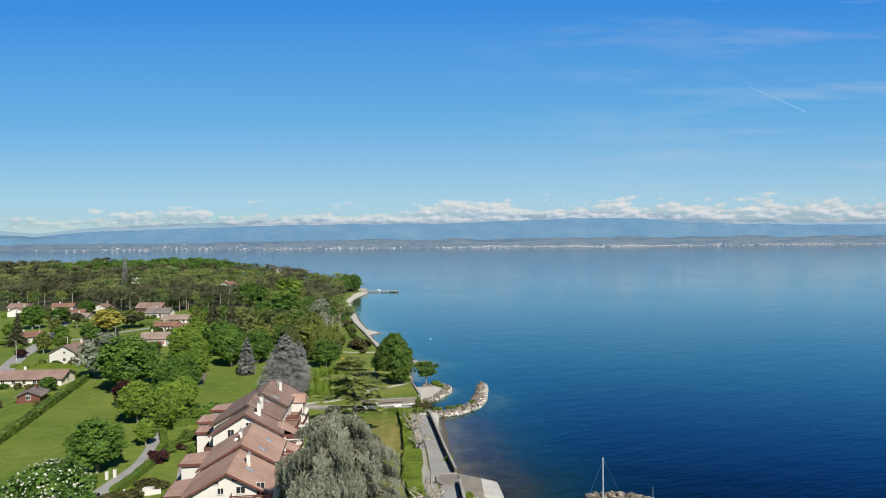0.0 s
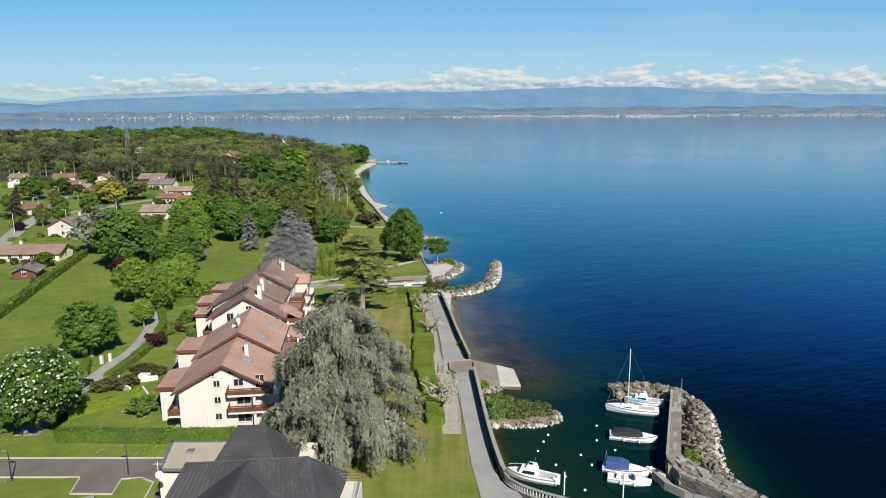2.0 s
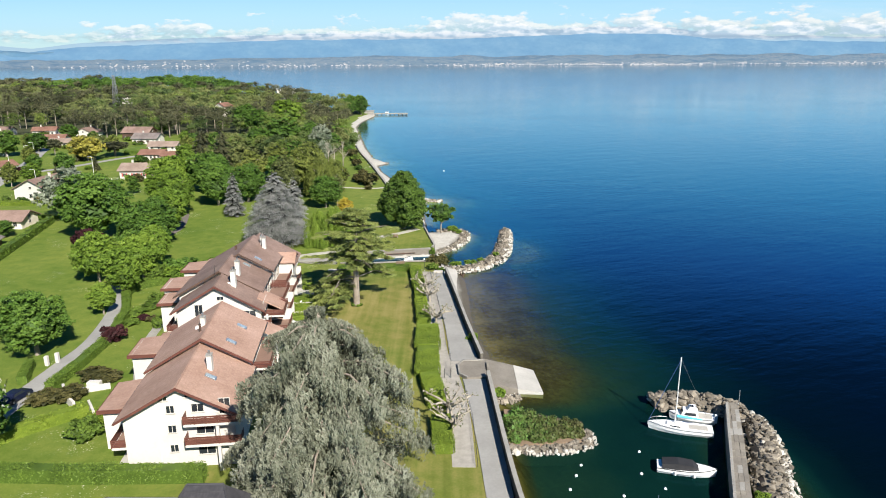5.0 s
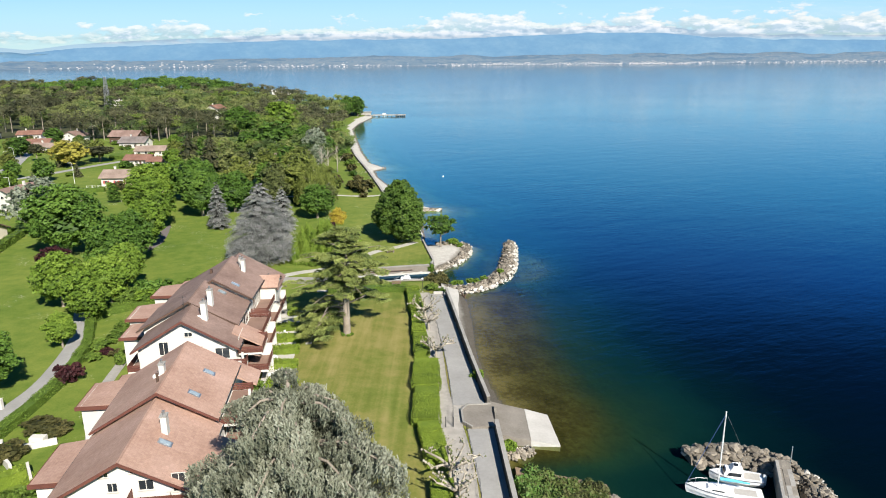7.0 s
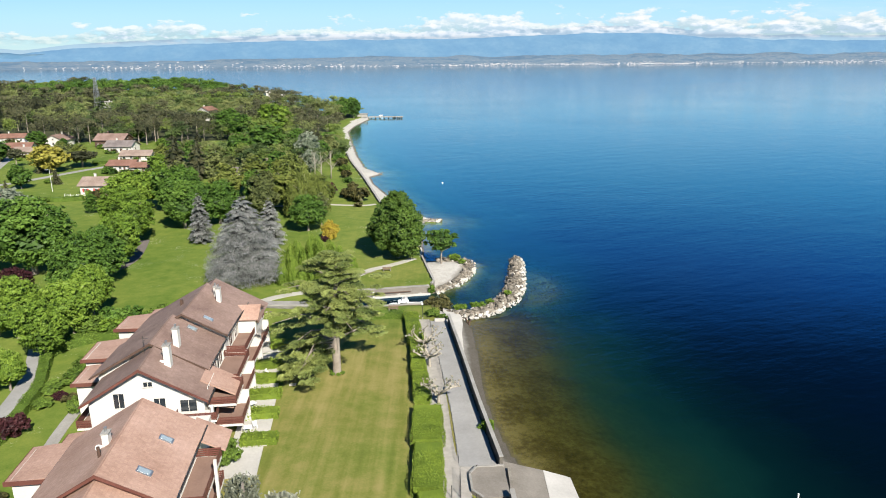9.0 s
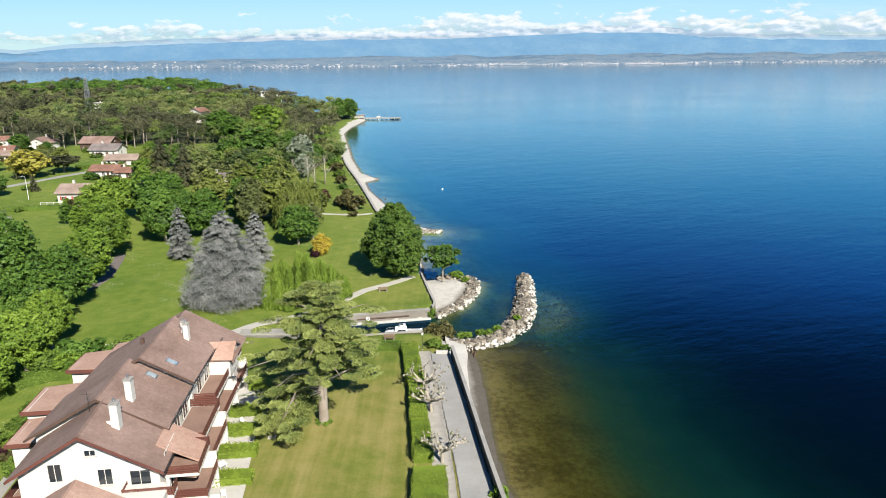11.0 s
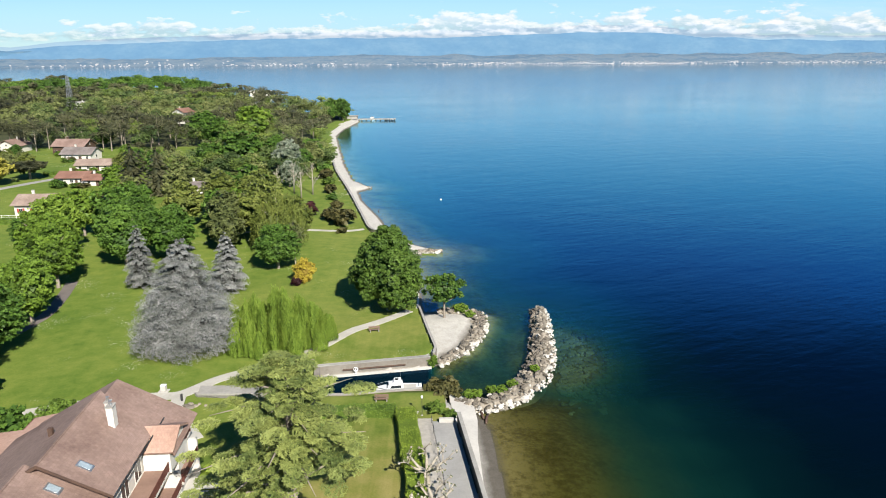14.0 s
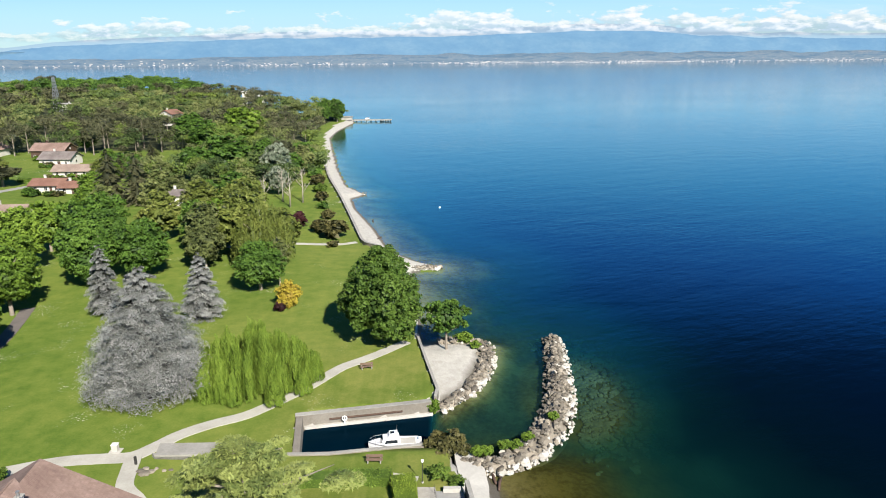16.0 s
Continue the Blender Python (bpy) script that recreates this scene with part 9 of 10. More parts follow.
def boat(name, label, at, turn, L, W, H, kind):
    """A small pleasure boat afloat: hull, deck and what stands on it."""
    root = thing(name, label, "boat", (*at, 0.02), turn, "boats moored in the harbour")
    rings = hull_rings(L, W, H, 0.5 if kind != "sail" else 0.1)
    part("hull", Geo().rings(rings), M_GEL, root, smooth=False)
    dk = Geo()
    for a, b in zip(rings, rings[1:]):
        z = 0.035
        dk.quad((a[3][0], a[3][1] * 0.94, a[3][2] + z), (a[4][0], a[4][1] * 0.94, a[4][2] + z), (b[4][0], b[4][1] * 0.94, b[4][2] + z), (b[3][0], b[3][1] * 0.94, b[3][2] + z))
    part("deck", dk, M_GEL, root)
    rb = Geo()
    for s in (3, 4):
        rb.tube([r[s] for r in rings], 0.05, 5)
    part("rubbing_strake", rb, M_RUBBER if kind in ("speed", "blue") else M_METAL, root)

    def house(x0, x1, w0, w1, z0, z1, rakef, raker, nm, mat=M_GEL):
        return part(nm, Geo().hexa([(x0, -w0, z0), (x1, -w1, z0), (x1, w1, z0), (x0, w0, z0), (x0 + raker, -w0 * 0.86, z1), (x1 - rakef, -w1 * 0.86, z1), (x1 - rakef, w1 * 0.86, z1), (x0 + raker, w0 * 0.86, z1)]), mat, root)

    def pane(parent, c):
        part("window", Geo().hexa(c), M_GLASS, parent)

    hw = W / 2
    if kind == "cabin":
        c = house(-L * 0.12, L * 0.26, hw * 0.72, hw * 0.62, H, H + 0.85, 0.35, 0.0, "cabin")
        pane(c, [(L * 0.255, -hw * 0.5, H + 0.12), (L * 0.262, -hw * 0.5, H + 0.12), (L * 0.262, hw * 0.5, H + 0.12), (L * 0.255, hw * 0.5, H + 0.12), (L * 0.215, -hw * 0.45, H + 0.72), (L * 0.222, -hw * 0.45, H + 0.72), (L * 0.222, hw * 0.45, H + 0.72), (L * 0.215, hw * 0.45, H + 0.72)])
        for s in (-1, 1):
            y0, y1 = s * hw * 0.665, s * hw * 0.69
            pane(c, [(-L * 0.08, y0, H + 0.25), (L * 0.18, y0, H + 0.25), (L * 0.18, y1, H + 0.25), (-L * 0.08, y1, H + 0.25), (-L * 0.08, y0 * 0.93, H + 0.66), (L * 0.14, y0 * 0.93, H + 0.66), (L * 0.14, y1 * 0.93, H + 0.66), (-L * 0.08, y1 * 0.93, H + 0.66)])
        f = house(-L * 0.1, L * 0.12, hw * 0.62, hw * 0.55, H + 0.855, H + 1.35, 0.3, 0.1, "flybridge")
        part("hatch", Geo().box(-L * 0.02, L * 0.06, -0.25, 0.25, H + 1.352, H + 1.4), M_GLASS, f)
        part("cockpit", Geo().box(-L * 0.44, -L * 0.14, -hw * 0.6, hw * 0.6, H + 0.04, H + 0.08), M_CONCRETE_PALE, root)
        part("outboard_engine", Geo().box(-L * 0.56, -L * 0.5, -0.2, 0.2, 0.0, H + 0.45, 0.04), M_GEL, root)
        part("aerial", Geo().tube([(-L * 0.05, 0.3, H + 1.3), (-L * 0.08, 0.3, H + 2.6)], 0.02, 5), M_METAL, root)
    elif kind == "speed":
        part("canopy", Geo().rings([[(x, -w, H), (x, -w * 0.8, H + h), (x, w * 0.8, H + h), (x, w, H)] for x, w, h in ((-L * 0.42, hw * 0.86, 0.5), (-L * 0.15, hw * 0.9, 0.75), (L * 0.10, hw * 0.86, 0.62), (L * 0.2, hw * 0.7, 0.12))]), M_BLACKCOVER, root, "black canvas cover")
        part("stripe", Geo().rings([[(x, s * (b + 0.012), H * 0.62) for s in (1,)] + [(x, (b + 0.012), H * 0.82)] + [(x, b - 0.04, H * 0.82), (x, b - 0.04, H * 0.62)] for x, b in ((-L * 0.48, hw * 0.87), (-L * 0.15, hw), (L * 0.12, hw * 0.93))]), M_BLACKCOVER, root, "black hull stripe")
        part("windscreen", Geo().hexa([(L * 0.14, -hw * 0.6, H), (L * 0.2, -hw * 0.5, H), (L * 0.2, hw * 0.5, H), (L * 0.14, hw * 0.6, H), (L * 0.1, -hw * 0.55, H + 0.4), (L * 0.12, -hw * 0.5, H + 0.4), (L * 0.12, hw * 0.5, H + 0.4), (L * 0.1, hw * 0.55, H + 0.4)]), M_GLASS, root)
    elif kind == "blue":
        part("canopy", Geo().rings([[(x, -w, H), (x, -w * 0.85, H + h), (x, w * 0.85, H + h), (x, w, H)] for x, w, h in ((-L * 0.42, hw * 0.86, 0.9), (-L * 0.1, hw * 0.9, 1.0), (L * 0.06, hw * 0.84, 0.7))]), M_BLUECOVER, root, "blue canvas cover")
        c = house(L * 0.07, L * 0.32, hw * 0.7, hw * 0.42, H, H + 0.4, 0.3, 0, "cabin")
        part("hoop", Geo().tube([(-L * 0.4, -hw * 0.8, H), (-L * 0.44, -hw * 0.7, H + 1.7), (-L * 0.44, hw * 0.7, H + 1.7), (-L * 0.4, hw * 0.8, H)], 0.035, 6), M_METAL, root)
    elif kind == "open":
        part("cockpit", Geo().box(-L * 0.36, L * 0.12, -hw * 0.55, hw * 0.55, H + 0.04, H + 0.07), M_CONCRETE, root)
        part("windscreen", Geo().hexa([(L * 0.1, -hw * 0.6, H), (L * 0.16, -hw * 0.5, H), (L * 0.16, hw * 0.5, H), (L * 0.1, hw * 0.6, H), (L * 0.04, -hw * 0.55, H + 0.5), (L * 0.07, -hw * 0.5, H + 0.5), (L * 0.07, hw * 0.5, H + 0.5), (L * 0.04, hw * 0.55, H + 0.5)]), M_GLASS, root)
        part("seat", Geo().box(-L * 0.3, -L * 0.2, -hw * 0.5, hw * 0.5, H + 0.07, H + 0.4, 0.03), M_GEL, root)
    elif kind == "sail":
        c = house(-L * 0.05, L * 0.25, hw * 0.62, hw * 0.4, H, H + 0.38, 0.4, 0.1, "coachroof")
        for s in (-1, 1):
            pane(c, [(0.0, s * hw * 0.56, H + 0.1), (L * 0.16, s * hw * 0.5, H + 0.1), (L * 0.16, s * hw * 0.52, H + 0.1), (0.0, s * hw * 0.60, H + 0.1), (0.0, s * hw * 0.55, H + 0.26), (L * 0.16, s * hw * 0.46, H + 0.26), (L * 0.16, s * hw * 0.48, H + 0.26), (0.0, s * hw * 0.57, H + 0.26)])
        part("cockpit", Geo().box(-L * 0.42, -L * 0.08, -hw * 0.45, hw * 0.45, H + 0.04, H + 0.07), M_CONCRETE_PALE, root)
        m = part("mast", Geo().tube([(L * 0.08, 0, H + 0.3), (L * 0.08, 0, 10.8)], 0.075, 8), M_WHITEPOLE, root)
        part("spreader", Geo().tube([(L * 0.08, -0.8, 6.2), (L * 0.08, 0.8, 6.2)], 0.025, 5), M_METAL, m)
        part("boom", Geo().tube([(L * 0.07, 0, H + 1.25), (-L * 0.32, 0.1, H + 1.2)], 0.06, 6), M_WHITEPOLE, root)
        part("sail_cover", Geo().tube([(L * 0.06, 0, H + 1.42), (-L * 0.1, 0.05, H + 1.42), (-L * 0.32, 0.1, H + 1.32)], [0.2, 0.17, 0.08], 8), M_CYANCOVER, root, "turquoise canvas sail cover")
        part("forestay", Geo().tube([(L * 0.49, 0, H + 0.3), (L * 0.08, 0, 10.4)], 0.035, 5), M_BLUECOVER, root, "furled sail in blue cover")
        for s in (-1, 1):
            part("shroud", Geo().tube([(L * 0.05, s * hw * 0.95, H), (L * 0.08, s * 0.8, 6.2), (L * 0.08, 0, 10.6)], 0.014, 4), M_METAL, root)
        part("backstay", Geo().tube([(-L * 0.49, 0, H), (L * 0.08, 0, 10.7)], 0.014, 4), M_METAL, root)
    if kind in ("sail", "cabin"):
        g = Geo()
        for s in (-1, 1):
            g.tube([(L * 0.47, 0, H + 0.75), (L * 0.36, s * hw * 0.5, H + 0.7), (L * 0.2, s * hw * 0.8, H + 0.62)], 0.022, 5)
            for x, y in ((L * 0.36, hw * 0.5), (L * 0.2, hw * 0.8)):
                g.tube([(x, s * y, H), (x, s * y, H + 0.66)], 0.018, 4)
        part("pulpit_rail", g, M_METAL, root)
    for x in (-L * 0.2, L * 0.12):
        part("fender", Geo().tube([(x, -hw - 0.12, 0.2), (x, -hw - 0.12, 0.3), (x, -hw - 0.12, 0.65), (x, -hw - 0.12, 0.75)], [0.04, 0.12, 0.12, 0.04], 7), M_GEL, root)
    return root


boat("motor_boat", "white cabin motor boat moored beside the quay", (11.6, 89.0), 160, 6.8, 2.4, 0.85, "cabin")
boat("sailing_boat", "white sailing boat with a tall mast and turquoise sail cover", (30.4, 109.6), 166, 8.4, 2.6, 0.85, "sail")
boat("motor_boat", "white cabin cruiser moored behind the sailing boat", (33.0, 112.6), 166, 6.0, 2.3, 0.8, "cabin")
boat("motor_boat", "white speedboat with a black canvas cover", (28.1, 100.0), -14, 6.9, 2.3, 0.8, "speed")
boat("motor_boat", "white motor boat with a blue canvas cover", (24.6, 90.6), -18, 6.2, 2.2, 0.75, "blue")
boat("motor_boat", "white open motor boat at its mooring", (24.4, 88.0), -15, 5.6, 2.0, 0.65, "open")
boat("motor_boat", "white open dinghy beside the mole", (28.4, 90.0), -50, 3.2, 1.4, 0.45, "open")
boat("motor_boat", "white cabin motor boat moored in the small dock", (-10.3, 186.6), 186, 6.4, 2.3, 0.85, "cabin")

rng = random.Random(3)
for x, y in ((13.4, 96.6), (14.6, 99.4), (15.6, 101.6), (19.4, 95.4), (20.4, 92.6), (16.2, 89.6), (18.2, 86.2), (22.6, 99.8), (15.4, 92.6), (17.8, 83.2), (24.6, 96.8), (23.6, 104.6), (13.2, 104.0)):
    z = 0.06
    b = thing("mooring_buoy", "small white mooring buoy afloat", "buoy", (x, y, z), 0, "mooring buoys")
    part("float", Geo().tube([(0, 0, -0.18), (0, 0, -0.08), (0, 0, 0.08), (0, 0, 0.18)], [0.06, 0.19, 0.19, 0.06], 9), M_GEL, b, smooth=True)
    part("ring", Geo().tube([(0, 0, 0.16), (0, 0, 0.26)], 0.03, 5), M_METAL, b)
for x, y, h in ((15.3, 85.2, 3.2), (22.6, 84.2, 3.4)):
    p = thing("mooring_pole", "grey wooden mooring pole in the water", "mooring pole", (x, y, -1.5), 0)
    part("post", Geo().tube([(0, 0, 0), (0, 0, 1.5 + h)], 0.09, 7), M_WHITEPOLE, p)
    part("cap", Geo().tube([(0, 0, 1.5 + h), (0, 0, 1.6 + h)], [0.11, 0.04], 7), M_METAL, p)
solo("marker_pole", Geo().tube([(0, 0, 0), (0, 0, 2.2)], 0.06, 6), M_METAL, "thin metal marker pole on the mole", "pole", at=(39.4, 112.8, 2.3))

# quay balustrade where the wall curves
bal = thing("quay_railing", "pale railing on the curved quay wall", "railing")
P = resample(rounded([(8.0, 84.6), (8.6, 83.9), (10.6, 81.8), (15, 78.7), (20, 76.8)]), 0.45)
for p in P:
    part("baluster", Geo().tube([(p.x, p.y, 2.06), (p.x, p.y, 2.7)], 0.05, 5), M_CONCRETE_PALE, bal)

# ---- car, lamps, benches, signs ----


def car(x, y, turn):
    root = thing("car", "dark blue parked car on the driveway", "car", (x, y, h_at(x, y) + 0.05), turn)
    prof = [(-2.1, 0.35), (-2.15, 0.75), (-1.6, 0.95), (-0.9, 1.4), (0.5, 1.42), (1.15, 0.98), (2.0, 0.82), (2.15, 0.55), (2.1, 0.32)]
    part("body", Geo().rings([[(px, -w, pz) for px, pz in prof] for w in (0.0,)] and [[(px, s * (0.86 - (0.14 if pz > 1.2 else 0)), pz) for px, pz in prof] for s in (-1, 1)]), M_CARPAINT, root)
    for s in (-1, 1):
        part("side_window", Geo().hexa([(-1.1, s * 0.80, 1.0), (0.85, s * 0.80, 1.0), (0.85, s * 0.875, 1.0), (-1.1, s * 0.875, 1.0), (-0.8, s * 0.70, 1.34), (0.45, s * 0.70, 1.34), (0.45, s * 0.755, 1.34), (-0.8, s * 0.755, 1.34)]), M_GLASS, root)
        part("headlight", Geo().box(1.98, 2.16, s * 0.62 - 0.16, s * 0.62 + 0.16, 0.6, 0.74), M_GLASS, root)
        for px in (-1.3, 1.35):
            w = part("wheel", Geo().tube([(px, s * 0.68, 0.32), (px, s * 0.9, 0.32)], 0.32, 14), M_RUBBER, root)
            part("rim", Geo().tube([(px, s * 0.88, 0.32), (px, s * 0.915, 0.32)], 0.2, 10), M_METAL, w)
    part("windscreen", Geo().hexa([(1.12, -0.66, 1.0), (1.16, -0.66, 1.0), (1.16, 0.66, 1.0), (1.12, 0.66, 1.0), (0.56, -0.6, 1.38), (0.60, -0.6, 1.4), (0.60, 0.6, 1.4), (0.56, 0.6, 1.38)]), M_GLASS, root)


car(-61.6, 113.2, 78)
car(-246, 470, 10)


def street_lamp(x, y, h, label, arm=1.2, turn=0, mat=M_WHITEPOLE):
    root = thing("street_lamp", label, "street lamp", (x, y, h_at(x, y)), turn)
    part("pole", Geo().tube([(0, 0, 0), (0, 0, h * 0.6), (0, 0, h)], [0.10, 0.075, 0.055], 8), mat, root)
    part("arm", Geo().tube([(0, 0, h - 0.02), (-arm * 0.5, 0, h + 0.12), (-arm, 0, h + 0.14)], 0.045, 6), mat, root)
    hd = part("lamp_head", Geo().hexa([(-arm - 0.55, -0.13, h + 0.04), (-arm + 0.1, -0.13, h + 0.04), (-arm + 0.1, 0.13, h + 0.04), (-arm - 0.55, 0.13, h + 0.04), (-arm - 0.5, -0.09, h + 0.2), (-arm + 0.1, -0.11, h + 0.22), (-arm + 0.1, 0.11, h + 0.22), (-arm - 0.5, 0.09, h + 0.2)]), M_METAL, root)
    part("lens", Geo().box(-arm - 0.48, -arm, -0.1, 0.1, h + 0.01, h + 0.038), M_GEL, hd)


street_lamp(-62.6, 111.0, 7.6, "tall white street lamp beside the driveway")
street_lamp(-40.6, 85.2, 4.0, "dark lamp post on the grass island", 0.25, 0, M_DARKMETAL)
street_lamp(-54.8, 83.8, 4.0, "dark lamp post beside the car park", 0.25, 0, M_DARKMETAL)
for x, y, tn in ((-166, 262, 0), (-184, 309, 30), (-199, 352, 20), (-196, 340, 200), (-150, 270, 0), (-146, 303, 0)):
    street_lamp(x, y, 8.0, "grey street lamp beside the village street", 1.2, tn)
lp = thing("lamp_post", "slim dark green lamp post on the grass corner", "lamp post", (-6.4, 176.3, h_at(-6.4, 176.3)))
part("pole", Geo().tube([(0, 0, 0), (0, 0, 2.6)], 0.045, 7), M_DARKMETAL, lp)
part("lamp_head", Geo().tube([(0, 0, 2.6), (0, 0, 2.7), (0, 0, 2.95), (0, 0, 3.0)], [0.08, 0.15, 0.17, 0.05], 8), M_GEL, lp)
part("foot", Geo().tube([(0, 0, -0.05), (0, 0, 0.12)], 0.14, 8), M_CONCRETE_PALE, lp)


def bench(x, y, turn):
    root = thing("bench", "brown wooden slatted park bench on the grass", "bench", (x, y, h_at(x, y)), turn, "park benches")
    for i in range(4):
        part("seat_slat", Geo().box(-1.0, 1.0, -0.25 + i * 0.13, -0.14 + i * 0.13, 0.42, 0.47), M_BENCHWOOD, root)
    for i in range(3):
        part("back_slat", Geo().box(-1.0, 1.0, 0.28, 0.33, 0.55 + i * 0.14, 0.66 + i * 0.14), M_BENCHWOOD, root)
    for sx in (-0.75, 0.75):
        part("support", Geo().box(sx - 0.06, sx + 0.06, -0.25, 0.33, 0, 0.415).box(sx - 0.05, sx + 0.05, 0.335, 0.40, 0, 0.95), M_CONCRETE, root)


bench(-15.4, 205.4, 12)
bench(-12.2, 180.4, 0)
t = thing("picnic_table", "grey weathered picnic bench on the grass island", "bench", (-42.6, 78.6, h_at(-42.6, 78.6)), 20)
part("top", Geo().box(-0.9, 0.9, -0.35, 0.35, 0.7, 0.76), M_CONCRETE, t)
for sy in (-0.7, 0.7):
    part("seat", Geo().box(-0.9, 0.9, sy - 0.14, sy + 0.14, 0.42, 0.47), M_CONCRETE, t)
for sx in (-0.65, 0.65):
    part("support", Geo().box(sx - 0.05, sx + 0.05, -0.7, 0.7, 0.3, 0.415).box(sx - 0.05, sx + 0.05, -0.1, 0.1, 0, 0.69), M_CONCRETE, t)

b = thing("litter_bin", "white litter bin on a slab beside the path", "litter bin", (-43.5, 182.4, h_at(-43.5, 182.4)))
part("bin_body", Geo().box(-0.36, 0.36, -0.3, 0.3, 0.06, 0.92, 0.05), M_CONCRETE_PALE, b)
part("lid", Geo().box(-0.39, 0.39, -0.33, 0.33, 0.925, 1.0, 0.02), M_GEL, b, "white lid")
part("slab", Geo().box(-0.7, 0.7, -0.6, 0.6, -0.05, 0.055), M_CONCRETE_PALE, b)
p = thing("path_bollard", "dark post at the fork of the path", "bollard", (-39.9, 179.6, h_at(-39.9, 179.6)))
part("post", Geo().box(-0.12, 0.12, -0.12, 0.12, 0, 1.15, 0.02), M_DARKMETAL, p)
rk = Pick(71)
for x, y, s in ((-38.9, 178.4, 0.55), (-38.3, 177.9, 0.7), (-37.7, 178.3, 0.5), (-38.5, 178.9, 0.4), (-37.3, 178.9, 0.35), (-36.3, 178.6, 0.35), (-35.6, 178.8, 0.3)):
    ob = solo("garden_rock", rk.choice(ROCKS), M_ROCK, "grey boulder in a flower bed", "rock", at=(x, y, h_at(x, y) + 0.1))
    ob.scale = (s, s, s * 0.8)

# old mooring beam and lifebuoy on the dock
mb = solo("mooring_beam", Geo().box(0, 10.0, -0.22, 0.0, 0, 0.2, 0.03), M_DARKWOOD, "dark timber beam fixed along the dock wall", "beam", at=(-19.3, 192.22, 1.0), turn=10.6)
lb = thing("lifebuoy", "white lifebuoy hanging on the dock wall", "lifebuoy", (-17.2, 192.1, 0.42))
part("stand", Geo().box(-0.06, 0.06, -0.06, 0.06, 0, 1.0), M_GEL, lb)
part("ring", Geo().tube([(0.32 * math.cos(a), -0.08, 0.85 + 0.32 * math.sin(a)) for a in np.linspace(0, 2 * math.pi, 15)], 0.07, 6), M_GEL, lb)

solo("concrete_block", Geo().box(-4.1, -2.1, 174.2, 174.8, 2.0, 2.5, 0.04), M_CONCRETE_PALE, "pale concrete block closing the promenade", "block")

# ---- gate and fence on the promenade ----
gt = thing("promenade_gate", "dark iron gate standing open on the promenade", "gate", (-0.5, 121.8, 2.02))
for x in (0, -1.0):
    part("gate_post", Geo().box(x - 0.05, x + 0.05, -0.05, 0.05, 0, 1.5), M_DARKMETAL, gt)
for i in range(8):
    part("bar", Geo().tube([(0, 0.15 + i * 0.5, 0.15), (0, 0.15 + i * 0.5, 1.4)], 0.02, 5), M_DARKMETAL, gt)
for z in (0.15, 1.4):
    part("rail", Geo().tube([(0, 0, z), (0, 4.0, z)], 0.025, 5), M_DARKMETAL, gt)
wf = thing("wire_fence", "low wire fence between gravel strip and promenade", "fence")
P = resample([(-0.6, 128.4), (-1.5, 141), (-3.1, 156), (-5.1, 174.2)], 2.5)
for p in P:
    part("post", Geo().tube([(p.x, p.y, 1.98), (p.x, p.y, 3.1)], 0.03, 5), M_DARKMETAL, wf)
for a, c in zip(P, P[1:]):
    for z in (2.3, 2.65, 3.05):
        part("wire", Geo().tube([(a.x, a.y, z), (c.x, c.y, z)], 0.012, 4), M_DARKMETAL, wf)
P = resample([(2.6, 98.2), (2.4, 109), (1.2, 121)], 2.5)
wf = thing("wire_fence", "low wire fence beside the lower promenade", "fence")
for p in P:
    part("post", Geo().tube([(p.x, p.y, 1.98), (p.x, p.y, 3.0)], 0.03, 5), M_DARKMETAL, wf)
for a, c in zip(P, P[1:]):
    for z in (2.3, 2.65, 2.95):
        part("wire", Geo().tube([(a.x, a.y, z), (c.x, c.y, z)], 0.012, 4), M_DARKMETAL, wf)
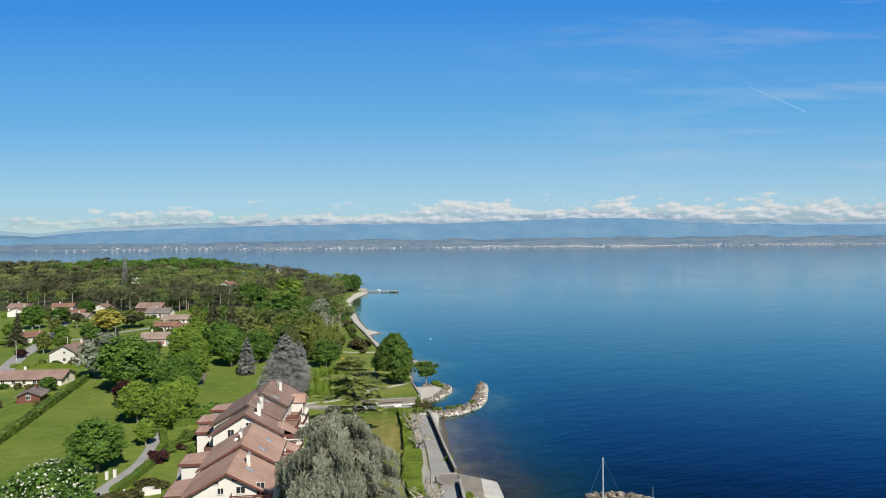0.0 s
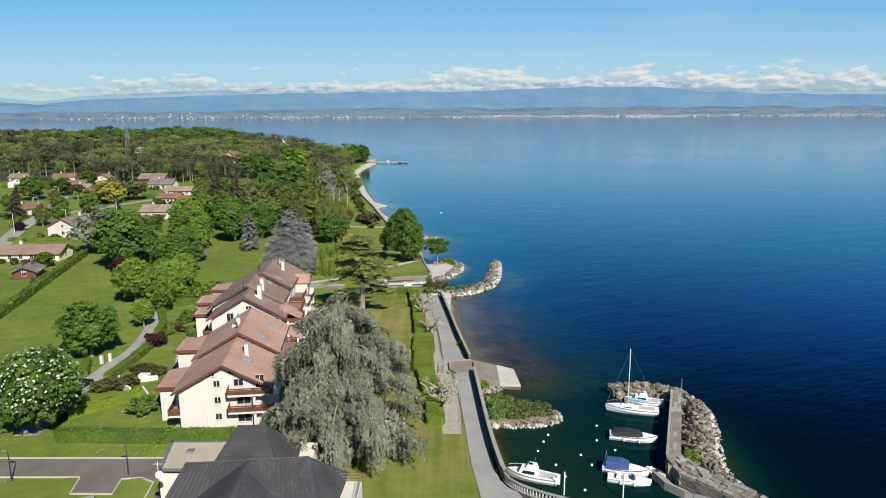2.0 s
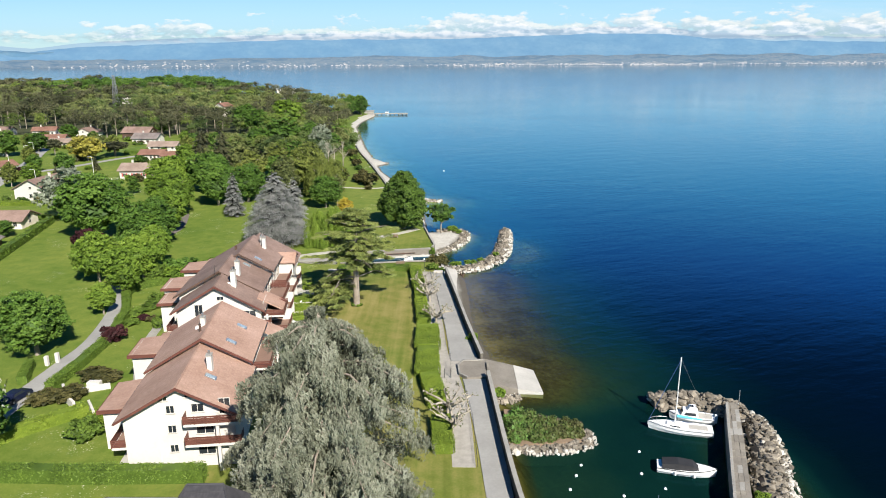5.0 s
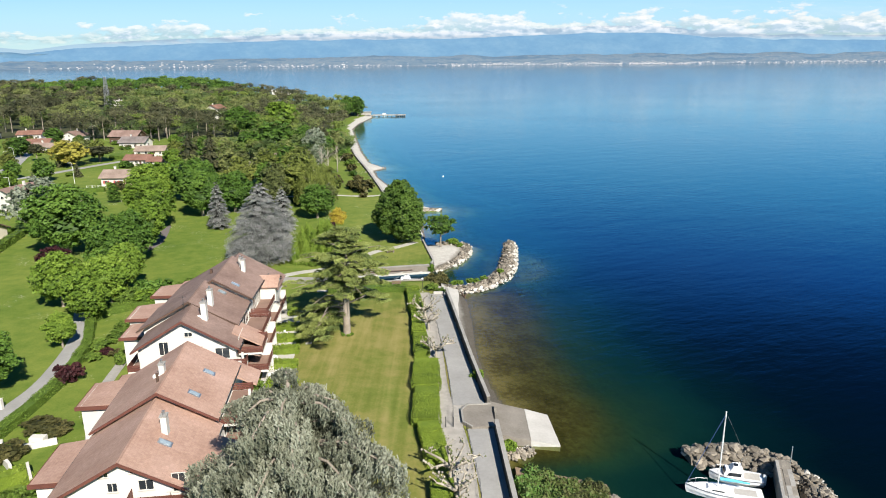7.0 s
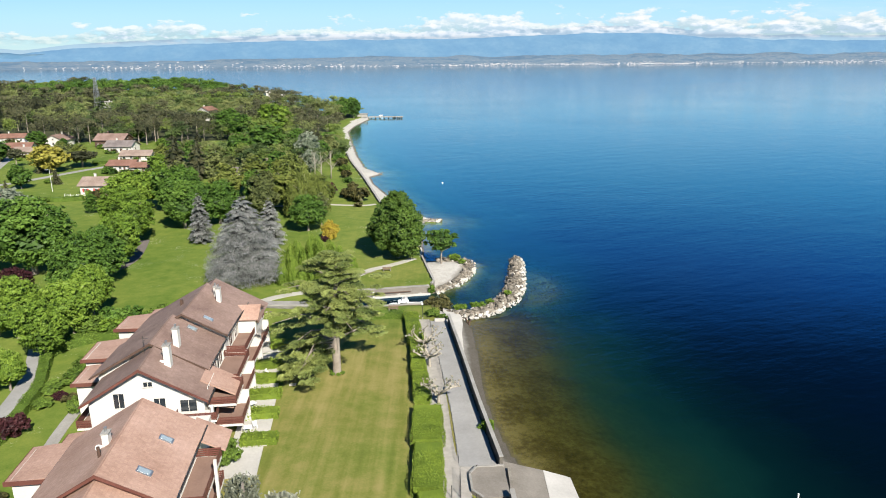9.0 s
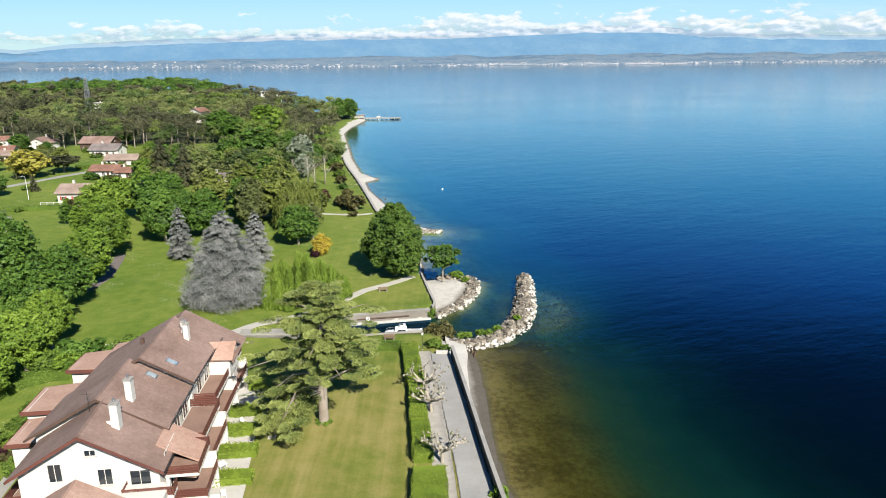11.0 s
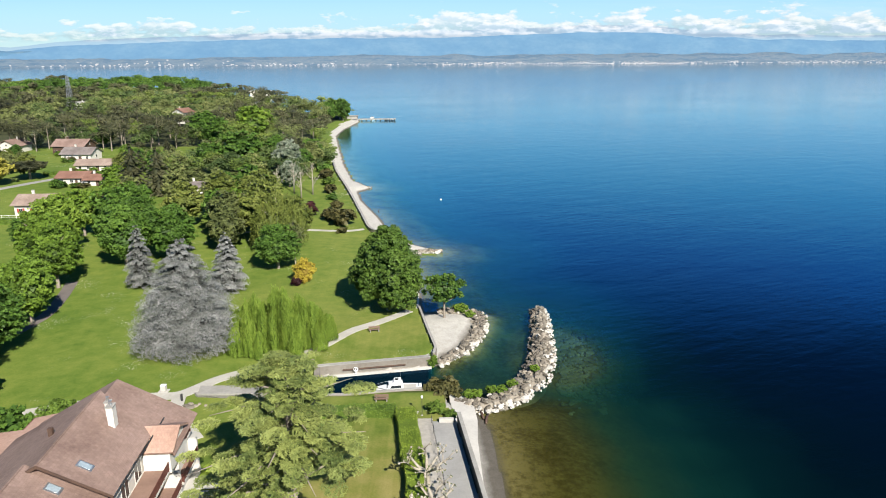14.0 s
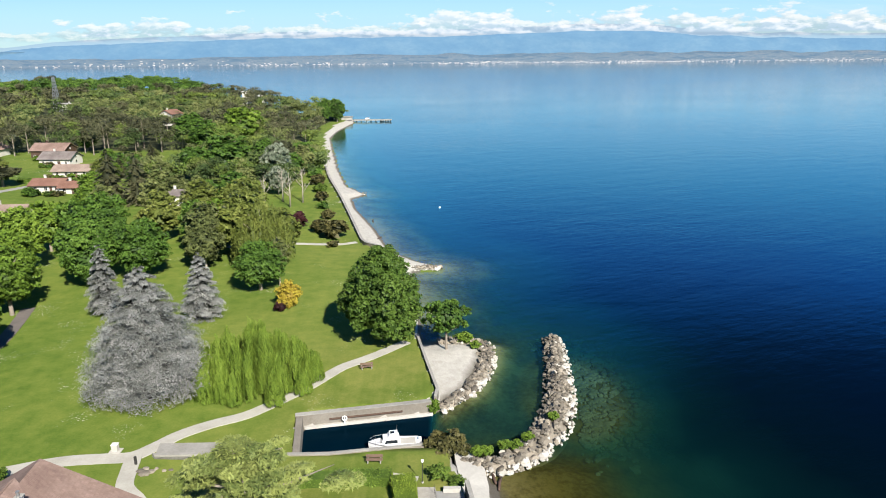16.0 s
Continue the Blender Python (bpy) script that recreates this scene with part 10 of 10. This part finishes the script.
# manhole lids on the lawn
for x, y in ((-24.6, 147.6), (-25.6, 138.6), (-26.0, 130.4), (-25.4, 129.0)):
    m = thing("manhole_lid", "square concrete inspection lid in the lawn", "manhole lid", (x, y, h_at(x, y)), 8)
    part("frame", Geo().box(-0.5, 0.5, -0.35, 0.35, -0.1, 0.05), M_CONCRETE_PALE, m)
    part("lid", Geo().box(-0.38, 0.38, -0.25, 0.25, 0.051, 0.07), M_CONCRETE, m)
for k in range(5):
    plant(("bush", 4), -18.7 + 0.8 * math.cos(k * 1.3), 151.5 + 0.7 * math.sin(k * 1.3), "tuft of bright green shoots at the foot of the cedar", "bush", 0.22, 0.35, name="bush")

# ---- far pier and its huts ----
pier = thing("pier", "long low pier at the far point", "pier", kind="structure")
part("deck", Geo().box(-66, -37, 641, 644.5, 0.9, 1.6), M_CONCRETE, pier)
for i in range(8):
    part("pile", Geo().tube([(-64 + i * 3.7, 642.7, -3), (-64 + i * 3.7, 642.7, 0.95)], 0.5, 6), M_STONE, pier)
hutA = thing("bathing_hut", "low pale bathing hut at the root of the pier", "hut", (-71, 640, 1.7))
part("wall", Geo().box(-4, 4, -3, 3, 0, 2.3), M_CONCRETE, hutA)
part("roof", Geo().box(-4.5, 4.5, -3.5, 3.5, 2.31, 2.6), M_CONCRETE, hutA)
for x, y, s in ((-57, 660, 3.2), (-44, 646.5, 2.6), (-40, 646, 2.2)):
    boat("sailing_boat" if s > 3 else "motor_boat", "small white boat near the far pier", (x, y), 80, s * 2.2, s * 0.8, s * 0.4, "open")
for x, y in ((-3, 330),):
    b = thing("mooring_buoy", "small white buoy far out on the lake", "buoy", (x, y, 0.1), 0, "mooring buoys")
    part("float", Geo().tube([(0, 0, -0.3), (0, 0, -0.15), (0, 0, 0.15), (0, 0, 0.3)], [0.1, 0.32, 0.32, 0.1], 9), M_GEL, b, smooth=True)
# driftwood on the beach
for x, y, tn in ((-20, 290, 70), (-23.5, 312, 100), (2.6, 178.5, 80), (2.0, 179.8, 95)):
    solo("driftwood_log", Geo().tube([(-1.4, 0, 0.12), (0, 0.1, 0.18), (1.4, -0.1, 0.14)], [0.14, 0.2, 0.1], 7), M_DARKWOOD, "dark driftwood log lying on the beach", "log", at=(x, y, max(0.02, h_at(x, y))), turn=tn, smooth=True)
